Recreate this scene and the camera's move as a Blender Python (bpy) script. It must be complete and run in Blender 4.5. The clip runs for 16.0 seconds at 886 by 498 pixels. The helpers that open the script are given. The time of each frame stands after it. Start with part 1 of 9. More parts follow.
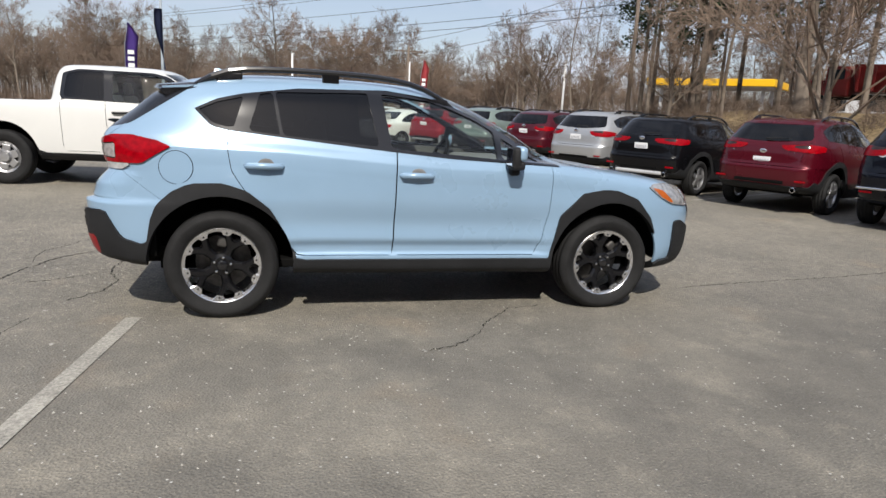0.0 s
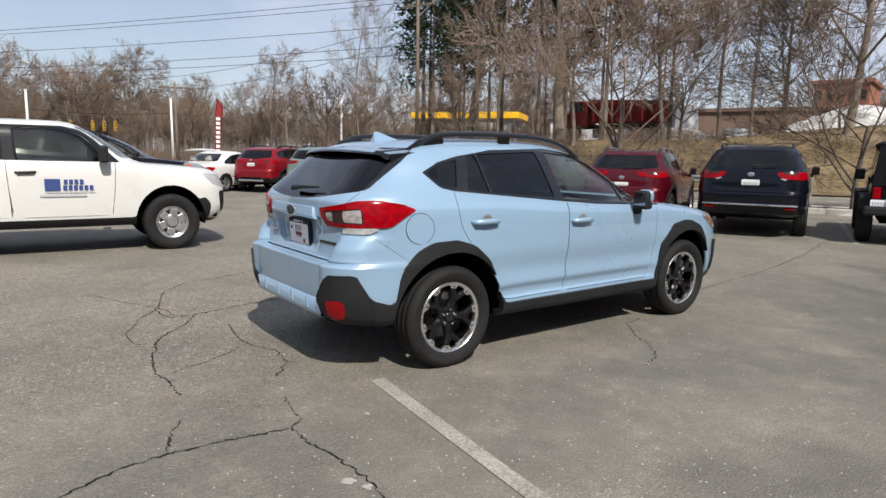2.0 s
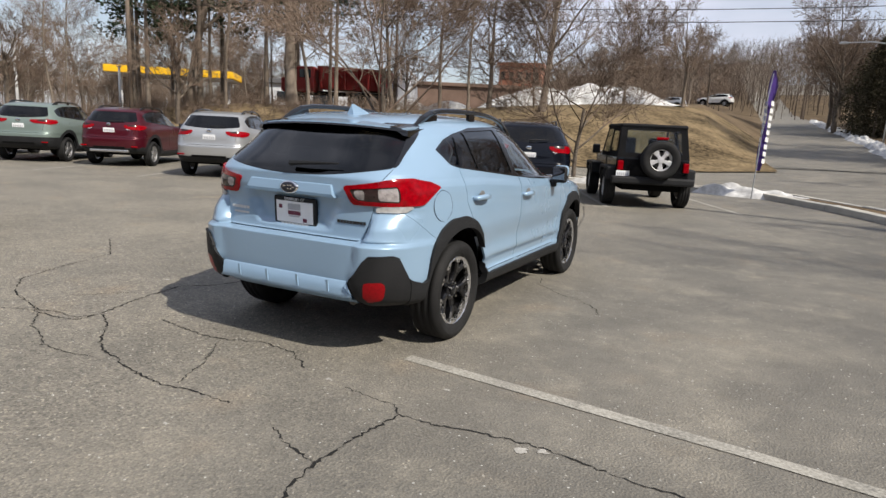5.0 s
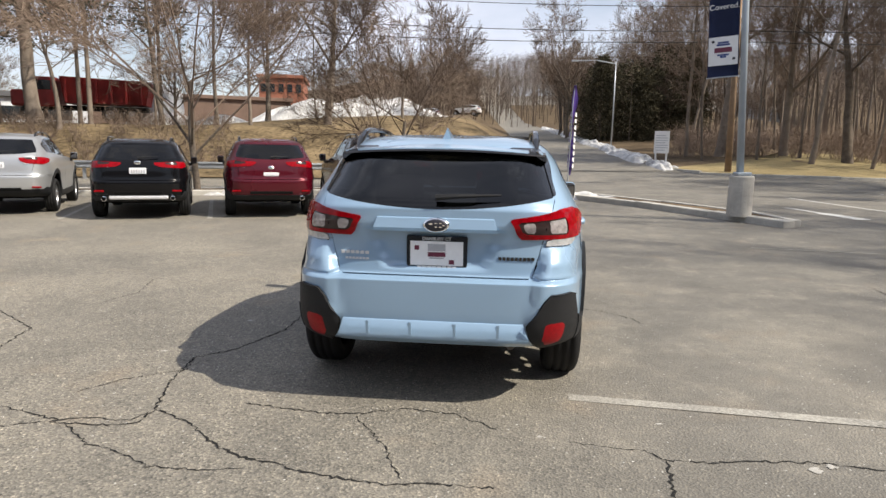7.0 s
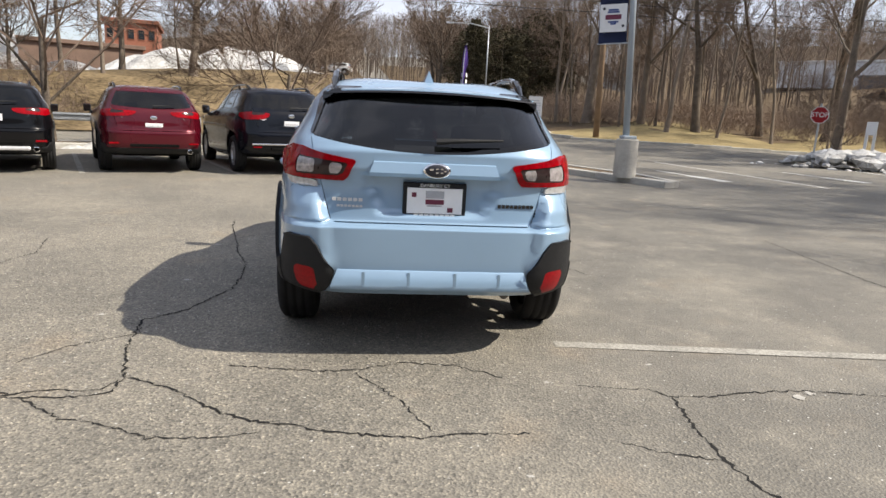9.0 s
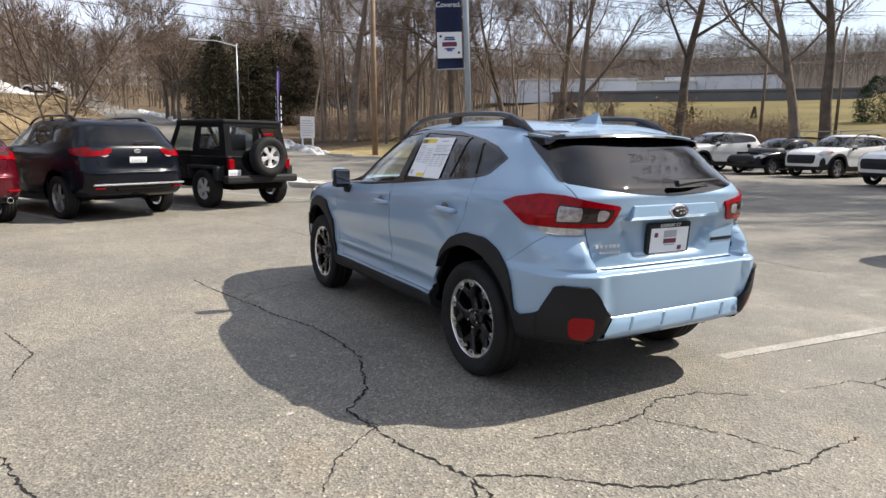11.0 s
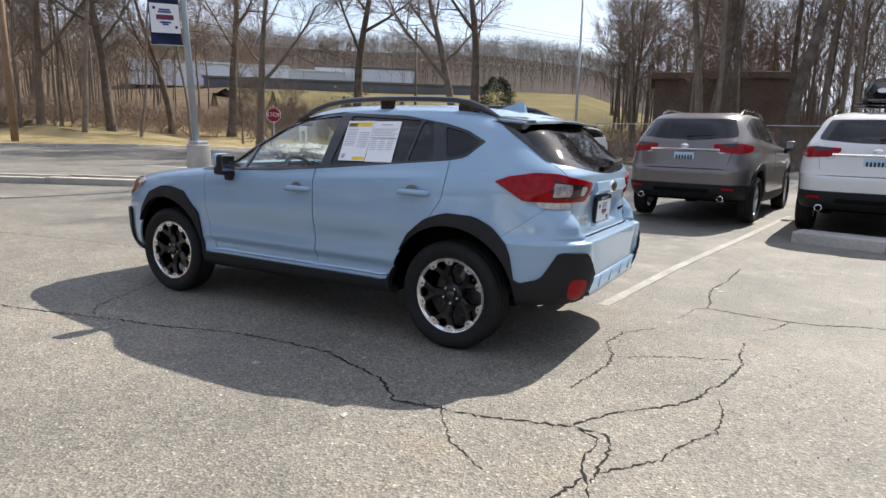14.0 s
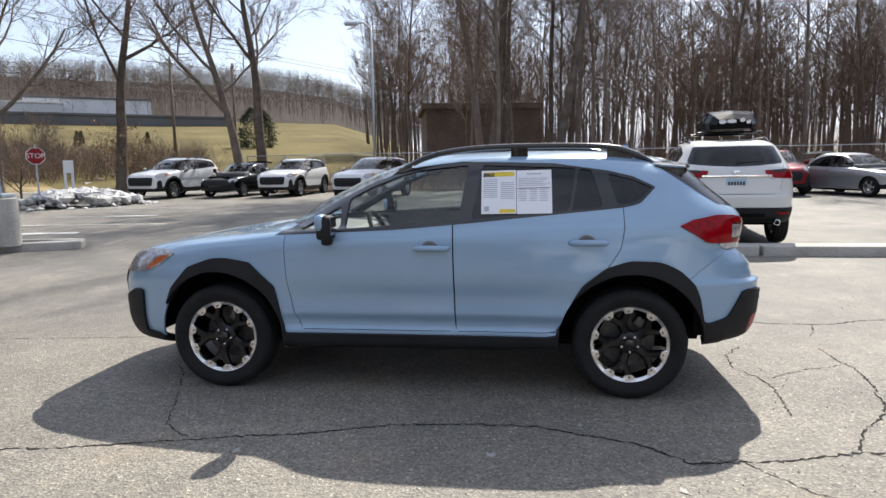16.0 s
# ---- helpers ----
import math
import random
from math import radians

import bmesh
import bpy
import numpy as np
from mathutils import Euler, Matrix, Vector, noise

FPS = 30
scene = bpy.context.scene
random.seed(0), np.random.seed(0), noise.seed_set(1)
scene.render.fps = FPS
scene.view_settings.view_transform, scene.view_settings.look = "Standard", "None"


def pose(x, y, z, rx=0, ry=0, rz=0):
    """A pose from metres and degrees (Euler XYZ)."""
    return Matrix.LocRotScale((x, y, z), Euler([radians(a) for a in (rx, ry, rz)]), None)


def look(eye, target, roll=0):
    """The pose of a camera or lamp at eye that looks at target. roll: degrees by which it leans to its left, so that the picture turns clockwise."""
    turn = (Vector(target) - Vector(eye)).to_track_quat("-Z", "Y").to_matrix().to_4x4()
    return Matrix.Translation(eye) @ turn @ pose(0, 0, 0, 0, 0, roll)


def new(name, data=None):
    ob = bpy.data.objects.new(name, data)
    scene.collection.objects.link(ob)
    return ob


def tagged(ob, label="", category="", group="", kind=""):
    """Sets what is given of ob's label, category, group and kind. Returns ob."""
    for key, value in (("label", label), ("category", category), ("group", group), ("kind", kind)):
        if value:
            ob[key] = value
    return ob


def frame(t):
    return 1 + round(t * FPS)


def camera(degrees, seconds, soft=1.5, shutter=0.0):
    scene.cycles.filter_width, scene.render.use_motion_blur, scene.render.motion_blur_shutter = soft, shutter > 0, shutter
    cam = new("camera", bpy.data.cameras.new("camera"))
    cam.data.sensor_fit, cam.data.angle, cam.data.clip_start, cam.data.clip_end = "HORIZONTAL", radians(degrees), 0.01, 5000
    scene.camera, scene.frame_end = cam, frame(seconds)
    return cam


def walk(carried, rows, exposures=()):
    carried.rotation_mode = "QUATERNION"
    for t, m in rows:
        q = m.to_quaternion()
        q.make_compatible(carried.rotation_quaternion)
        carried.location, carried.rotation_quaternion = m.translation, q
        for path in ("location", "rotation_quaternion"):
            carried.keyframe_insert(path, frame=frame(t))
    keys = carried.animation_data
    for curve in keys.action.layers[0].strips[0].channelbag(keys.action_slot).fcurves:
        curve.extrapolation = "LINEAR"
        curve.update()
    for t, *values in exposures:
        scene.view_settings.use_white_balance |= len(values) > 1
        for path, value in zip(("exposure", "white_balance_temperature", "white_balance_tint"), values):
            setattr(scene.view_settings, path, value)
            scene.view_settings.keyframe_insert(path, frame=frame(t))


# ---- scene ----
cam = camera(69.6, 16.0)
PATH = [
    (0, (4.988, -0.992, 1.361), (3.097, -0.49, 0.947), 3.0),
    (0.5, (4.846, -1.742, 1.377), (3.004, -1.074, 0.977), 2.3),
    (1, (4.661, -2.478, 1.386), (2.877, -1.652, 1.015), 1.5),
    (1.5, (4.428, -3.212, 1.393), (2.726, -2.214, 1.063), 1.1),
    (2, (4.187, -3.875, 1.434), (2.598, -2.696, 1.142), 0.9),
    (2.5, (3.837, -4.41, 1.465), (2.388, -3.055, 1.207), 0.9),
    (3, (3.582, -4.853, 1.491), (2.269, -3.364, 1.247), 1.4),
    (3.5, (3.421, -4.965, 1.484), (2.21, -3.396, 1.221), 2.1),
    (4, (3.334, -4.973, 1.473), (2.211, -3.347, 1.166), 2.9),
    (4.2, (3.308, -4.989, 1.468), (2.22, -3.344, 1.141), 2.9),
    (6.3, (1.057, -5.653, 1.423), (0.63, -3.73, 1.077), 2.2),
    (6.5, (0.835, -5.622, 1.42), (0.485, -3.681, 1.088), 1.9),
    (7, (0.377, -5.565, 1.457), (0.191, -3.597, 1.149), 1.1),
    (7.5, (0.071, -5.599, 1.464), (0.008, -3.623, 1.159), 0.8),
    (8, (0.006, -5.563, 1.46), (0.036, -3.59, 1.132), 1.2),
    (8.5, (-0.014, -5.519, 1.453), (0.104, -3.557, 1.084), 1.9),
    (9, (-0.337, -5.449, 1.331), (-0.107, -3.505, 0.923), 2.9),
    (9.2, (-0.584, -5.406, 1.343), (-0.294, -3.471, 0.928), 3.1),
    (11.3, (-3.25, -4.306, 1.405), (-2.137, -2.674, 1.094), 0.5),
    (11.5, (-3.491, -4.188, 1.405), (-2.293, -2.615, 1.103), 0.4),
    (12, (-3.949, -3.903, 1.444), (-2.58, -2.474, 1.154), 0.3),
    (12.5, (-4.198, -3.692, 1.441), (-2.709, -2.388, 1.154), 0.8),
    (13, (-4.262, -3.636, 1.458), (-2.687, -2.44, 1.156), 1.5),
    (13.5, (-4.244, -3.567, 1.446), (-2.602, -2.473, 1.12), 1.8),
    (14, (-4.295, -3.23, 1.343), (-2.583, -2.258, 0.995), 1.5),
    (14.5, (-4.371, -2.626, 1.383), (-2.579, -1.81, 1.032), 0.8),
    (15, (-4.456, -1.926, 1.389), (-2.588, -1.293, 1.062), -0.0),
    (15.5, (-4.682, -1.276, 1.444), (-2.751, -0.838, 1.158), -0.6),
    (16, (-4.811, -0.699, 1.466), (-2.845, -0.438, 1.208), -0.9),
]
walk(cam, [(t, look(eye, target, roll)) for t, eye, target, roll in PATH],
     [(0, 0.02, 6600, 10), (4.2, 0.0, 6700, 10), (6.5, 0.31, 6950, 10), (9.2, 0.47, 6950, 10), (11.5, 0.62, 6750, 10), (16, 0.60, 6550, 10)])


# ---- world, sun, exposure ----
SUN_DIR = Vector((0.93, -0.26, 1.0)).normalized()      # towards the sun
SUN_EL = math.asin(SUN_DIR.z)
SUN_AZ = math.atan2(SUN_DIR.x, SUN_DIR.y)
world = bpy.data.worlds.new("sky")
scene.world = world
world.use_nodes = True
wt = world.node_tree
wt.nodes.clear()


def wnode(kind, **kw):
    n = wt.nodes.new(kind)
    for k, v in kw.items():
        n.inputs[k].default_value = v
    return n


w_out = wnode("ShaderNodeOutputWorld")
w_bg = wnode("ShaderNodeBackground", Strength=0.112)
w_sky = wnode("ShaderNodeTexSky")
w_sky.sky_type = "NISHITA"
w_sky.sun_disc = False
w_sky.sun_elevation = SUN_EL
w_sky.sun_rotation = SUN_AZ
w_sky.air_density, w_sky.dust_density, w_sky.ozone_density = 1.0, 1.2, 1.2
w_co = wnode("ShaderNodeTexCoord")
w_map = wnode("ShaderNodeMapping")
w_map.inputs["Scale"].default_value = (1.0, 1.0, 3.4)
w_no = wnode("ShaderNodeTexNoise", Scale=1.7, Detail=7.0, Roughness=0.56)
w_ra = wnode("ShaderNodeValToRGB")
w_ra.color_ramp.elements[0].position, w_ra.color_ramp.elements[1].position = 0.48, 0.73
w_ra.color_ramp.elements[0].color = (0.36, 0.36, 0.36, 1)
w_mix = wnode("ShaderNodeMixRGB", Color2=(6.3, 6.75, 8.2, 1))
wt.links.new(w_co.outputs["Generated"], w_map.inputs["Vector"])
wt.links.new(w_map.outputs["Vector"], w_no.inputs["Vector"])
wt.links.new(w_no.outputs["Fac"], w_ra.inputs["Fac"])
wt.links.new(w_ra.outputs["Color"], w_mix.inputs["Fac"])
wt.links.new(w_sky.outputs["Color"], w_mix.inputs["Color1"])
wt.links.new(w_mix.outputs["Color"], w_bg.inputs["Color"])
wt.links.new(w_bg.outputs["Background"], w_out.inputs["Surface"])

sun_data = bpy.data.lights.new("sun", "SUN")
sun_data.energy, sun_data.angle, sun_data.color = 5.15, radians(0.55), (1.0, 0.955, 0.88)
sun = new("sun", sun_data)
sun.matrix_world = look(SUN_DIR * 60, (0, 0, 0))


# ---- materials ----
def mat(name, color, rough=0.5, metal=0.0, spread=0.0, scale=8.0, fine=0.0, fine_scale=120.0, bump=0.0, bump_scale=200.0, coat=0.0,
        per_object=0.0, per_island=0.0, rough_spread=0.0, spec=0.5):
    """A surface with two scales of colour variation and a fine relief."""
    m = bpy.data.materials.new(name)
    m.use_nodes = True
    nt = m.node_tree
    b = nt.nodes["Principled BSDF"]
    b.inputs["Roughness"].default_value = rough
    b.inputs["Metallic"].default_value = metal
    b.inputs["Coat Weight"].default_value = coat
    b.inputs["Specular IOR Level"].default_value = spec
    b.inputs["Coat Roughness"].default_value = 0.03
    b.inputs["Base Color"].default_value = (*color, 1)
    co = nt.nodes.new("ShaderNodeTexCoord")
    value = None

    def add(a, c):
        if a is None:
            return c
        n = nt.nodes.new("ShaderNodeMath")
        n.operation = "ADD"
        nt.links.new(a, n.inputs[0]), nt.links.new(c, n.inputs[1])
        return n.outputs[0]

    def ranged(socket, amount):
        n = nt.nodes.new("ShaderNodeMapRange")
        n.inputs["From Min"].default_value, n.inputs["From Max"].default_value = 0.25, 0.75
        n.inputs["To Min"].default_value, n.inputs["To Max"].default_value = -amount, amount
        nt.links.new(socket, n.inputs["Value"])
        return n.outputs[0]

    noises = {}
    for amount, sc, key in ((spread, scale, "wide"), (fine, fine_scale, "fine")):
        if amount:
            n = nt.nodes.new("ShaderNodeTexNoise")
            n.inputs["Scale"].default_value, n.inputs["Detail"].default_value = sc, 5.0
            nt.links.new(co.outputs["Object"], n.inputs["Vector"])
            noises[key] = n
            value = add(value, ranged(n.outputs["Fac"], amount))
    if per_object:
        n = nt.nodes.new("ShaderNodeObjectInfo")
        value = add(value, ranged(n.outputs["Random"], per_object))
    if per_island:
        n = nt.nodes.new("ShaderNodeNewGeometry")
        value = add(value, ranged(n.outputs["Random Per Island"], per_island))
    if value is not None:
        hsv = nt.nodes.new("ShaderNodeHueSaturation")
        hsv.inputs["Color"].default_value = (*color, 1)
        one = nt.nodes.new("ShaderNodeMath")
        one.operation = "ADD"
        one.inputs[1].default_value = 1.0
        nt.links.new(value, one.inputs[0]), nt.links.new(one.outputs[0], hsv.inputs["Value"])
        nt.links.new(hsv.outputs["Color"], b.inputs["Base Color"])
    if rough_spread and "wide" in noises:
        n = ranged(noises["wide"].outputs["Fac"], rough_spread)
        plus = nt.nodes.new("ShaderNodeMath")
        plus.operation = "ADD"
        plus.inputs[1].default_value = rough
        nt.links.new(n, plus.inputs[0]), nt.links.new(plus.outputs[0], b.inputs["Roughness"])
    if bump:
        n = nt.nodes.new("ShaderNodeTexNoise")
        n.inputs["Scale"].default_value, n.inputs["Detail"].default_value = bump_scale, 4.0
        nt.links.new(co.outputs["Object"], n.inputs["Vector"])
        bp = nt.nodes.new("ShaderNodeBump")
        bp.inputs["Strength"].default_value, bp.inputs["Distance"].default_value = bump, 0.01
        nt.links.new(n.outputs["Fac"], bp.inputs["Height"])
        nt.links.new(bp.outputs["Normal"], b.inputs["Normal"])
    return m


def paint(name, color, metal=0.35, rough=0.32, coat=0.55, spec=0.3):
    """Car paint with a clear coat and a little dust."""
    return mat(name, color, rough, metal, spread=0.05, scale=1.6, fine=0.03, fine_scale=900.0, coat=coat, rough_spread=0.04, spec=spec)


def pane(name, tint, gloss=0.9):
    """A thin glass pane: tinted see-through with a mirror-like sheen at grazing view."""
    m = bpy.data.materials.new(name)
    m.use_nodes = True
    nt = m.node_tree
    nt.nodes.remove(nt.nodes["Principled BSDF"])
    tr = nt.nodes.new("ShaderNodeBsdfTransparent")
    tr.inputs["Color"].default_value = (*tint, 1)
    gl = nt.nodes.new("ShaderNodeBsdfGlossy")
    gl.inputs["Roughness"].default_value = 0.015
    gl.inputs["Color"].default_value = (gloss, gloss, gloss, 1)
    lw = nt.nodes.new("ShaderNodeLayerWeight")
    lw.inputs["Blend"].default_value = 0.5
    po = nt.nodes.new("ShaderNodeMath")
    po.operation = "POWER"
    po.inputs[1].default_value = 3.5
    nt.links.new(lw.outputs["Facing"], po.inputs[0])
    fr = nt.nodes.new("ShaderNodeMapRange")
    fr.inputs["To Min"].default_value, fr.inputs["To Max"].default_value = 0.05, 0.95
    nt.links.new(po.outputs[0], fr.inputs["Value"])
    mx = nt.nodes.new("ShaderNodeMixShader")
    nt.links.new(fr.outputs[0], mx.inputs[0]), nt.links.new(tr.outputs[0], mx.inputs[1]), nt.links.new(gl.outputs[0], mx.inputs[2])
    nt.links.new(mx.outputs[0], nt.nodes["Material Output"].inputs["Surface"])
    return m


M_BLUE = paint("cool_grey_blue_paint", (0.25, 0.376, 0.515), 0.12, 0.3, 0.9, 0.5)
M_WHITE = paint("white_paint", (0.655, 0.655, 0.638), 0.0, 0.3)
M_RED = paint("dark_red_paint", (0.085, 0.003, 0.010), 0.35, 0.28)
M_RED2 = paint("bright_red_paint", (0.22, 0.006, 0.014), 0.3, 0.3)
M_MAROON = paint("maroon_paint", (0.07, 0.005, 0.012), 0.3, 0.3)
M_BLACK = paint("black_paint", (0.004, 0.004, 0.005), 0.0, 0.2, 0.3, 0.15)
M_NAVY = paint("black_blue_paint", (0.004, 0.005, 0.009), 0.0, 0.2, 0.35, 0.15)
M_SILVER = paint("silver_paint", (0.46, 0.47, 0.48), 0.6, 0.32)
M_GREEN = paint("grey_green_paint", (0.19, 0.24, 0.22), 0.3, 0.35)
M_BROWN = paint("grey_brown_paint", (0.17, 0.15, 0.145), 0.5, 0.32)
M_CLAD = mat("black_textured_plastic", (0.017, 0.0175, 0.019), 0.6, 0, spread=0.2, scale=5, fine=0.2, fine_scale=400, bump=0.15, bump_scale=900, spec=0.22)
M_GLOSSBLACK = mat("gloss_black_trim", (0.008, 0.008, 0.009), 0.12, 0, spread=0.1, scale=4, coat=0.5)
M_TYRE = mat("tyre_rubber", (0.016, 0.016, 0.0165), 0.72, 0, spec=0.2, spread=0.25, scale=9, fine=0.2, fine_scale=150, bump=0.2, bump_scale=300)
M_ALLOY = mat("machined_alloy", (0.72, 0.72, 0.73), 0.24, 0.95, spread=0.06, scale=20)
M_ALLOY3 = mat("bright_cast_alloy", (0.62, 0.62, 0.63), 0.35, 0.35, spread=0.08, scale=20)
M_ALLOY2 = mat("painted_alloy", (0.5, 0.5, 0.51), 0.33, 0.85, spread=0.08, scale=20)
M_RIMBLACK = mat("gloss_black_alloy", (0.005, 0.005, 0.006), 0.25, 0.0, spread=0.1, scale=15, coat=0.15, spec=0.35)
M_STEEL = mat("brake_steel", (0.11, 0.105, 0.10), 0.5, 0.8, spread=0.3, scale=30)
M_CHROME = mat("chrome", (0.82, 0.82, 0.83), 0.08, 1.0, spread=0.03, scale=20)
M_DARK = mat("dark_underbody", (0.004, 0.004, 0.004), 0.8, 0, spec=0.1, spread=0.3, scale=6)
M_MIRROR = mat("mirror_silver", (0.28, 0.28, 0.3), 0.03, 1.0, spread=0.02, scale=4)
M_LINER = mat("pale_headliner", (0.55, 0.54, 0.51), 0.95, 0, spread=0.08, scale=6, fine=0.1, fine_scale=300)
M_CABIN = mat("grey_cabin_trim", (0.17, 0.168, 0.165), 0.7, 0, spread=0.15, scale=8, fine=0.1, fine_scale=300)
M_CLOTH = mat("grey_seat_cloth", (0.42, 0.41, 0.39), 0.9, 0, spread=0.12, scale=10, fine=0.25, fine_scale=500)
M_PRIVACY = pane("dark_privacy_glass", (0.026, 0.028, 0.031), 0.9)
M_GLASS = pane("green_tinted_glass", (0.87, 0.92, 0.88))
M_LIGHTRED = mat("red_lamp_lens", (0.245, 0.001, 0.005), 0.12, 0, spread=0.35, scale=30, coat=0.0, spec=0.22)
M_LIGHTDARK = mat("smoked_lamp_lens", (0.030, 0.018, 0.018), 0.12, 0, spread=0.3, scale=25, coat=0.25, spec=0.3)
M_LIGHTGREY = mat("pale_reverse_lens", (0.34, 0.31, 0.31), 0.15, 0.15, spread=0.45, scale=40, coat=0.4)
M_REFLECTOR = mat("red_reflector", (0.26, 0.002, 0.006), 0.3, 0, spread=0.2, scale=60, spec=0.25)
M_HEADLENS = mat("headlamp_lens", (0.34, 0.34, 0.345), 0.08, 0.4, spread=0.5, scale=30, coat=1.0)
M_LIGHTCLEAR = mat("clear_lamp_lens", (0.45, 0.45, 0.455), 0.10, 0.2, spread=0.25, scale=35, coat=1.0)
M_AMBER = mat("amber_lamp_lens", (0.40, 0.09, 0.015), 0.1, 0, spread=0.2, scale=30, coat=1.0)
M_PLATE = mat("white_number_plate", (0.82, 0.83, 0.85), 0.4, 0, spread=0.05, scale=20)
M_PLATEBLUE = mat("blue_number_plate", (0.40, 0.55, 0.68), 0.4, 0, spread=0.08, scale=20)
M_INK = mat("dark_print", (0.02, 0.02, 0.03), 0.5, 0, spread=0.1, scale=30)
M_INKBLUE = mat("blue_print", (0.03, 0.06, 0.20), 0.5, 0, spread=0.1, scale=30)
M_INKGREY = mat("grey_print", (0.42, 0.43, 0.46), 0.6, 0, spread=0.1, scale=30)
M_INKRED = mat("maroon_print", (0.14, 0.02, 0.05), 0.5, 0, spread=0.1, scale=30)
M_INKYELLOW = mat("yellow_print", (0.75, 0.55, 0.04), 0.5, 0, spread=0.1, scale=30)
M_PAPER = mat("white_paper", (0.80, 0.81, 0.84), 0.7, 0, spread=0.03, scale=6)
M_WHITELETTER = mat("white_letter", (0.75, 0.75, 0.75), 0.5, 0, spread=0.04, scale=20)


# ---- building helpers ----
def mesh_from(name, verts, faces, material, smooth=False):
    me = bpy.data.meshes.new(name)
    me.from_pydata([tuple(v) for v in verts], [], faces)
    me.materials.append(material)
    if smooth:
        me.polygons.foreach_set("use_smooth", [True] * len(me.polygons))
    me.update()
    return me


def thing(name, label, category, m=None, group="", kind=""):
    ob = tagged(new(name), label, category, group, kind)
    if m is not None:
        ob.matrix_basis = m
    return ob


def part(name, data, material, parent, label="", smooth=False):
    """Links a bmesh, or a mesh, as one mesh object under a thing or a part."""
    if isinstance(data, bmesh.types.BMesh):
        me = bpy.data.meshes.new(name)
        if smooth:
            for f in data.faces:
                f.smooth = True
        data.normal_update()
        data.to_mesh(me)
        data.free()
        me.materials.append(material)
    else:
        me = data
    ob = new(name, me)
    ob.parent = parent
    if label:
        tagged(ob, label)
    return ob


def box(bm, x0, x1, y0, y1, z0, z1, bevel=0.0, m=None):
    """A box with bevelled edges."""
    made = bmesh.ops.create_cube(bm, size=1.0, matrix=Matrix.LocRotScale(((x0 + x1) / 2, (y0 + y1) / 2, (z0 + z1) / 2), None, (x1 - x0, y1 - y0, z1 - z0)))
    vs = made["verts"]
    if bevel:
        es = list({e for v in vs for e in v.link_edges})
        r = bmesh.ops.bevel(bm, geom=es, offset=bevel, segments=2, profile=0.5, affect="EDGES")
        vs = list({v for f in r["faces"] for v in f.verts} | {v for v in vs if v.is_valid})
    if m is not None:
        bmesh.ops.transform(bm, matrix=m, verts=vs)
    return vs


def boxmesh(x0, x1, y0, y1, z0, z1, bevel=0.0, m=None):
    bm = bmesh.new()
    box(bm, x0, x1, y0, y1, z0, z1, bevel, m)
    return bm


def lathe(bm, profile, axis="x", steps=48, m=None):
    """Turns a profile of (along the axis, radius) into a closed ring of faces."""
    rings = []
    for i in range(steps):
        a = 2 * math.pi * i / steps
        c, s = math.cos(a), math.sin(a)
        ring = []
        for h, r in profile:
            p = {"x": (h, r * c, r * s), "y": (r * s, h, r * c), "z": (r * c, r * s, h)}[axis]
            v = Vector(p)
            ring.append(bm.verts.new(m @ v if m is not None else v))
        rings.append(ring)
    for i in range(steps):
        a, b = rings[i], rings[(i + 1) % steps]
        for k in range(len(profile) - 1):
            bm.faces.new((a[k], a[k + 1], b[k + 1], b[k]))
    return bm


def tube(bm, points, radii, sides=8, cap=True):
    """A tapered tube along points."""
    rings = []
    for i, p in enumerate(points):
        p = Vector(p)
        d = (Vector(points[min(i + 1, len(points) - 1)]) - Vector(points[max(i - 1, 0)])).normalized()
        up = Vector((0, 0, 1)) if abs(d.z) < 0.9 else Vector((1, 0, 0))
        u = d.cross(up).normalized()
        w = u.cross(d)
        r = radii[i] if isinstance(radii, (list, tuple)) else radii
        rings.append([bm.verts.new(p + (u * math.cos(2 * math.pi * k / sides) + w * math.sin(2 * math.pi * k / sides)) * r) for k in range(sides)])
    for a, b in zip(rings, rings[1:]):
        for k in range(sides):
            bm.faces.new((a[k], a[(k + 1) % sides], b[(k + 1) % sides], b[k]))
    if cap:
        bm.faces.new(rings[0][::-1]), bm.faces.new(rings[-1])
    return bm


def words(name, body, size, material, parent, m, label="", align="CENTER", thick=0.002):
    """Raised lettering in the built-in font, as a mesh."""
    cu = bpy.data.curves.new(name, "FONT")
    cu.body, cu.size, cu.align_x, cu.align_y, cu.extrude = body, size, align, "CENTER", thick
    tmp = bpy.data.objects.new(name, cu)
    me = bpy.data.meshes.new_from_object(tmp)
    bpy.data.objects.remove(tmp)
    me.materials.clear()
    me.materials.append(material)
    ob = new(name, me)
    ob.parent = parent
    ob.matrix_basis = m
    if label:
        tagged(ob, label)
    return ob


def smooth01(v):
    v = min(1.0, max(0.0, v))
    return v * v * (3 - 2 * v)


def road_edge(y):
    """Right edge of the rising side road."""
    pts = ((29.0, 9.9), (31.5, 9.5), (36.0, 8.9), (56.0, 8.6), (73.0, 8.1), (94.0, 7.5), (126.0, 6.3), (150.0, 4.6), (400.0, -16.0))
    for (y0, x0), (y1, x1) in zip(pts, pts[1:]):
        if y < y1:
            return x0 + (x1 - x0) * max(0.0, y - y0) / (y1 - y0)
    return pts[-1][1]


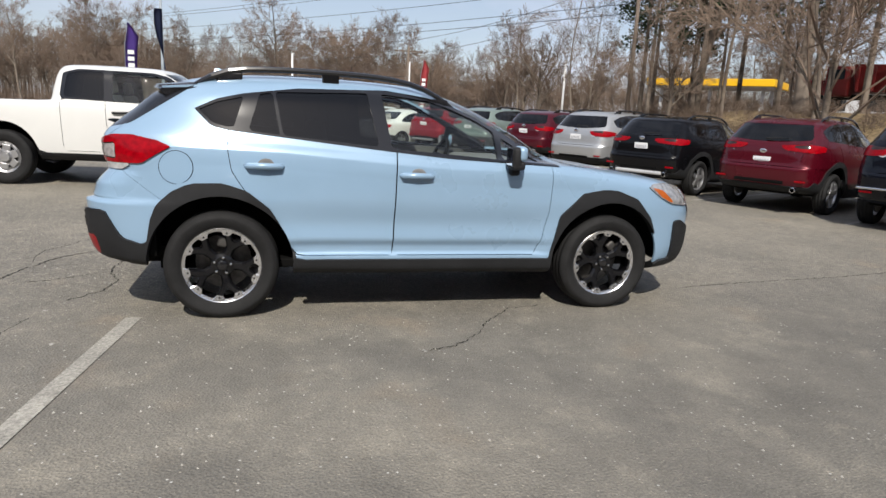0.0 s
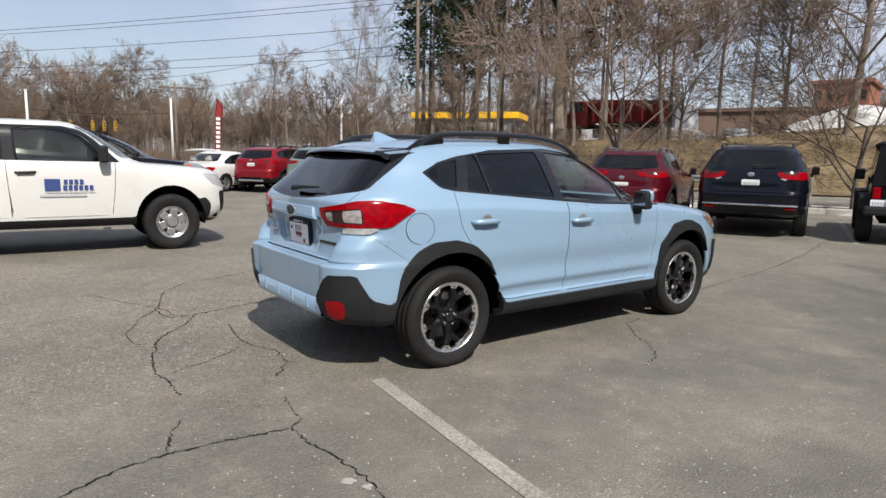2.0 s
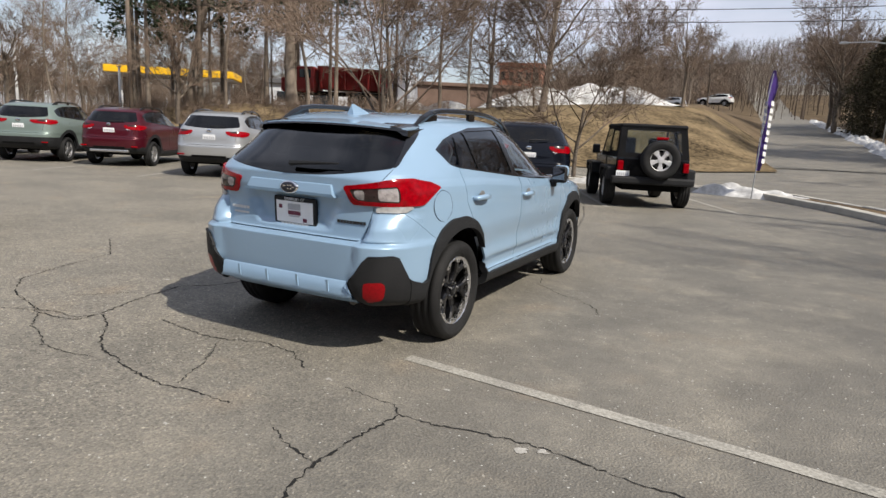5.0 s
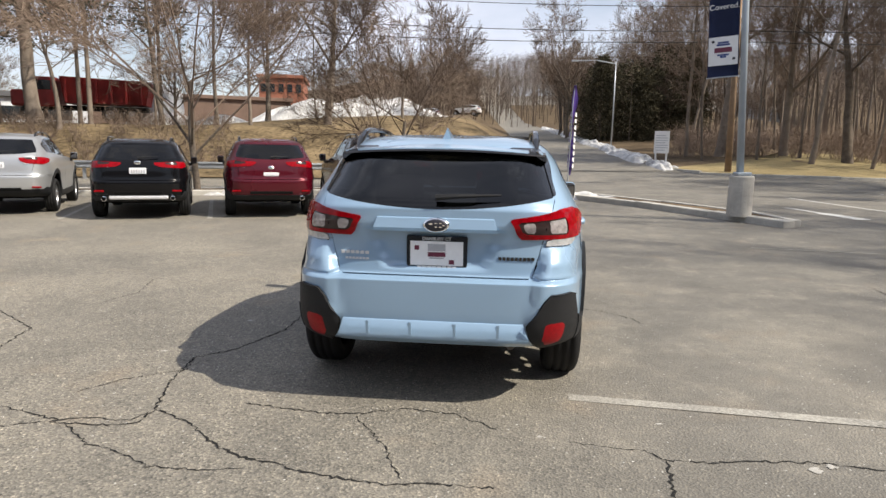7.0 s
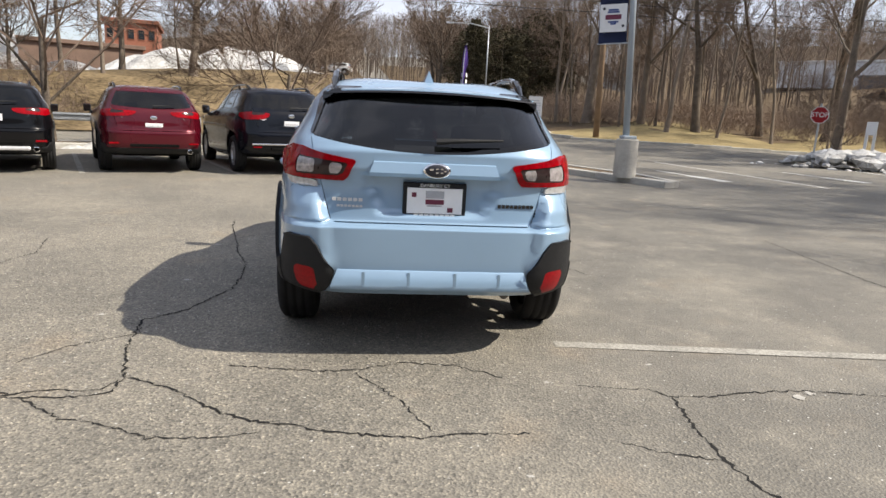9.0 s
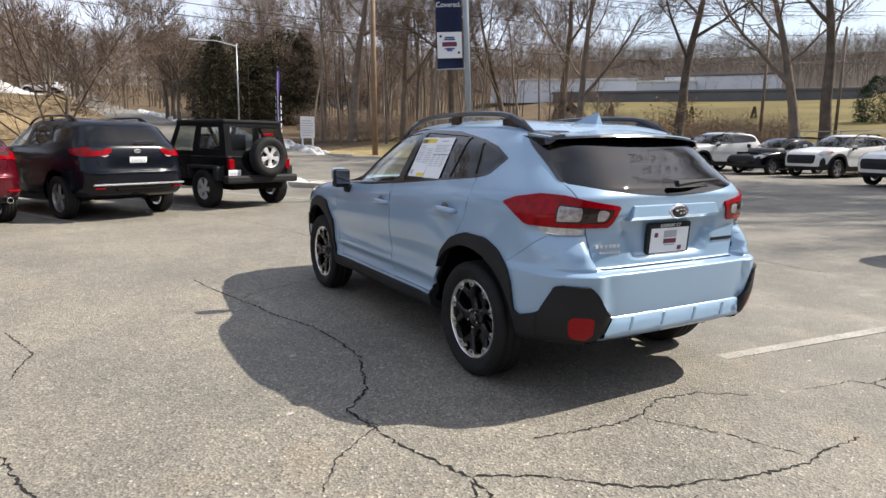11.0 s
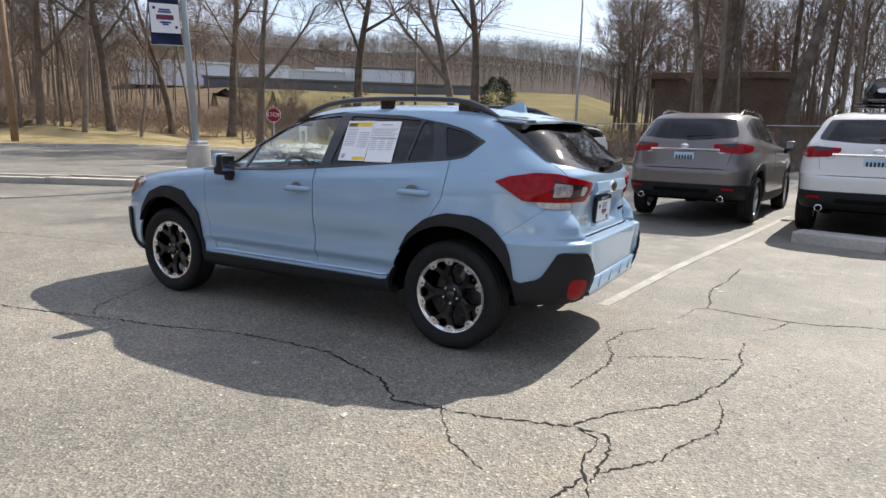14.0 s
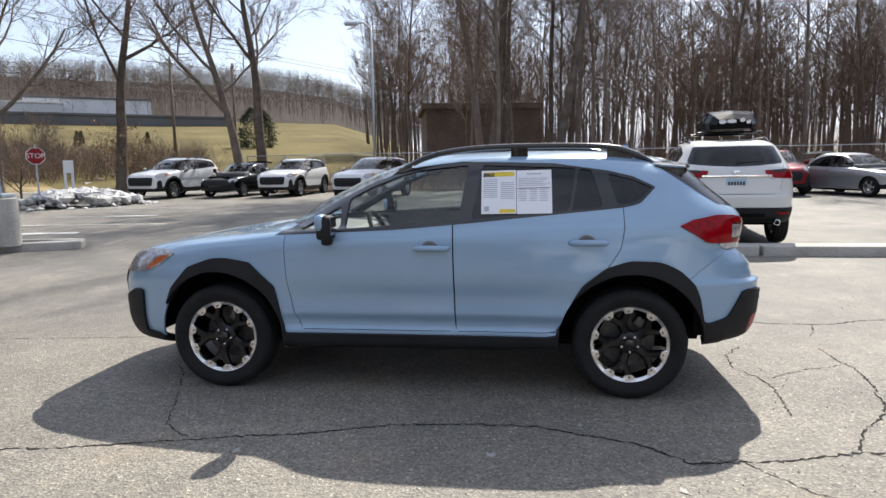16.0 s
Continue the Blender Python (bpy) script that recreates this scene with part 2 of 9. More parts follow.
def ground_z(x, y):
    """Height of the ground."""
    z = 0.012 * min(max(x - 0.5, 0.0), 24.0)
    n = -0.39 * x + 0.92 * y                       # away from the parked row
    left = road_edge(y) - 7.0                      # left edge of the side road
    bank = smooth01((n - 25.0) / 8.5) * smooth01((left - x) / 6.0) * smooth01((x + 42.0) / 14.0)
    z += 2.4 * bank + 0.05 * max(0.0, min(n - 36.0, 70.0)) * bank
    z += 1.2 * bank * smooth01((n - 30.0) / 12.0) * smooth01((x + 22.0) / 14.0)
    r = math.hypot(x, y + 3.0)
    az = math.degrees(math.atan2(x, y + 3.0))
    up = smooth01((x - left + 8.0) / 8.0) if y > 20 else 1.0
    front = smooth01((az + 12.0) / 12.0) * smooth01((40.0 - az) / 16.0)
    field = smooth01((az - 26.0) / 16.0) * smooth01((84.0 - az) / 14.0)
    z += front * up * 0.062 * max(0.0, min(r, 150.0) - 28.0)
    z += field * 0.10 * max(0.0, min(r, 150.0) - 42.0)
    z += smooth01((az - 70.0) / 20.0) * 0.03 * max(0.0, min(r, 150.0) - 40.0)
    hill = smooth01((az + 32.0) / 20.0) * smooth01((95.0 - az) / 30.0)
    z += hill * 0.15 * max(0.0, min(r, 520.0) - 150.0)
    return z


# ---- car bodies ----
def pchip(values):
    """Shape-keeping cubic through values at 0, 1, 2..., as a function."""
    v = [float(a) for a in values]
    d = [b - a for a, b in zip(v, v[1:])]
    g = [d[0]] + [0.0 if a * b <= 0 else 2 * a * b / (a + b) for a, b in zip(d, d[1:])] + [d[-1]]

    def f(t):
        i = min(int(t), len(d) - 1)
        q = t - i
        return (v[i] * (1 + 2 * q) * (1 - q) ** 2 + g[i] * q * (1 - q) ** 2 + v[i + 1] * q * q * (3 - 2 * q) - g[i + 1] * q * q * (1 - q))
    return f


def conv(*pts):
    """Distance outside a convex outline in two coordinates; below zero inside."""
    area = sum(a[0] * b[1] - b[0] * a[1] for a, b in zip(pts, pts[1:] + pts[:1]))
    if area < 0:
        pts = pts[::-1]
    edges = []
    for a, b in zip(pts, pts[1:] + pts[:1]):
        dx, dy = b[0] - a[0], b[1] - a[1]
        n = math.hypot(dx, dy)
        edges.append((dy / n, -dx / n, (dy * a[0] - dx * a[1]) / n))
    return lambda a, b: max(e[0] * a + e[1] * b - e[2] for e in edges)


class Shell:
    """A car's skin: outlines stacked from the sill to the roof, each with a front, a side and a rear."""

    def __init__(self, front, front_z, side, side_z, rear, rear_z, nf, nr, scale=(1, 1, 1), shape=None):
        self.f = [pchip(a) for a in (front, front_z, side, side_z, rear, rear_z, nf, nr)]
        self.top = len(front) - 1
        self.scale = scale
        self.shape = shape
        self.seen = {}

    def at(self, t, s):
        """x, y, z and the wrapped length u at level t and s (0 front centre to 1 rear centre), right half."""
        key = (t, s)
        got = self.seen.get(key)
        if got:
            return got
        F, zF, X, zS, R, zR, nf, nr = (g(t) for g in self.f)
        c, half = (F + R) / 2, (F - R) / 2
        q = s if s <= 0.5 else 1 - s
        n = nf if s <= 0.5 else nr
        p, r = (q / 0.2, 1.0) if q < 0.2 else (1.0, 1 - (q - 0.2) / 0.3)
        k = (p ** n + r ** n) ** (-1 / n)
        p, r = p * k, r * k
        x = X * p
        y = c + half * r if s <= 0.5 else c - half * r
        w = r * r
        z = zS + ((zF if s <= 0.5 else zR) - zS) * w
        u = y + (X - x) if s <= 0.5 else y - (X - x)
        if self.shape:
            x, y, z = self.shape(x, y, z)
        got = (x, y, z, u)
        self.seen[key] = got
        return got

    def normal(self, t, s):
        e = 0.002
        a, b = self.at(max(t - e * 4, 0), s), self.at(min(t + e * 4, self.top), s)
        c, d = self.at(t, max(s - e, 0)), self.at(t, min(s + e, 1))
        v1 = Vector((b[0] - a[0], b[1] - a[1], b[2] - a[2]))
        v2 = Vector((d[0] - c[0], d[1] - c[1], d[2] - c[2]))
        n = v2.cross(v1)
        if n.length < 1e-9:
            return Vector((0, 0, 1))
        n.normalize()
        x, y, z, _ = self.at(t, s)
        if self.shape or n.dot(Vector((x, (y + 0.4) * 0.3, z - 0.75))) < 0:
            n = -n
        if s in (0, 1):
            n.x = 0
        return n

    def grid(self, rows, cols):
        ts = [self.top * i / (rows * self.top) for i in range(rows * self.top + 1)]
        ss = [i / cols for i in range(cols + 1)]
        return [[(a, c), (b, c), (b, d), (a, d)] for a, b in zip(ts, ts[1:]) for c, d in zip(ss, ss[1:])]

    def cut(self, faces, f):
        """Splits faces along f = 0 into those inside (below 0) and the rest."""
        inside, outside = [], []
        for face in faces:
            vals = [f(*self.at(*p)) for p in face]
            if max(vals) <= 0:
                inside.append(face)
                continue
            if min(vals) >= 0:
                outside.append(face)
                continue
            a, b = [], []
            for (p, vp), (q, vq) in zip(zip(face, vals), zip(face[1:] + face[:1], vals[1:] + vals[:1])):
                (a if vp <= 0 else b).append(p)
                if (vp <= 0) != (vq <= 0):
                    k = vp / (vp - vq)
                    m = (round(p[0] + (q[0] - p[0]) * k, 5), round(p[1] + (q[1] - p[1]) * k, 5))
                    a.append(m), b.append(m)
            if len(a) > 2:
                inside.append(a)
            if len(b) > 2:
                outside.append(b)
        return inside, outside

    def mesh(self, name, faces, material, offset=0.0, rim=0.0, sides=(1, -1)):
        """A mesh of these faces on the right (1), the left (-1) or both, moved outwards, with a rim turned in at its border."""
        verts, polys, index = [], [], {}
        count = {}
        for face in faces:
            for a, b in zip(face, face[1:] + face[:1]):
                count[(a, b)] = count.get((a, b), 0) + 1
        for side in sides:
            def vid(p, depth=-1):
                x, y, z, _ = self.at(*p)
                flat = x < 1e-6
                key = (p, depth, 0 if flat else side)
                if key not in index:
                    n = self.normal(*p)
                    o = offset - max(depth, 0) * rim
                    index[key] = len(verts)
                    verts.append(((x + n.x * o) * side * self.scale[0], (y + n.y * o) * self.scale[1], (z + n.z * o) * self.scale[2]))
                return index[key]
            for face in faces:
                f = [vid(p) for p in face]
                keep = [a for i, a in enumerate(f) if a != f[i - 1]]
                if len(keep) > 2 and len(set(keep)) == len(keep):
                    polys.append(keep if side > 0 else keep[::-1])
            if rim:
                for (a, b) in count:
                    if (b, a) not in count and self.at(*a)[0] + self.at(*b)[0] > 1e-5:
                        q = [vid(a, 0), vid(a, 1), vid(b, 1), vid(b, 0)]
                        if len(set(q)) == 4:
                            polys.append(q if side > 0 else q[::-1])
        return mesh_from(name, verts, polys, material, smooth=True)


def wheel_parts(parent, m, radius, width, rim_r, style, label=""):
    """A wheel whose outer face looks along +x of m: tyre, rim, hub."""
    bm = bmesh.new()
    h = width / 2
    lathe(bm, [(-h * 0.8, 0.05), (-h * 0.8, rim_r * 0.72), (-h * 0.55, rim_r * 0.72), (-h * 0.55, 0.05)], "x", 32)
    disc = part("wheel", bm, M_STEEL, parent, label)
    disc.matrix_basis = m
    bm = bmesh.new()
    prof = [(-h * 0.72, rim_r), (-h * 0.95, rim_r + (radius - rim_r) * 0.35), (-h, rim_r + (radius - rim_r) * 0.62), (-h * 0.9, radius - 0.022), (-h * 0.78, radius - 0.008)]
    for g in (-0.45, 0.0, 0.45):
        prof += [(h * g - 0.012, radius), (h * g - 0.005, radius - 0.009), (h * g + 0.005, radius - 0.009), (h * g + 0.012, radius)]
    prof += [(h * 0.78, radius - 0.008), (h * 0.9, radius - 0.022), (h * 0.985, rim_r + (radius - rim_r) * 0.66), (h, rim_r + (radius - rim_r) * 0.62),
             (h * 0.985, rim_r + (radius - rim_r) * 0.5), (h * 0.93, rim_r + (radius - rim_r) * 0.25), (h * 0.80, rim_r + 0.006), (h * 0.72, rim_r - 0.004)]
    lathe(bm, prof, "x", 64)
    part("tyre", bm, M_TYRE, disc, smooth=True)
    f = h * 0.66
    if style == "hero":
        bm = bmesh.new()
        lathe(bm, [(f * 0.5, rim_r - 0.012), (f + 0.008, rim_r - 0.008), (f + 0.012, rim_r - 0.003), (f + 0.006, rim_r + 0.004), (f - 0.02, rim_r + 0.004)], "x", 64)
        # face ring with ten pads that reach inwards, in five pairs
        pads = [2 * math.pi * k / 5 + e * radians(16.5) for k in range(5) for e in (-1, 1)]
        outer, inner, back = [], [], []
        steps = 240
        for i in range(steps):
            a = 2 * math.pi * i / steps
            near = min(abs(math.remainder(a - b, 2 * math.pi)) for b in pads)
            r = rim_r - 0.022 - 0.024 * smooth01((radians(10.0) - near) / radians(5.5))
            c, q = math.cos(a), math.sin(a)
            outer.append(bm.verts.new((f + 0.009, (rim_r - 0.005) * c, (rim_r - 0.005) * q)))
            inner.append(bm.verts.new((f + 0.003, r * c, r * q)))
            back.append(bm.verts.new((f - 0.022, (r + 0.004) * c, (r + 0.004) * q)))
        for i in range(steps):
            j = (i + 1) % steps
            bm.faces.new((outer[i], inner[i], inner[j], outer[j]))
            bm.faces.new((inner[i], back[i], back[j], inner[j]))
        part("rim", bm, M_ALLOY, disc, "machined silver rim edge")
        for a in pads:
            bm = bmesh.new()
            lathe(bm, [(f - 0.004, 0.0068), (f + 0.008, 0.0064), (f + 0.0085, 0.001)], "x", 8, Matrix.Translation((0, (rim_r - 0.032) * math.cos(a), (rim_r - 0.032) * math.sin(a))))
            part("rim_stud", bm, M_RIMBLACK, disc)
        bm = bmesh.new()

        def arm(line, widths):
            """A spoke with a flat crown and sloping flanks along points of (out, angle, radius)."""
            pts = [Vector((h0, r * math.cos(a), r * math.sin(a))) for h0, a, r in line]
            rings = []
            for i, (p, w) in enumerate(zip(pts, widths)):
                d = pts[min(i + 1, len(pts) - 1)] - pts[max(i - 1, 0)]
                side = Vector((0, -d.z, d.y)).normalized()
                rings.append([bm.verts.new(p + side * (w * k) + Vector((h0, 0, 0))) for k, h0 in ((-1.0, -0.035), (-0.92, -0.008), (-0.55, 0.004), (0.55, 0.004), (0.92, -0.008), (1.0, -0.035))])
            for p, q in zip(rings, rings[1:]):
                for k in range(5):
                    bm.faces.new((p[k], p[k + 1], q[k + 1], q[k]))
        for k in range(5):
            a = 2 * math.pi * k / 5
            arm([(f - 0.030, a, 0.045), (f - 0.026, a, 0.09), (f - 0.018, a, 0.135), (f - 0.010, a, 0.165)], (0.034, 0.030, 0.034, 0.042))
            for e in (-1, 1):
                arm([(f - 0.016, a + e * 0.04, 0.125), (f - 0.010, a + e * 0.17, 0.165), (f - 0.003, a + e * radians(16.5), rim_r - 0.034)], (0.023, 0.023, 0.023))
        lathe(bm, [(-h * 0.5, rim_r - 0.016), (f * 0.9, rim_r - 0.010)], "x", 48)
        lathe(bm, [(f - 0.06, 0.075), (f - 0.026, 0.072), (f - 0.018, 0.05), (f - 0.018, 0.034)], "x", 32)
        part("spoke_wheel", bm, M_RIMBLACK, disc, "gloss black five-spoke face")
        bm = bmesh.new()
        box(bm, -h * 0.5, f - 0.05, -0.055, 0.055, 0.105, 0.175, 0.015, Matrix.Rotation(radians(-75), 4, "X"))
        part("brake_caliper", bm, M_STEEL, disc)
        bm = bmesh.new()
        lathe(bm, [(f - 0.02, 0.034), (f + 0.0, 0.033), (f + 0.004, 0.026), (f + 0.005, 0.001)], "x", 24)
        part("hub_cap", bm, M_GLOSSBLACK, disc, smooth=True)
        for i in range(5):
            a = 2 * math.pi * (i + 0.25) / 5
            bm = bmesh.new()
            lathe(bm, [(f - 0.02, 0.009), (f + 0.002, 0.008), (f + 0.004, 0.001)], "x", 8, Matrix.Translation((0, 0.052 * math.cos(a), 0.052 * math.sin(a))))
            part("lug_nut", bm, M_CHROME, disc)
    else:
        matl = {"alloy": M_ALLOY2, "wide": M_ALLOY3, "dark": M_RIMBLACK, "steel": M_ALLOY2}[style]
        bm = bmesh.new()
        lathe(bm, [(-h * 0.5, rim_r - 0.02), (f * 0.6, rim_r - 0.02), (f, rim_r - 0.012), (f + 0.005, rim_r), (f - 0.02, rim_r + 0.003)], "x", 40)
        count = 10 if style == "dark" else 5
        if style == "steel":
            lathe(bm, [(f - 0.03, rim_r - 0.02), (f - 0.045, rim_r * 0.78), (f - 0.02, rim_r * 0.74)], "x", 40)
            lathe(bm, [(f - 0.02, rim_r * 0.50), (f - 0.01, rim_r * 0.42), (f - 0.03, 0.07), (f + 0.02, 0.065), (f + 0.025, 0.001)], "x", 40)
            count = 6
        for i in range(count):
            a = 2 * math.pi * (i + 0.5) / count
            w = {"alloy": 0.034, "wide": 0.036, "dark": 0.014, "steel": 0.055}[style]
            r0, r1 = (rim_r * 0.42, rim_r * 0.78) if style == "steel" else (0.05, rim_r - 0.012)
            box(bm, f - 0.035, f - 0.006, -w, w, r0, r1, 0.006, Matrix.Rotation(a, 4, "X"))
            if style == "wide":
                box(bm, f - 0.035, f - 0.004, -w * 1.5, w * 1.5, rim_r * 0.62, r1, 0.012, Matrix.Rotation(a, 4, "X"))
        if style != "steel":
            lathe(bm, [(f - 0.03, 0.075), (f + 0.0, 0.07), (f + 0.006, 0.03), (f + 0.006, 0.001)], "x", 24)
        part("rim", bm, matl, disc)
    return disc


def number_plate(parent, x, y, z, w, h, tilt, colour, bars=True):
    """A plate facing -y, with bars for its writing."""
    ob = part("number_plate", boxmesh(-w / 2, w / 2, -0.008, 0.0, -h / 2, h / 2, 0.003), colour, parent)
    ob.matrix_basis = pose(x, y, z, tilt, 0, 0)
    if bars:
        bm = bmesh.new()
        for i in range(6):
            bx = -w * 0.36 + i * w * 0.145
            box(bm, bx - w * 0.045, bx + w * 0.045, -0.0105, -0.0085, -h * 0.2, h * 0.2)
        part("plate_writing", bm, M_INK if colour is M_PLATEBLUE else M_INKGREY, ob)
    return ob


# outlines of the compact crossover, level by level from the sill to the roof
CROSS = dict(
    front=[2.02, 2.16, 2.21, 2.22, 2.19, 2.13, 2.00, 1.62, 1.12, 0.72, 0.37, 0.14, -0.02, -0.25, -0.62],
    front_z=[0.24, 0.31, 0.48, 0.66, 0.78, 0.87, 0.93, 0.995, 1.05, 1.26, 1.425, 1.50, 1.535, 1.555, 1.566],
    side=[0.78, 0.864, 0.881, 0.884, 0.902, 0.895, 0.878, 0.862, 0.845, 0.775, 0.705, 0.645, 0.57, 0.40, 0.02],
    side_z=[0.24, 0.31, 0.48, 0.66, 0.80, 0.93, 1.02, 1.075, 1.115, 1.265, 1.41, 1.485, 1.525, 1.555, 1.568],
    rear=[-1.98, -2.12, -2.20, -2.215, -2.16, -2.125, -2.10, -2.06, -2.00, -1.86, -1.74, -1.67, -1.62, -1.45, -0.62],
    rear_z=[0.34, 0.42, 0.56, 0.74, 0.775, 0.95, 1.06, 1.13, 1.175, 1.30, 1.41, 1.455, 1.485, 1.525, 1.566],
    nf=[4.6, 5, 5.2, 5.2, 5, 4.8, 4.6, 4.2, 3.6, 3.4, 3.4, 3.4, 3.4, 3.2, 3.0],
    nr=[6.0, 6.5, 6.8, 6.8, 6.4, 6.2, 6.0, 5.6, 5.2, 4.6, 4.4, 4.2, 4.2, 4.0, 3.0])

AXLE = 1.3325

# the light blue crossover's own outlines, in the same order
HERO_LEVELS = dict(
    front=[2.02, 2.16, 2.21, 2.22, 2.19, 2.13, 2.00, 1.62, 1.12, 0.72, 0.37, 0.14, -0.02, -0.25, -0.62],
    front_z=[0.27, 0.33, 0.48, 0.66, 0.78, 0.87, 0.93, 0.995, 1.05, 1.26, 1.425, 1.50, 1.535, 1.555, 1.566],
    side=[0.78, 0.864, 0.881, 0.884, 0.896, 0.892, 0.878, 0.862, 0.845, 0.775, 0.705, 0.645, 0.57, 0.40, 0.02],
    side_z=[0.295, 0.335, 0.48, 0.66, 0.80, 0.93, 1.02, 1.075, 1.115, 1.265, 1.41, 1.485, 1.525, 1.555, 1.568],
    rear=[-2.06, -2.12, -2.145, -2.15, -2.055, -2.04, -2.07, -2.07, -2.045, -1.905, -1.78, -1.69, -1.62, -1.45, -0.62],
    rear_z=[0.36, 0.42, 0.56, 0.735, 0.762, 0.93, 1.05, 1.12, 1.17, 1.30, 1.41, 1.455, 1.485, 1.525, 1.566],
    nf=[4.6, 5, 5.2, 5.2, 5, 4.8, 4.6, 4.2, 3.6, 3.4, 3.4, 3.4, 3.4, 3.2, 3.0],
    nr=[6.6, 6.8, 6.8, 6.8, 6.4, 6.2, 6.0, 5.6, 5.2, 4.6, 4.4, 4.2, 4.2, 4.0, 3.0])


def piecewise(v, pts):
    """Straight-line interpolation through (place, value) pairs in rising order."""
    if v <= pts[0][0]:
        return pts[0][1]
    for (a, p), (b, q) in zip(pts, pts[1:]):
        if v <= b:
            return p + (q - p) * (v - a) / (b - a)
    return pts[-1][1]


WING_EDGE = ((0.40, 0.545), (0.50, 0.515), (0.752, 0.556), (0.94, 0.606))
WING_RISE = ((0.36, 0.0), (0.50, 0.018), (0.68, 0.024), (0.74, 0.026), (0.765, 0.085), (0.84, 0.075), (0.90, 0.035), (0.935, 0.0))
SHOULDER = ((-1.75, 1.09), (-0.93, 1.075), (-0.24, 1.022), (0.12, 1.005), (0.8, 0.995), (1.6, 0.95))


def hero_shape(x, y, z):
    """The sculpting of the skin: shoulder crease, hollow doors, flared arches, bumper wings, plate recess."""
    if y > -1.9 and x > 0.5 and z < 1.2:
        along = smooth01((y + 1.8) / 0.25) * smooth01((1.75 - y) / 0.5)
        d = z - piecewise(y, SHOULDER)
        x += 0.008 * along * max(0.0, 1 - abs(d) / (0.05 if d > 0 else 0.10))
        doors = smooth01((y + 1.15) / 0.3) * smooth01((1.0 - y) / 0.3)
        x -= 0.012 * doors * math.exp(-((z - 0.62) / 0.07) ** 2)
        x -= 0.026 * doors * smooth01((0.535 - z) / 0.06) * smooth01((z - 0.412) / 0.03)
        for hub in (AXLE, -AXLE):
            r = math.hypot(y - hub, z - 0.35)
            x += 0.012 * math.exp(-((r - 0.46) / 0.12) ** 2)
    if y < -1.6 and z < 0.94 and x > 0.4:
        k = smooth01((x - piecewise(z, WING_EDGE)) / 0.035) * smooth01((-1.70 - y) / 0.25)
        y -= k * piecewise(z, WING_RISE)
    if y < -1.9 and 0.7 < z < 1.05:
        wide = 0.285 + (z - 0.80) * 0.55
        y += 0.03 * smooth01((wide - x) / 0.035) * smooth01((z - 0.785) / 0.03) * smooth01((1.025 - z) / 0.02)
    return x, y, z


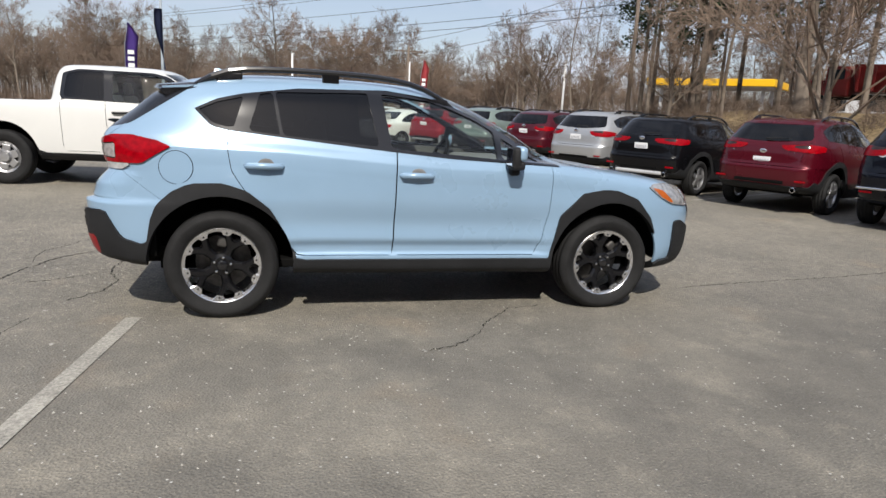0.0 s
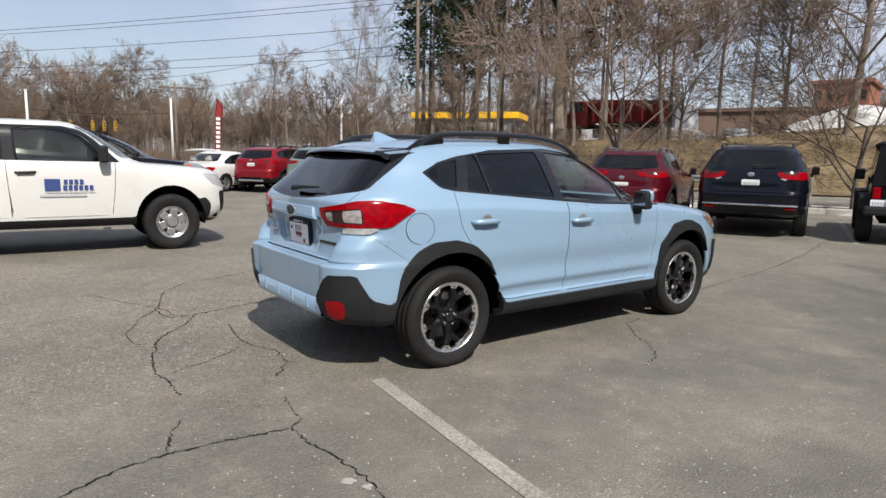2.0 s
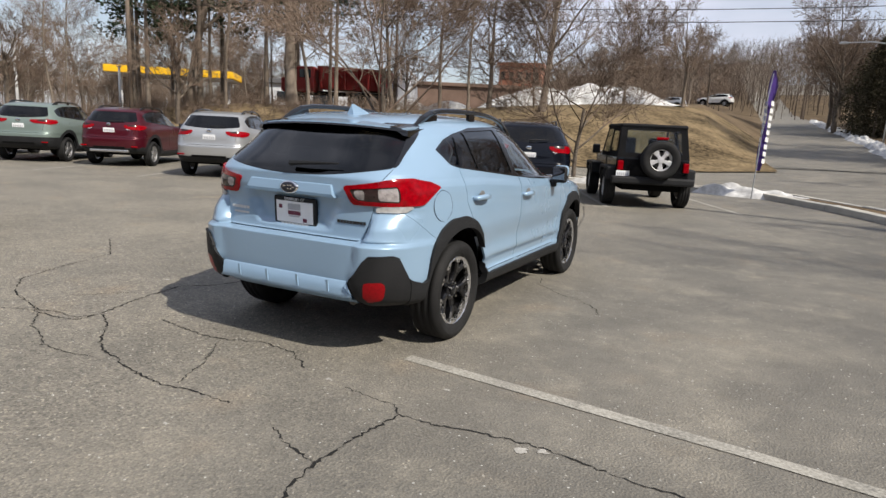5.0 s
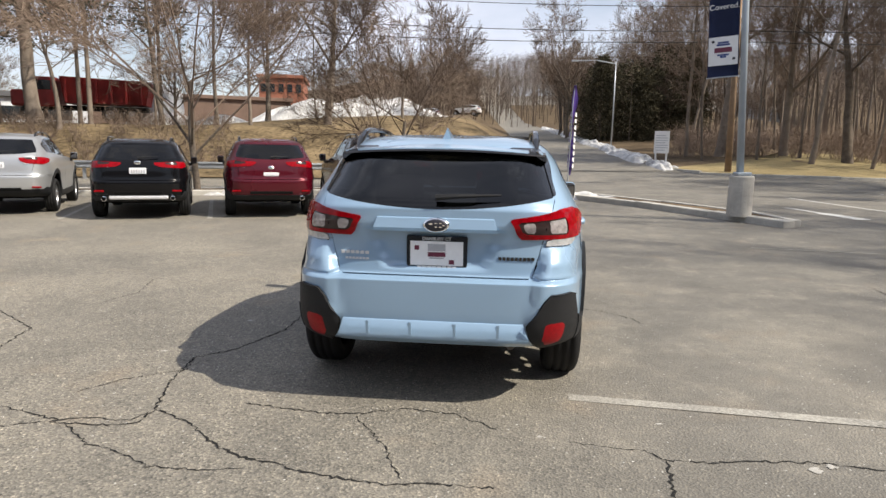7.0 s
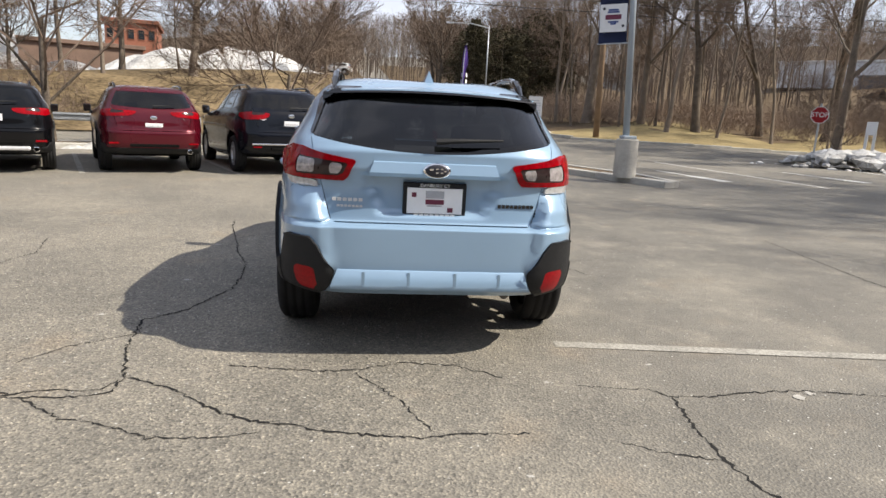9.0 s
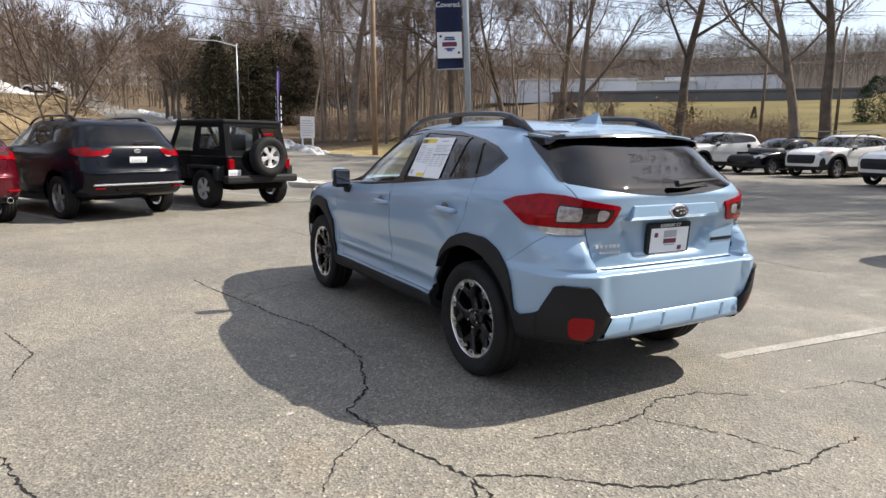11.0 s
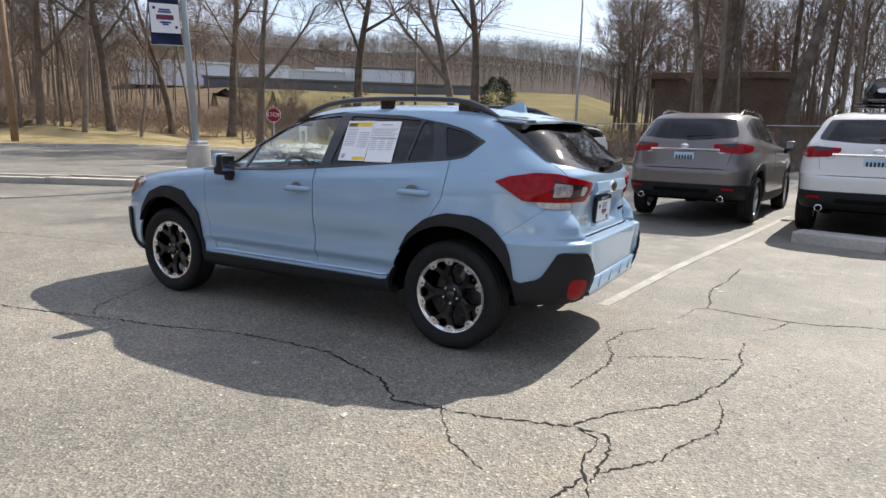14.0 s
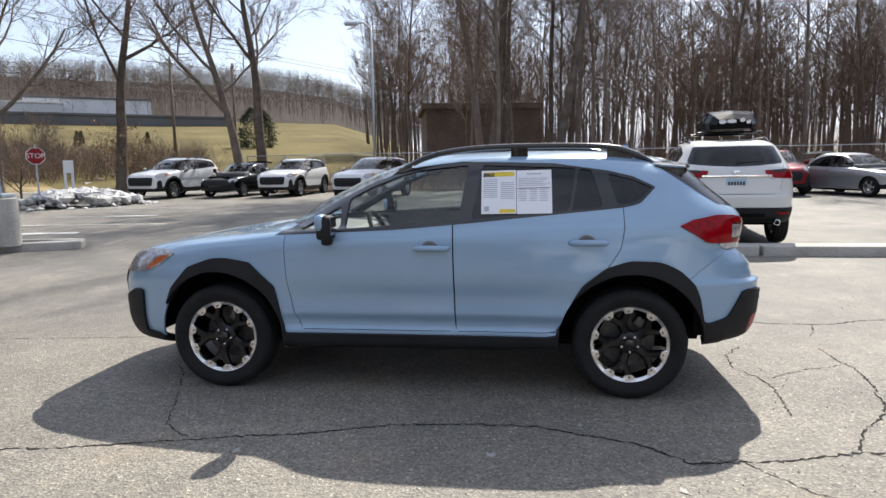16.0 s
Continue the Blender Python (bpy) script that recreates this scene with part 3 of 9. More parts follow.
def car_regions(shell, rows, cols, opt):
    """Cuts a crossover's skin into its parts; returns a dict of face lists."""
    out = {}
    L = shell.grid(rows, cols)
    hub_z = opt.get("hub_z", 0.36)
    hole, ring = opt.get("hole", 0.44), opt.get("ring", 0.525)
    axf, axr = opt.get("axf", AXLE), opt.get("axr", -AXLE)

    def wheel_d(x, y, z, u):
        return min(math.hypot(y - axf, z - hub_z), math.hypot(y - axr, z - hub_z)) if x > 0.45 else 9.0
    _, L = shell.cut(L, lambda x, y, z, u: wheel_d(x, y, z, u) - hole)
    _, L = shell.cut(L, lambda x, y, z, u: max(z - (0.36 if y < 0 else 0.285), 1.55 - abs(y)))
    sill = opt.get("sill", 0.405)
    rear_strip = conv(*opt.get("strip", [(-1.70, 0.2), (-1.70, 0.47), (-2.12, 0.555), (-2.2, 0.2)]))
    rear_black = conv(*opt.get("black", [(-1.95, 0.30), (-1.97, 0.49), (-2.14, 0.685), (-2.50, 0.672), (-2.595, 0.545), (-2.53, 0.40), (-2.3, 0.30)]))
    front_low = conv(*opt.get("low", [(1.66, 0.2), (1.66, 0.36), (2.0, 0.40), (3.2, 0.40), (3.2, 0.2)]))
    front_fog = conv(*opt.get("fog", [(1.98, 0.2), (2.06, 0.70), (2.22, 0.72), (2.30, 0.6), (2.30, 0.2)]))
    arches = [conv(*a) for a in opt.get("arches", [])]
    grille = conv((2.56, 0.50), (2.50, 0.80), (3.2, 0.80), (3.2, 0.50))
    rear_low = opt.get("rear_low", 0.0)

    def clad(x, y, z, u):
        around = (min(a(y, z) for a in arches) if x > 0.45 else 9.0) if arches else wheel_d(x, y, z, u) - ring
        d = min(around, front_low(u, z), front_fog(u, z), grille(u, z), rear_black(u, z), rear_strip(u, z))
        if axr < y < axf:
            d = min(d, z - sill)
        if rear_low and y < axr:
            d = min(d, z - rear_low)
        return d
    out["clad"], L = shell.cut(L, clad)
    if "black" in opt:
        out["corner"], out["clad"] = shell.cut(out["clad"], lambda x, y, z, u: rear_black(u, z))
    dlo = conv(*opt["dlo"])
    D, L = shell.cut(L, lambda x, y, z, u: max(dlo(y, z), 0.35 - x))
    out["windows"] = []
    for poly in opt["glass"]:
        g = conv(*poly)
        piece, D = shell.cut(D, lambda x, y, z, u: g(y, z))
        out["windows"].append(piece)
    out["pillar"] = D
    ws = opt["screen"]
    out["screen"], L = shell.cut(L, lambda x, y, z, u: max(ws[0] - z, z - ws[1], x - ws[2] + (z - ws[0]) * ws[3], -y + ws[4]))
    rg = opt["rear_glass"]
    out["rear_glass"], L = shell.cut(L, lambda x, y, z, u: max(rg[0] + opt.get("glass_bow", 0.11) * x * x - z, z - rg[1], x - rg[2] + (z - rg[0]) * rg[3], y + rg[4]))
    if "gate_side" in opt:
        y0, z0, k = opt["gate_side"]
        out["gate_side"], L = shell.cut(L, lambda x, y, z, u: max(z0 - z, z - 1.475, 0.40 - x, y - y0 - (z - z0) * k))
    for key in ("tail", "tail_dark", "tail_grey", "tail_end", "tail_clear", "head", "head_amber", "reflector"):
        out[key] = []
        if key in opt:
            p = conv(*opt[key])
            src = {"reflector": "corner" if "corner" in out else "clad", "tail_dark": "tail", "tail_grey": "tail_dark", "tail_end": "tail_dark", "head_amber": "head"}.get(key)
            if src:
                out[key], out[src] = shell.cut(out[src], lambda x, y, z, u: p(u, z))
            else:
                out[key], L = shell.cut(L, lambda x, y, z, u: p(u, z))
    gap = opt.get("gap", 0.0022)
    if "lamp_gap" in opt:
        for key in ("tail", "tail_dark"):
            _, out[key] = shell.cut(out[key], lambda x, y, z, u: abs(x - opt["lamp_gap"] - (z - 1.0) * 0.2) - 0.003)
    out["seal"] = L
    out["doors"] = []
    for poly in opt["doors"]:
        p = conv(*poly)
        a, L = shell.cut(L, lambda x, y, z, u: max(p(y, z), 0.5 - x))
        if gap:
            a, _ = shell.cut(a, lambda x, y, z, u: max(p(y, z), 0.5 - x) + gap * 2)
        out["doors"].append(a)
    gate = opt["gate"]
    a, L = shell.cut(L, lambda x, y, z, u: max(gate[0] - z, z - gate[1], x - gate[2] - (z - gate[0]) * gate[3], y + 1.62))
    if gap:
        a, _ = shell.cut(a, lambda x, y, z, u: max(gate[0] - z, x - gate[2] - (z - gate[0]) * gate[3]) + gap * 2)
    out["gate"] = a
    top = opt.get("bumper_top", gate[0])
    lead, slope = opt.get("bumper_lead", (-1.70, 0.75))
    a, L = shell.cut(L, lambda x, y, z, u: max(z - top, y - lead + (z - 0.66) * slope))
    if gap:
        a, _ = shell.cut(a, lambda x, y, z, u: max(z - top, y - lead + (z - 0.66) * slope) + gap * 1.5)
    out["rear_bumper"] = a
    a, L = shell.cut(L, lambda x, y, z, u: max(z - 0.80 - 0.05 * (2.2 - y), 1.70 - y))
    out["front_bumper"] = a
    a, L = shell.cut(L, lambda x, y, z, u: max(0.90 - z, 0.95 - y, x - 0.74 - (1.0 - z) * 0.2))
    if gap:
        a, _ = shell.cut(a, lambda x, y, z, u: max(0.90 - z, x - 0.74 - (1.0 - z) * 0.2) + gap * 2)
    out["hood"] = a
    out["body"] = L
    return out


OPT = dict(
    dlo=[(0.875, 1.042), (0.56, 1.285), (0.30, 1.405), (0.08, 1.465), (-0.32, 1.495), (-0.97, 1.462), (-1.20, 1.422), (-1.37, 1.375), (-1.49, 1.305), (-1.36, 1.198)],
    glass=[[(0.80, 1.062), (0.52, 1.275), (0.28, 1.385), (0.08, 1.44), (-0.29, 1.472), (-0.262, 1.122)],
           [(-0.405, 1.468), (-0.84, 1.448), (-0.90, 1.168), (-0.38, 1.132)],
           [(-0.865, 1.446), (-0.98, 1.432), (-1.13, 1.35), (-1.21, 1.192), (-0.925, 1.17)],
           [(-1.215, 1.395), (-1.36, 1.36), (-1.47, 1.304), (-1.35, 1.215), (-1.27, 1.207)]],
    screen=(1.09, 1.485, 0.70, 0.42, 0.0),
    rear_glass=(1.14, 1.44, 0.735, 0.74, 1.55),
    tail=[(-1.64, 1.105), (-1.92, 1.15), (-2.25, 1.15), (-2.60, 1.125), (-2.53, 1.03), (-1.82, 1.02)],
    tail_clear=[(-1.93, 1.02), (-2.22, 1.03), (-2.20, 0.968), (-2.02, 0.965)],
    tail_dark=[(-2.225, 1.118), (-2.53, 1.100), (-2.49, 1.058), (-2.225, 1.055)],
    tail_grey=[(-2.07, 1.118), (-2.205, 1.118), (-2.205, 1.055), (-2.09, 1.055)],
    head=[(1.62, 0.925), (1.74, 0.968), (1.88, 0.965), (2.25, 0.93), (2.42, 0.84), (2.30, 0.775), (1.99, 0.80), (1.80, 0.855)],
    head_amber=[(1.66, 0.925), (1.72, 0.945), (1.80, 0.945), (1.95, 0.83), (1.82, 0.855)],
    reflector=[(-2.20, 0.575), (-2.41, 0.57), (-2.47, 0.52), (-2.42, 0.445), (-2.24, 0.45)],
    doors=[[(0.868, 1.07), (0.845, 0.72), (0.80, 0.432), (-0.246, 0.432), (-0.276, 1.13)],
           [(-0.276, 1.13), (-0.246, 0.432), (-0.87, 0.432), (-1.20, 0.90), (-1.285, 1.12), (-1.28, 1.22)]],
    gate=(0.765, 1.20, 0.585, 0.22))


def seat(parent, x, y, z=0.34, bench=0.0):
    bm = bmesh.new()
    w = 0.24 + bench
    box(bm, x - w, x + w, y - 0.26, y + 0.26, z, z + 0.16, 0.05)
    box(bm, x - w, x + w, -0.07, 0.07, 0.0, 0.62, 0.05, Matrix.Translation((0, y - 0.27, z + 0.1)) @ Matrix.Rotation(radians(14), 4, "X"))
    for k in ((-0.32, 0.32) if bench else (0.0,)):
        box(bm, x + k - 0.12, x + k + 0.12, -0.05, 0.05, 0.64, 0.82, 0.035, Matrix.Translation((0, y - 0.28, z + 0.1)) @ Matrix.Rotation(radians(12), 4, "X"))
    part("seat", bm, M_CLOTH, parent, smooth=False)


def build_crossover(name, label, m, colour, rows, cols, scale=(1, 1, 1), opt=None, levels=None, wheel=("alloy", 0.345, 0.22, 0.235),
                    plate=M_PLATE, plate_z=0.9, privacy=True, extras=True, group="", rails=M_GLOSSBLACK, fin=True, category="car", shape=None):
    """A crossover with its parts; colour is its paint. scale stretches the compact one."""
    o = dict(OPT)
    o.update(opt or {})
    lv = dict(CROSS)
    lv.update(levels or {})
    sh = Shell(**lv, scale=scale, shape=shape)
    reg = car_regions(sh, rows, cols, o)
    car = thing(name, label, category, m, group)
    sx, sy, sz = scale
    # skin
    if o.get("seals"):
        part("body_seal", sh.mesh("body_seal", reg["seal"], M_DARK, -0.010), None, car)
    part("body", sh.mesh("body", reg["body"], colour, 0, 0.02), colour, car)
    if reg.get("corner"):
        for side in (1, -1):
            part("corner_trim", sh.mesh("corner_trim", reg["corner"], M_CLAD, 0.016, 0.05, (side,)), None, car, "raised matt black bumper corner")
            part("gate_side_trim", sh.mesh("gate_side_trim", reg["gate_side"], M_GLOSSBLACK, 0.003, 0.012, (side,)), None, car, "gloss black trim beside the rear glass")
    for key in ("hood", "gate", "rear_bumper", "front_bumper"):
        if reg[key]:
            part({"gate": "tailgate"}.get(key, key), sh.mesh(key, reg[key], colour, 0, 0.015), colour, car)
    if reg["clad"]:
        part("cladding", sh.mesh("cladding", reg["clad"], o.get("clad_mat", M_CLAD), o.get("clad_off", 0.012), 0.05), M_CLAD, car, "matt black plastic cladding")
    for side in (1, -1):
        for faces in reg["doors"]:
            d = part("door", sh.mesh("door", faces, colour, 0, 0.015, (side,)), colour, car)
            if extras and faces:
                ys = [sh.at(*p)[1] for f in faces for p in f]
                back = min(ys)
                hy = (-0.105 if back > -0.5 else -1.07)
                hz = (0.955 if back > -0.5 else 0.99)
                bm = bmesh.new()
                hx = 0.905
                tube(bm, [(hx - 0.03, hy - 0.115, hz - 0.002), (hx + 0.008, hy - 0.095, hz), (hx + 0.016, hy, hz + 0.002), (hx + 0.008, hy + 0.095, hz), (hx - 0.03, hy + 0.115, hz - 0.002)], [0.012, 0.019, 0.021, 0.019, 0.012], 8)
                bmesh.ops.transform(bm, matrix=Matrix.Diagonal((side * sx, sy, sz, 1)), verts=bm.verts)
                part("handle", bm, colour, d, smooth=True)
                # shallow disc for the handle cup; grey colour stands for its shade
                bm = bmesh.new()
                lathe(bm, [(0.0, 0.036), (0.002, 0.034), (-0.003, 0.02), (-0.004, 0.001)], "x", 20, Matrix.Translation((0.896, hy + 0.01, hz + 0.012)) @ Matrix.Diagonal((1, 1.35, 1, 1)))
                bmesh.ops.transform(bm, matrix=Matrix.Diagonal((side * sx, sy, sz, 1)), verts=bm.verts)
                part("handle_cup", bm, M_CABIN, d, "cup behind the handle, its shade painted grey", smooth=True)
    for i, faces in enumerate(reg["windows"]):
        dark = privacy and i >= o.get("clear_panes", 1)
        for side in (1, -1):
            if faces:
                part("window", sh.mesh("window", faces, M_PRIVACY if dark else M_GLASS, -0.004, 0, (side,)), None, car, "dark privacy glass" if dark else "")
    if reg["pillar"]:
        for side in (1, -1):
            part("pillar_trim", sh.mesh("pillar_trim", reg["pillar"], M_GLOSSBLACK, 0.002, 0.02, (side,)), None, car, "black window surround")
    part("windscreen", sh.mesh("windscreen", reg["screen"], M_GLASS, -0.003), None, car)
    part("rear_window", sh.mesh("rear_window", reg["rear_glass"], M_PRIVACY, -0.003), None, car, "dark privacy glass")
    for key, nm, ml in (("tail", "tail_light", M_LIGHTRED), ("tail_dark", "tail_light_inset", M_LIGHTDARK), ("tail_grey", "tail_light_reverse", M_LIGHTGREY), ("tail_end", "tail_light_end", M_LIGHTGREY), ("tail_clear", "tail_light_clear", M_LIGHTCLEAR),
                        ("head", "headlight", M_HEADLENS), ("head_amber", "turn_signal", M_AMBER), ("reflector", "reflector", M_REFLECTOR)):
        if reg[key]:
            for side in (1, -1):
                part(nm, sh.mesh(nm, reg[key], ml, 0.008 if key in ("tail_dark", "tail_grey", "tail_end") else 0.016 if key == "reflector" else 0.012, 0.03, (side,)), None, car)
    # underside and wheel wells
    bm = bmesh.new()
    box(bm, -0.70 * sx, 0.70 * sx, -1.72 * sy, 1.75 * sy, 0.30 * sz, 0.36 * sz, 0.01)
    box(bm, -0.74 * sx, 0.74 * sx, -0.86 * sy, 0.86 * sy, 0.285 * sz, 0.34 * sz, 0.01)
    box(bm, -0.70 * sx, 0.70 * sx, -2.02 * sy, -1.6 * sy, 0.40 * sz, 0.45 * sz, 0.01)
    box(bm, -0.80 * sx, 0.80 * sx, -1.88 * sy, -1.72 * sy, 0.40 * sz, 0.62 * sz, 0.01)
    part("underbody", bm, M_DARK, car)
    axf, axr = o.get("axf", AXLE), o.get("axr", -AXLE)
    for ax in (axf, axr):
        bm = bmesh.new()
        hz = o.get("hub_z", 0.36) * sz
        lathe(bm, [(-0.80 * sx, 0.50 * sy), (0.80 * sx, 0.50 * sy)], "x", 40, Matrix.Translation((0, ax * sy, hz)))
        for f in [f for f in bm.faces if f.calc_center_median().z < 0.37 * sz]:
            bm.faces.remove(f)
        box(bm, -0.5 * sx, 0.5 * sx, ax * sy - 0.49, ax * sy + 0.49, 0.3 * sz, 0.86 * sz)
        part("wheel_well", bm, M_DARK, car)
    style, wr, ww, rr = wheel
    for ax in (axf, axr):
        for side in (1, -1):
            spin = o.get("spin", {}).get((ax > 0, side), 14 * (1 if ax > 0 else 2))
            wheel_parts(car, pose(side * (0.885 * sx - ww / 2), ax * sy, wr, spin, 0, 0 if side > 0 else 180), wr, ww, rr, style)
    # cabin
    low = [f for f in sh.grid(1, 24) if f[0][0] >= 5 and f[2][0] <= 7 and f[0][1] > 0.1]
    inner = Shell(**lv, scale=(sx * 0.955, sy * 0.97, sz))
    part("headliner", inner.mesh("headliner", [f for f in sh.grid(1, 24) if f[0][0] >= 11], M_LINER, -0.02), None, car)
    part("cabin_lining", inner.mesh("cabin_lining", low, M_CABIN), None, car)
    bm = bmesh.new()
    box(bm, -0.72 * sx, 0.72 * sx, 0.50 * sy, 0.98 * sy, 0.7 * sz, 1.03 * sz, 0.06)
    part("dashboard", bm, M_CABIN, car)
    seat(car, 0.36 * sx, -0.28 * sy, 0.36 * sz), seat(car, -0.36 * sx, -0.28 * sy, 0.36 * sz)
    seat(car, 0.0, -1.12 * sy, 0.38 * sz, 0.22)
    bm = bmesh.new()
    ring = [Vector((0.185 * math.cos(a), 0, 0.185 * math.sin(a))) for a in [2 * math.pi * i / 24 for i in range(25)]]
    tm = Matrix.Translation((-0.36 * sx, 0.33 * sy, 0.98 * sz)) @ Matrix.Rotation(radians(-25), 4, "X")
    tube(bm, [tm @ p for p in ring], 0.016, 6, False)
    box(bm, -0.16, 0.16, -0.012, 0.012, -0.03, 0.03, 0.01, tm)
    box(bm, -0.06, 0.06, -0.03, 0.02, -0.07, 0.06, 0.015, tm)
    part("steering_wheel", bm, M_DARK, car, smooth=True)
    # mirrors
    my = o.get("mirror_y", 0.0)
    for side in (1, -1):
        def shaped(bm):
            bmesh.ops.transform(bm, matrix=Matrix.Diagonal((side * sx, sy, sz, 1)) @ Matrix.Translation((0, my, 0)), verts=bm.verts)
            return bm
        bm = bmesh.new()
        box(bm, 0.893, 1.033, 0.584, 0.655, 1.03, 1.172, 0.026)
        mi = part("mirror", shaped(bm), M_CLAD, car, smooth=True)
        bm = bmesh.new()
        box(bm, 0.897, 1.038, 0.618, 0.688, 1.075, 1.179, 0.03)
        part("mirror_cap", shaped(bm), o.get("mirror_mat", colour), mi, smooth=True)
        bm = bmesh.new()
        box(bm, 0.80, 0.93, 0.61, 0.68, 0.975, 1.04, 0.018)
        box(bm, 0.892, 1.03, 0.582, 0.678, 1.02, 1.085, 0.022)
        part("mirror_foot", shaped(bm), M_CLAD, mi)
        part("mirror_glass", shaped(boxmesh(0.908, 1.022, 0.578, 0.584, 1.05, 1.160, 0.002)), M_MIRROR, mi)
    # roof rails
    if rails is not None:
        roof_pts = [sh.at(9 + 5 * i / 70, j / 90) for i in range(71) for j in range(91)]
        for side in (1, -1):
            bm = bmesh.new()
            pts = []
            for i in range(17):
                q = i / 16
                y = 0.20 - q * 1.70
                rise = 0.068 * min(1.0, q / 0.16) ** 0.7 * min(1.0, (1 - q) / 0.10) - 0.006
                px = 0.578 - 0.012 * q
                near = min(roof_pts, key=lambda p: (p[0] - px) ** 2 + (p[1] - y) ** 2)
                pts.append([side * sx * px, y * sy, (near[2] + rise) * sz])
            for i in range(1, 16):
                pts[i][2] = (pts[i - 1][2] + pts[i][2] + pts[i + 1][2]) / 3
            tube(bm, pts, [0.010, 0.016] + [0.019] * 12 + [0.022, 0.024, 0.012], 8)
            for i, half in ((1, 0.06), (8, 0.055), (14, 0.08)):
                px, py, pz = pts[i]
                box(bm, px - 0.013, px + 0.013, py - half, py + half, pz - 0.075, pz - 0.008, 0.006)
            part("roof_rail", bm, rails, car, smooth=False)
    if fin:
        bm = bmesh.new()
        v = [bm.verts.new(p) for p in ((-0.03, -1.20, 1.53), (0.03, -1.20, 1.53), (0.03, -1.44, 1.52), (-0.03, -1.44, 1.52), (0, -1.40, 1.60), (0, -1.425, 1.595))]
        for f in ((0, 1, 4), (1, 2, 5, 4), (2, 3, 5), (3, 0, 4, 5), (3, 2, 1, 0)):
            bm.faces.new([v[i] for i in f])
        bmesh.ops.transform(bm, matrix=Matrix.Diagonal((sx, sy, sz, 1)), verts=bm.verts)
        part("antenna_fin", bm, colour, car)
    # spoiler, wiper, plate
    bm = bmesh.new()
    rowsp = []
    for i in range(13):
        q = (i - 6) / 6
        x = 0.60 * q
        bend = 0.10 * abs(q) ** 3
        rowsp.append([bm.verts.new(p) for p in ((x, -1.50 + bend, 1.505 - 0.035 * q * q), (x, -1.78 + bend, 1.468 - 0.025 * q * q), (x, -1.785 + bend, 1.452 - 0.025 * q * q), (x, -1.62 + bend, 1.43 - 0.035 * q * q))])
    for a, b in zip(rowsp, rowsp[1:]):
        for k in range(4):
            bm.faces.new((a[k], a[(k + 1) % 4], b[(k + 1) % 4], b[k]))
    bm.faces.new(rowsp[0]), bm.faces.new(rowsp[-1][::-1])
    bmesh.ops.recalc_face_normals(bm, faces=bm.faces)
    bmesh.ops.transform(bm, matrix=Matrix.Diagonal((sx, sy, sz, 1)), verts=bm.verts)
    sp = part("spoiler", bm, colour, car, smooth=False)
    if o.get("seals"):
        for side in (1, -1):
            bm = bmesh.new()
            ends = []
            for q in (0.86, 0.93, 1.0, 1.035):
                x, bend, sag = 0.60 * q, 0.10 * q ** 3, q * q
                low = 0.0 if q < 1.0 else 0.05
                ends.append([bm.verts.new((side * px, py, pz)) for px, py, pz in ((x, -1.44 + 0.3 * bend, 1.522 - 0.045 * sag - low * 0.4), (x, -1.785 + bend, 1.474 - 0.025 * sag - low * 0.3), (x, -1.792 + bend, 1.449 - 0.025 * sag - low * 0.5), (x, -1.60 + bend, 1.418 - 0.045 * sag - low * 0.4), (x, -1.46 + bend, 1.455 - 0.045 * sag - low * 0.4))])
            for a, b in zip(ends, ends[1:]):
                for k in range(5):
                    bm.faces.new((a[k], a[(k + 1) % 5], b[(k + 1) % 5], b[k]))
            bm.faces.new(ends[0]), bm.faces.new(ends[-1][::-1])
            bmesh.ops.recalc_face_normals(bm, faces=bm.faces)
            part("spoiler_end", bm, M_GLOSSBLACK, sp, "gloss black spoiler end")
    if o.get("seals"):
        bm = bmesh.new()
        lip = [[bm.verts.new(p) for p in ((0.612 * q, -1.782 + 0.10 * abs(q) ** 3, 1.461 - 0.025 * q * q), (0.612 * q, -1.792 + 0.10 * abs(q) ** 3, 1.449 - 0.025 * q * q), (0.612 * q, -1.62 + 0.10 * abs(q) ** 3, 1.424 - 0.035 * q * q))] for q in [(i - 6) / 6 for i in range(13)]]
        for a, b in zip(lip, lip[1:]):
            for k in range(2):
                bm.faces.new((a[k], a[k + 1], b[k + 1], b[k]))
        part("spoiler_lip", bm, M_GLOSSBLACK, sp, "gloss black underside")
    bm = bmesh.new()
    ww_y = -2.03 if "rear" not in (levels or {}) else levels["rear"][8] - 0.025
    tube(bm, [(0.0, ww_y * sy, 1.195 * sz), (0.12 * sx, (ww_y - 0.005) * sy, 1.205 * sz), (0.36 * sx, (ww_y + 0.02) * sy, 1.215 * sz)], [0.02, 0.014, 0.006], 6)
    part("rear_wiper", bm, M_CLAD, car)
    if plate is not None:
        py = sh.at(5.2, 1.0)[1] * sy
        number_plate(car, 0, py - 0.006, plate_z, 0.30, 0.15, 6, plate)
    return car, sh


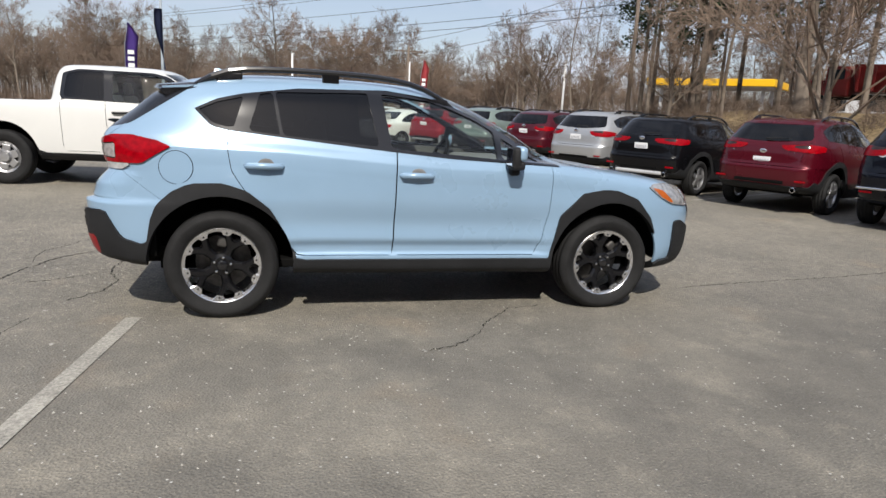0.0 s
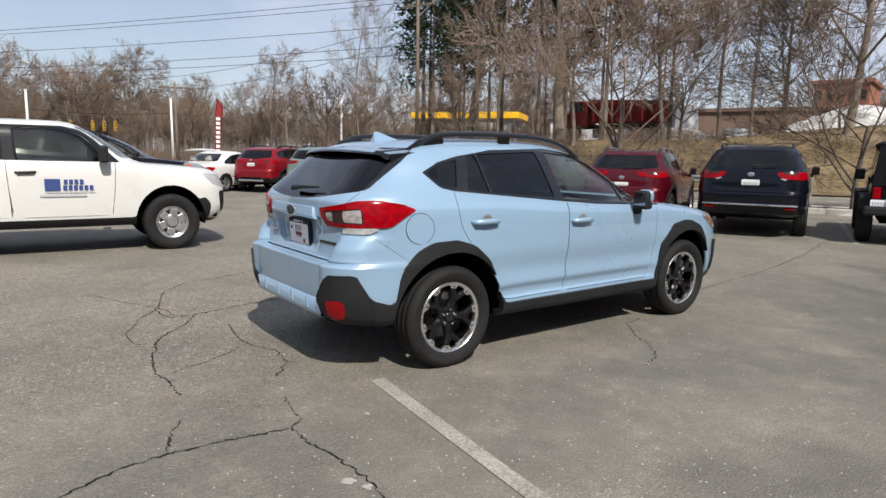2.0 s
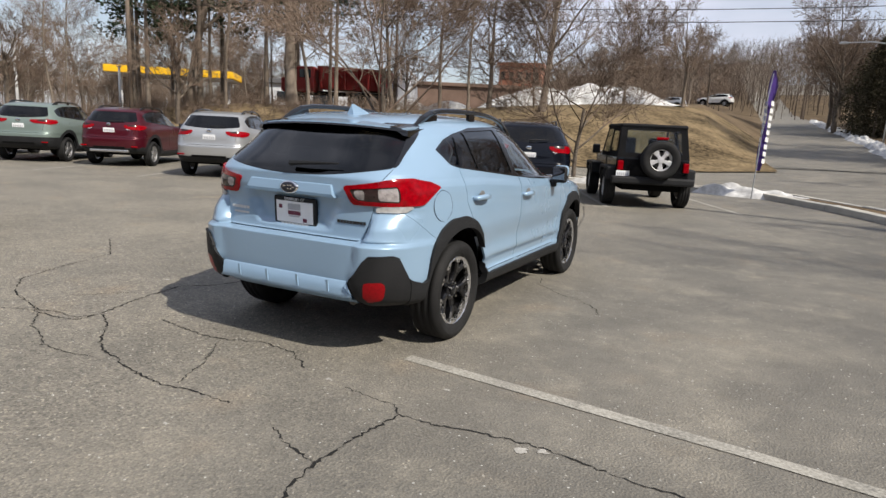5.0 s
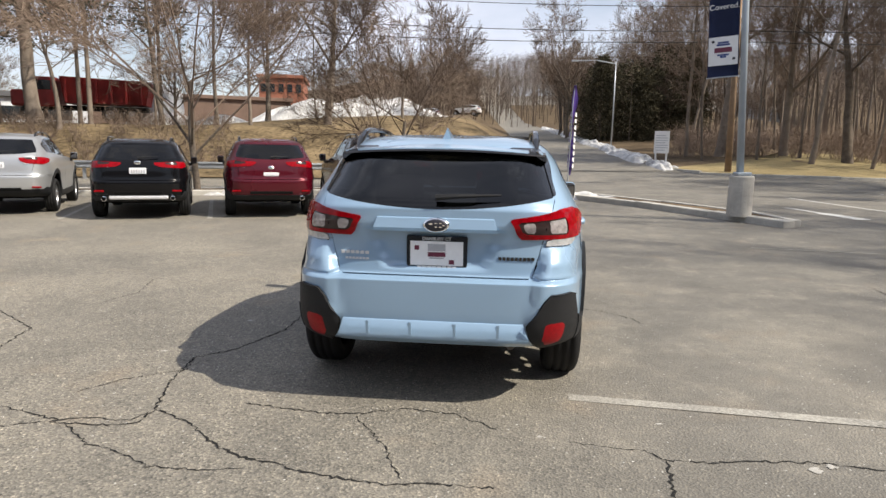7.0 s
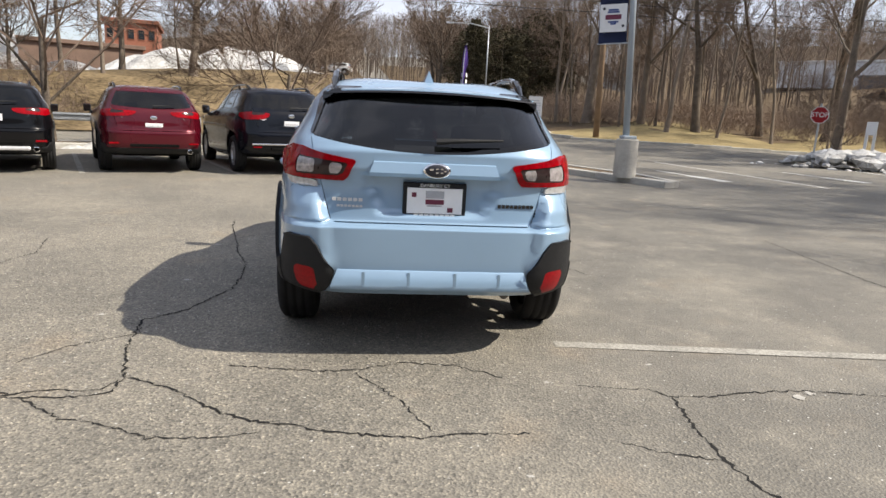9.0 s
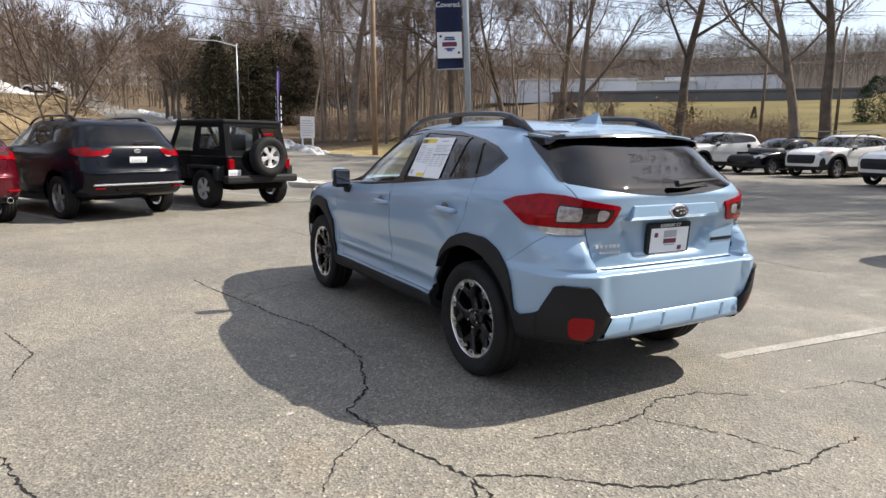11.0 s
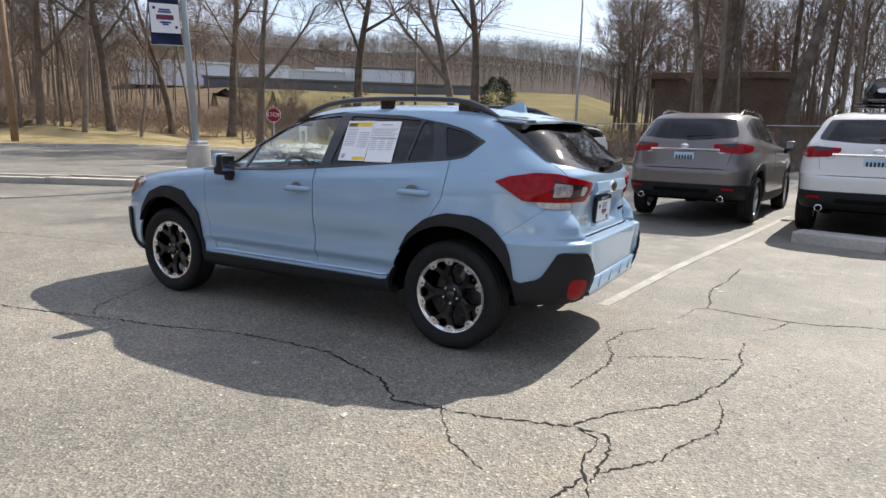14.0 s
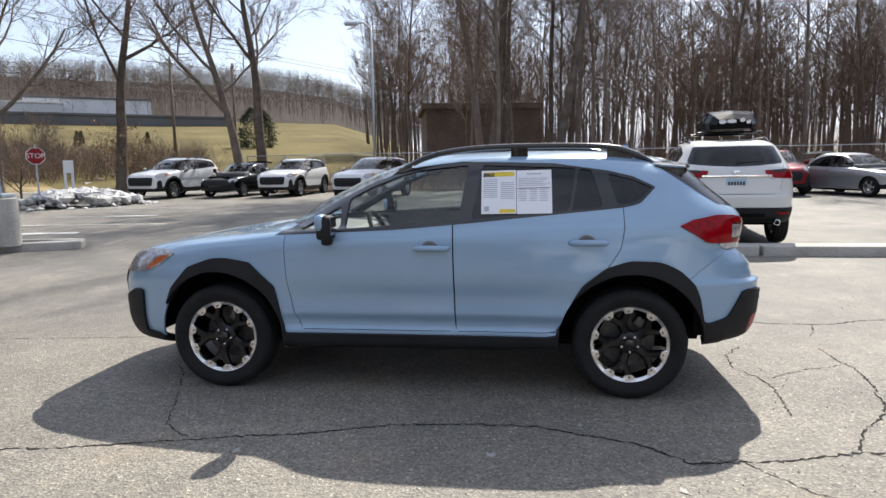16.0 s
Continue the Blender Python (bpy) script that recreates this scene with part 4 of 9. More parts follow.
# ---- ground ----
def ground_material():
    m = bpy.data.materials.new("worn_asphalt")
    m.use_nodes = True
    nt = m.node_tree
    b = nt.nodes["Principled BSDF"]
    co = nt.nodes.new("ShaderNodeTexCoord")

    def tex(kind, scale, detail=5.0, rough=0.55):
        n = nt.nodes.new(kind)
        n.inputs["Scale"].default_value = scale
        if kind == "ShaderNodeTexNoise":
            n.inputs["Detail"].default_value, n.inputs["Roughness"].default_value = detail, rough
        nt.links.new(co.outputs["Object"], n.inputs["Vector"])
        return n

    def ramp(sock, *stops):
        n = nt.nodes.new("ShaderNodeValToRGB")
        e = n.color_ramp.elements
        while len(e) < len(stops):
            e.new(0.5)
        for el, (p, c) in zip(e, stops):
            el.position, el.color = p, (*c, 1)
        nt.links.new(sock, n.inputs["Fac"])
        return n.outputs["Color"]

    def mix(fac, a, c, mode="MIX"):
        n = nt.nodes.new("ShaderNodeMixRGB")
        n.blend_type = mode
        for s, v in ((0, fac), (1, a), (2, c)):
            if isinstance(v, (int, float)):
                n.inputs[s].default_value = v
            elif isinstance(v, tuple):
                n.inputs[s].default_value = (*v, 1)
            else:
                nt.links.new(v, n.inputs[s])
        return n.outputs[0]

    wide = tex("ShaderNodeTexNoise", 0.55, 6.0, 0.6)
    base = ramp(wide.outputs["Fac"], (0.3, (0.126, 0.120, 0.109)), (0.5, (0.170, 0.160, 0.143)), (0.72, (0.222, 0.206, 0.179)))
    mid = tex("ShaderNodeTexNoise", 5.5, 6.0, 0.62)
    col = mix(1.0, base, ramp(mid.outputs["Fac"], (0.35, (0.88, 0.88, 0.88)), (0.55, (1, 1, 1)), (0.75, (1.12, 1.11, 1.08))), "MULTIPLY")
    stain = tex("ShaderNodeTexNoise", 1.3, 3.0, 0.5)
    col = mix(ramp(stain.outputs["Fac"], (0.60, (0, 0, 0)), (0.72, (0.55, 0.55, 0.55))), col, (0.215, 0.182, 0.145))
    grain = tex("ShaderNodeTexVoronoi", 80.0)
    fleck = tex("ShaderNodeTexVoronoi", 150.0)
    speck = tex("ShaderNodeTexVoronoi", 17.0)
    dot = mix(1.0, ramp(speck.outputs["Distance"], (0.07, (1, 1, 1)), (0.11, (0, 0, 0))), ramp(speck.outputs["Color"], (0.45, (0, 0, 0)), (0.5, (1, 1, 1))), "MULTIPLY")
    # the newer, sealed part: smooth, with pale scuffs
    scuff = tex("ShaderNodeTexNoise", 2.1, 8.0, 0.7)
    sealed = mix(ramp(scuff.outputs["Fac"], (0.53, (0, 0, 0)), (0.72, (0.65, 0.65, 0.65))), col, (0.31, 0.285, 0.24))
    dark = tex("ShaderNodeTexNoise", 0.9, 4.0, 0.6)
    sealed = mix(ramp(dark.outputs["Fac"], (0.50, (0, 0, 0)), (0.68, (0.55, 0.55, 0.55))), sealed, (0.100, 0.095, 0.087))
    sealed = mix(0.9, sealed, ramp(fleck.outputs["Color"], (0.0, (0.72, 0.72, 0.72)), (0.5, (1.0, 1.0, 1.0)), (0.9, (1.22, 1.22, 1.2)), (0.975, (2.2, 2.16, 2.08))), "MULTIPLY")
    sealed = mix(1.0, sealed, (1.0, 0.985, 0.955), "MULTIPLY")
    # the older part: bleached, with the stones showing
    old = mix(1.0, col, ramp(grain.outputs["Color"], (0.0, (0.45, 0.45, 0.45)), (0.3, (0.9, 0.9, 0.9)), (0.7, (1.25, 1.24, 1.20)), (0.9, (1.65, 1.62, 1.55)), (1.0, (2.9, 2.84, 2.7))), "MULTIPLY")
    old = mix(0.9, old, ramp(fleck.outputs["Color"], (0.0, (0.62, 0.62, 0.62)), (0.45, (0.98, 0.98, 0.98)), (0.85, (1.15, 1.15, 1.14)), (0.95, (2.0, 1.96, 1.88))), "MULTIPLY")
    old = mix(1.0, old, (1.10, 1.075, 1.035), "MULTIPLY")
    sep = nt.nodes.new("ShaderNodeSeparateXYZ")
    nt.links.new(co.outputs["Object"], sep.inputs[0])
    wob = nt.nodes.new("ShaderNodeMath")
    wob.operation = "MULTIPLY_ADD"
    wob.inputs[1].default_value = 3.0
    nt.links.new(wide.outputs["Fac"], wob.inputs[0]), nt.links.new(sep.outputs["X"], wob.inputs[2])
    age = nt.nodes.new("ShaderNodeMapRange")
    age.inputs["From Min"].default_value, age.inputs["From Max"].default_value = 3.3, 1.0
    nt.links.new(wob.outputs[0], age.inputs["Value"])
    col = mix(age.outputs[0], sealed, old)
    col = mix(dot, col, (0.48, 0.47, 0.44))
    col = mix(1.0, col, (0.985, 0.985, 0.97), "MULTIPLY")
    nt.links.new(col, b.inputs["Base Color"])
    b.inputs["Roughness"].default_value = 0.74
    bp = nt.nodes.new("ShaderNodeBump")
    bp.inputs["Strength"].default_value, bp.inputs["Distance"].default_value = 0.8, 0.006
    nt.links.new(grain.outputs["Distance"], bp.inputs["Height"])
    nt.links.new(bp.outputs["Normal"], b.inputs["Normal"])
    return m


M_ASPHALT = ground_material()
M_LINE = mat("worn_line_paint", (0.30, 0.285, 0.25), 0.8, 0, spread=0.25, scale=3, fine=0.45, fine_scale=60, bump=0.3, bump_scale=150)
M_LINEWHITE = mat("white_road_paint", (0.55, 0.545, 0.52), 0.75, 0, spread=0.2, scale=3, fine=0.3, fine_scale=50, bump=0.2, bump_scale=150)
M_CRACK = mat("crack_tar", (0.006, 0.0055, 0.005), 0.95, 0, spread=0.5, scale=8)
M_CONCRETE = mat("weathered_concrete", (0.42, 0.40, 0.36), 0.9, 0, spread=0.2, scale=3, fine=0.2, fine_scale=50, bump=0.3, bump_scale=80)
M_LAWN = mat("dry_winter_grass", (0.255, 0.203, 0.108), 0.95, 0, spread=0.35, scale=0.5, fine=0.45, fine_scale=14, bump=0.8, bump_scale=25, spec=0.06)
M_FIELD = mat("green_gold_field", (0.14, 0.116, 0.053), 0.95, 0, spread=0.35, scale=0.09, fine=0.3, fine_scale=4, bump=0.5, bump_scale=10, spec=0.06)
M_LITTER = mat("leaf_litter", (0.115, 0.085, 0.055), 0.95, 0, spread=0.4, scale=0.3, fine=0.5, fine_scale=8, bump=0.9, bump_scale=12, spec=0.06)
M_BANK = mat("brown_bank_grass", (0.150, 0.112, 0.066), 0.95, 0, spread=0.6, scale=0.45, fine=0.6, fine_scale=5, bump=0.9, bump_scale=14, spec=0.06)
M_SNOW = mat("dirty_snow", (0.50, 0.495, 0.485), 0.75, 0, spread=0.5, scale=0.8, fine=0.35, fine_scale=7, bump=0.6, bump_scale=10)


def axis_steps():
    a, step, p = [0.0], 1.5, 0.0
    while p < 1600:
        p += step
        a.append(p)
        if p > 45:
            step *= 1.13
    return [-v for v in a[:0:-1]] + a


def sheet(name, pts, material):
    """A sheet over rows of points, each row of the same length."""
    cols = len(pts[0])
    verts = [p for row in pts for p in row]
    faces = [(i * cols + j, i * cols + j + 1, (i + 1) * cols + j + 1, (i + 1) * cols + j) for i in range(len(pts) - 1) for j in range(cols - 1)]
    me = mesh_from(name, verts, faces, material, smooth=True)
    ob = new(name, me)
    if me.polygons and sum(p.normal.z for p in me.polygons) < 0:
        me.flip_normals()
    return ob


steps = axis_steps()
ground = sheet("ground", [[(x, y, ground_z(x, y) - min(2.5, 0.03 * max(0.0, math.hypot(x, y) - 48.0)) - (min(14.0, 0.08 * max(0.0, math.hypot(x, y) - 60.0)) if x > -10 and y > 0 else 0.0) - (1.2 * smooth01((0.92 * y - 0.39 * x - 27.5) / 4.0) * smooth01((road_edge(y) - 8.5 - x) / 3.0) if y > 18 and x > -74 else 0.0)) for x in steps] for y in steps], M_ASPHALT)
tagged(ground, "worn grey asphalt parking lot with cracks and faded lines", "ground", kind="structure")


def strip(points, width, z=0.004, jag=0.0, seed=1, step=0.0):
    """A flat strip along a line on the ground, with a ragged edge where jag is given."""
    rnd = random.Random(seed)
    path = []
    for a, b in zip(points, points[1:]):
        a, b = Vector(a), Vector(b)
        n = max(1, int((b - a).length / step)) if step else 1
        path += [a.lerp(b, i / n) for i in range(n)]
    path.append(Vector(points[-1]))
    if jag:
        path = [p + Vector((rnd.uniform(-jag, jag), rnd.uniform(-jag, jag))) if 0 < i < len(path) - 1 else p for i, p in enumerate(path)]
    verts, faces = [], []
    for i, p in enumerate(path):
        d = (path[min(i + 1, len(path) - 1)] - path[max(i - 1, 0)]).normalized()
        s = Vector((-d.y, d.x))
        w = width / 2 * (rnd.uniform(0.12, 1.6) if jag else 1.0)
        if jag and i in (0, len(path) - 1):
            w *= 0.3
        for q in (p + s * w, p - s * w):
            verts.append((q.x, q.y, ground_z(q.x, q.y) + z))
    for i in range(len(path) - 1):
        faces.append((2 * i + 1, 2 * i + 3, 2 * i + 2, 2 * i))
    return verts, faces


CRACKS_A = [
    ([(-1.96, -2.61), (-1.61, -2.59), (-1.5, -2.54), (-1.52, -2.35), (-1.65, -1.96), (-1.72, -1.5), (-1.52, -1.28), (-1.34, -0.75), (-1.34, -0.4), (-1.39, 0.07), (-1.55, 0.5), (-1.63, 0.9), (-1.72, 1.24), (-1.85, 1.75), (-1.92, 2.2)], 0.016),
    ([(-1.51, -2.37), (-1.26, -2.5), (-0.98, -2.75), (-0.83, -2.84), (-0.64, -2.88), (-0.44, -2.95), (-0.11, -3.0), (0.04, -2.97), (0.28, -2.97), (0.51, -2.95), (0.67, -3.01), (0.86, -3.13), (1.12, -3.22)], 0.015),
    ([(-1.87, -2.61), (-1.6, -2.82), (-1.44, -2.85), (-1.21, -2.98), (-0.94, -2.98), (-0.76, -2.94)], 0.011),
    ([(-1.05, -2.22), (-0.59, -2.29), (-0.39, -2.27), (-0.15, -2.17), (0.13, -2.2), (0.46, -2.42), (0.86, -2.5), (1.11, -2.53), (1.19, -2.62), (1.38, -2.62), (1.64, -2.58), (1.88, -2.56), (2.35, -2.64), (3.1, -2.7)], 0.013),
]
CRACKS_B = [
    ([(1.19, -2.62), (1.15, -2.92), (1.13, -3.2), (1.16, -3.42), (1.3, -3.7), (1.42, -4.3)], 0.02),
    ([(-0.39, -2.3), (-0.19, -2.61), (-0.04, -2.94)], 0.009),
    ([(4.42, 1.68), (4.29, 0.68), (4.2, -0.24), (4.2, -0.6)], 0.013),
    ([(-4.08, -0.48), (-3.31, -1.02), (-3.16, -1.57), (-2.94, -2.13), (-2.57, -2.39), (-1.94, -2.57)], 0.014),
    ([(0.45, 2.0), (0.30, 2.7), (0.22, 3.3), (0.12, 4.2), (-0.05, 5.2), (-0.35, 6.6), (-0.8, 8.2)], 0.016),
    ([(0.74, 0.98), (0.82, 0.63), (1.14, 0.34), (1.29, 0.27), (1.52, 0.05), (1.61, -0.19)], 0.011),
    ([(-0.3, 2.0), (-0.61, 1.78), (-1.05, 1.57), (-1.5, 1.38), (-1.67, 1.16)], 0.010),
    ([(-1.72, -1.54), (-1.66, -1.75), (-1.95, -1.95), (-2.1, -2.2)], 0.008),
    ([(-1.53, -2.4), (-1.58, -2.52), (-1.85, -2.53), (-2.4, -2.8), (-2.9, -3.0)], 0.012),
    ([(-3.4, 0.9), (-3.2, 0.3), (-3.3, -0.2)], 0.010),
]
for k, (pts, w) in enumerate(CRACKS_A + CRACKS_B):
    v, f = strip(pts, w * 0.72, 0.003, 0.012, 40 + k, 0.022)
    part("crack", mesh_from("crack", v, f, M_CRACK), None, ground)

# painted lines: the long one beside the car, then the bays of the far row
LINES = [([(0.80, -1.87), (2.8, -2.11), (5.4, -2.52), (8.6, -3.0)], 0.095)]
ROW = Vector((0.945, 0.327))
DEEP = Vector((-0.42, 0.907))
for k in range(-3, 6):
    p = Vector((-8.05, 5.75)) + ROW * (2.72 * k)
    LINES.append(([tuple(p), tuple(p + DEEP * 4.8)], 0.10))
LINES += [([(4.2, 4.6), (6.0, 4.2)], 0.06)]
WHITE_LINES = [([(9.6, 16.4), (9.95, 12.3), (10.3, 8.4)], 0.11), ([(16.2, 17.9), (15.55, 10.1)], 0.11), ([(14.3, 20.4), (18.1, 20.1)], 0.12)]
for ax, ay in ((8.1, 10.85), (12.5, 11.6)):
    WHITE_LINES += [([(ax - 0.2, ay + 1.5), (ax + 0.03, ay - 0.1)], 0.14), ([(ax + 0.02, ay - 0.05), (ax + 0.14, ay - 0.8), (ax + 0.24, ay - 1.5)], 0.34)]
for k, (pts, w) in enumerate(LINES):
    v, f = strip(pts, w, 0.005, 0.0, k, 0.5)
    part("painted_line", mesh_from("painted_line", v, f, M_LINE), None, ground)
for k, (pts, w) in enumerate(WHITE_LINES):
    v, f = strip(pts, w, 0.005, 0.0, 40 + k, 0.3)
    part("painted_line", mesh_from("painted_line", v, f, M_LINEWHITE), None, ground, "bright white road paint")


# ---- cars ----
def rear_at(x, y, heading, length=4.43):
    """The pose of a car whose rear bumper is at x, y."""
    h = radians(heading)
    ox, oy = x - math.sin(h) * length / 2, y + math.cos(h) * length / 2
    return pose(ox, oy, ground_z(ox, oy), 0, 0, heading)


HERO_OPT = dict(
    seals=True, glass_bow=0.16, gate_side=(-1.872, 1.205, 1.5), lamp_gap=0.605, clear_panes=2, mirror_y=-0.078, clad_off=0.02, sill=0.395,
    strip=[(-1.70, 0.2), (-1.70, 0.455), (-1.98, 0.53), (-2.05, 0.2)],
    black=[(-1.95, 0.30), (-1.965, 0.525), (-2.09, 0.69), (-2.345, 0.685), (-2.395, 0.645), (-2.485, 0.507), (-2.45, 0.44), (-2.40, 0.395), (-2.2, 0.36)],
    low=[(1.70, 0.2), (1.70, 0.35), (1.90, 0.36), (2.05, 0.43), (3.2, 0.43), (3.2, 0.2)],
    fog=[(2.03, 0.36), (2.02, 0.65), (2.10, 0.665), (2.30, 0.6), (2.30, 0.2)],
    arches=[[(-0.86, 0.38), (-0.93, 0.525), (-0.985, 0.64), (-1.04, 0.728), (-1.175, 0.835), (-1.315, 0.879), (-1.50, 0.872), (-1.61, 0.82), (-1.705, 0.725), (-1.735, 0.65), (-1.768, 0.48), (-1.775, 0.2), (-0.86, 0.2)],
            [(1.72, 0.2), (1.72, 0.58), (1.67, 0.69), (1.535, 0.825), (1.372, 0.884), (1.274, 0.893), (1.10, 0.862), (0.935, 0.70), (0.915, 0.60), (0.865, 0.38), (0.865, 0.2)]],
    dlo=[(0.935, 1.036), (0.59, 1.232), (0.36, 1.345), (0.14, 1.428), (0.0, 1.462), (-0.294, 1.492), (-0.866, 1.472), (-1.197, 1.423), (-1.352, 1.384), (-1.487, 1.318), (-1.385, 1.218), (-1.276, 1.196), (-0.297, 1.104), (0.125, 1.070)],
    glass=[[(0.79, 1.064), (0.53, 1.215), (0.50, 1.075)],
           [(0.47, 1.075), (0.475, 1.255), (0.345, 1.325), (0.13, 1.405), (0.0, 1.44), (-0.325, 1.468), (-0.268, 1.122)],
           [(-0.422, 1.466), (-1.005, 1.442), (-0.955, 1.178), (-0.35, 1.13)],
           [(-1.022, 1.440), (-1.10, 1.424), (-1.165, 1.198), (-0.975, 1.180)],
           [(-1.195, 1.405), (-1.352, 1.365), (-1.462, 1.314), (-1.375, 1.234), (-1.255, 1.209)]],
    rear_glass=(1.13, 1.45, 0.678, 0.28, 1.60),
    tail=[(-1.645, 1.085), (-1.74, 1.118), (-1.93, 1.142), (-2.12, 1.136), (-2.53, 1.084), (-2.485, 1.0), (-2.45, 0.975), (-1.86, 0.978)],
    tail_clear=[(-1.93, 0.976), (-2.0, 0.948), (-2.05, 0.930), (-2.285, 0.930), (-2.275, 0.974)],
    tail_dark=[(-2.075, 1.096), (-2.485, 1.067), (-2.448, 1.002), (-2.075, 0.998)],
    tail_grey=[(-2.09, 1.086), (-2.262, 1.076), (-2.262, 1.010), (-2.09, 1.006)],
    tail_end=[(-2.372, 1.066), (-2.46, 1.062), (-2.432, 1.012), (-2.372, 1.010)],
    head=[(1.72, 0.905), (1.77, 0.928), (1.95, 0.930), (2.25, 0.90), (2.42, 0.84), (2.30, 0.765), (2.12, 0.775), (1.98, 0.785), (1.83, 0.838)],
    head_amber=[(1.75, 0.903), (1.88, 0.885), (2.0, 0.80), (1.98, 0.79), (1.85, 0.835)],
    reflector=[(-2.19, 0.53), (-2.375, 0.524), (-2.36, 0.43), (-2.30, 0.398), (-2.195, 0.416)],
    doors=[[(0.861, 1.05), (0.863, 0.915), (0.853, 0.729), (0.816, 0.541), (0.765, 0.418), (-0.249, 0.418), (-0.236, 1.12)],
           [(-0.236, 1.12), (-0.249, 0.418), (-0.885, 0.418), (-1.155, 0.79), (-1.205, 0.855), (-1.267, 0.955), (-1.288, 1.075), (-1.285, 1.22)]],
    gate=(0.752, 1.20, 0.548, 0.265), bumper_top=0.945, bumper_lead=(-1.53, 1.38),
    spin={(True, 1): 30, (False, 1): 65, (True, -1): 42, (False, -1): 38})
hero, hero_shell = build_crossover("crossover", "light grey-blue crossover with black cladding, parked on asphalt", pose(0, 0, 0), M_BLUE, 12, 120,
                                   opt=HERO_OPT, levels=HERO_LEVELS, wheel=("hero", 0.35, 0.225, 0.243), plate=None, category="car", shape=hero_shape)

SUV_LEVELS = dict(rear=[-1.98, -2.14, -2.2, -2.21, -2.17, -2.15, -2.13, -2.10, -2.06, -1.97, -1.88, -1.83, -1.78, -1.6, -0.62],
                  nr=[6.0, 6.5, 7, 7, 7, 6.6, 6.4, 6, 5.6, 5.2, 5, 4.8, 4.6, 4.0, 3.0])
SUV_OPT = dict(black=[(-1.95, 0.2), (-1.95, 0.3), (-2.3, 0.3), (-2.3, 0.2)], reflector=[(9, 9), (9.1, 9), (9.1, 9.1)], rear_glass=(1.15, 1.44, 0.70, 0.45, 1.7), gap=0.003,
               dlo=[(0.875, 1.042), (0.56, 1.285), (0.30, 1.405), (0.08, 1.465), (-0.32, 1.495), (-1.1, 1.475), (-1.45, 1.43), (-1.68, 1.35), (-1.66, 1.20)],
               glass=[OPT["glass"][0], [(-0.405, 1.468), (-0.95, 1.452), (-1.04, 1.155), (-0.38, 1.132)], [(-1.05, 1.445), (-1.42, 1.41), (-1.62, 1.335), (-1.60, 1.215), (-1.12, 1.18)]])


def suv(name, label, x, y, heading, colour, size, tail, wheel=("alloy", 0.35, 0.22, 0.235), plate=M_PLATE, plate_z=0.95, rear_low=0.5, clad=None, rails=M_GLOSSBLACK, group="",
        garnish=None, skid=None, pipes=0, strip=None):
    """Another sport utility car, size as length, width, height; with the trim of its rear."""
    sc = (size[1] / 1.80, size[0] / 4.43, size[2] / 1.60)
    o = dict(SUV_OPT)
    o.update(tail)
    o["rear_low"] = rear_low
    o["hub_z"] = 0.365 / sc[2]
    if clad is not None:
        o["clad_mat"] = clad
        o["clad_off"] = 0.003
    car, sh = build_crossover(name, label, rear_at(x, y, heading, size[0]), colour, 3, 44, sc, o, SUV_LEVELS, wheel, plate, plate_z, True, False, group, rails, False)
    back = -2.21 * sc[1]
    gate_y = sh.at(5.4, 1.0)[1] * sc[1]
    bm = bmesh.new()
    lathe(bm, [(0.004, 0.062), (-0.008, 0.060), (-0.012, 0.045), (-0.012, 0.001)], "y", 24, Matrix.Translation((0, gate_y - 0.004, plate_z + 0.17)) @ Matrix.Diagonal((1, 1, 0.62, 1)))
    part("badge", bm, M_CHROME, car, smooth=True)
    if garnish is not None:
        part("garnish", boxmesh(-0.52, 0.52, gate_y - 0.022, gate_y + 0.02, plate_z + 0.10, plate_z + 0.135, 0.01), garnish, car)
    if strip is not None:
        part("bumper_strip", boxmesh(-0.80, 0.80, back - 0.012, back + 0.06, 0.60, 0.635, 0.012), strip, car)
    if skid is not None:
        part("skid_plate", boxmesh(-0.52, 0.52, back - 0.006, back + 0.1, 0.40, 0.47, 0.025), skid, car)
    for k in range(pipes):
        s = 1 if k == 0 else -1
        bm = bmesh.new()
        lathe(bm, [(back + 0.12, 0.045), (back - 0.01, 0.047), (back - 0.012, 0.038), (back + 0.1, 0.036)], "y", 20, Matrix.Translation((s * 0.60, 0, 0.42)))
        part("exhaust_tip", bm, M_CHROME, car)
    for s in (1, -1):
        part("reflector", boxmesh(s * 0.68 - 0.085, s * 0.68 + 0.085, back + 0.015, back + 0.06, 0.545, 0.58, 0.01), M_LIGHTRED, car)
    # no hollow here: a near-black block paints the shade of the bumper slot
    part("bumper_recess", boxmesh(-0.42, 0.42, back + 0.005, back + 0.05, 0.50, 0.555, 0.012), M_DARK, car)
    return car, sh


WIDE_TAIL = dict(tail=[(-1.75, 1.08), (-2.2, 1.11), (-2.62, 1.09), (-2.60, 0.99), (-2.1, 0.97), (-1.8, 1.02)], tail_clear=[(-2.42, 1.0), (-2.62, 1.0), (-2.62, 0.96), (-2.42, 0.955)])
SLIM_TAIL = dict(tail=[(-1.78, 1.10), (-2.2, 1.12), (-2.72, 1.10), (-2.70, 1.02), (-2.1, 0.99), (-1.82, 1.03)], tail_clear=[(-2.44, 0.995), (-2.56, 0.995), (-2.56, 0.96), (-2.44, 0.96)])
suv("sport_utility_car", "black-blue sport utility car with chrome bumper strip", -1.90, 7.62, 24, M_NAVY, (4.95, 1.97, 1.77), WIDE_TAIL, ("alloy", 0.37, 0.23, 0.25), plate_z=1.0, clad=M_NAVY, strip=M_CHROME, rear_low=0.42)
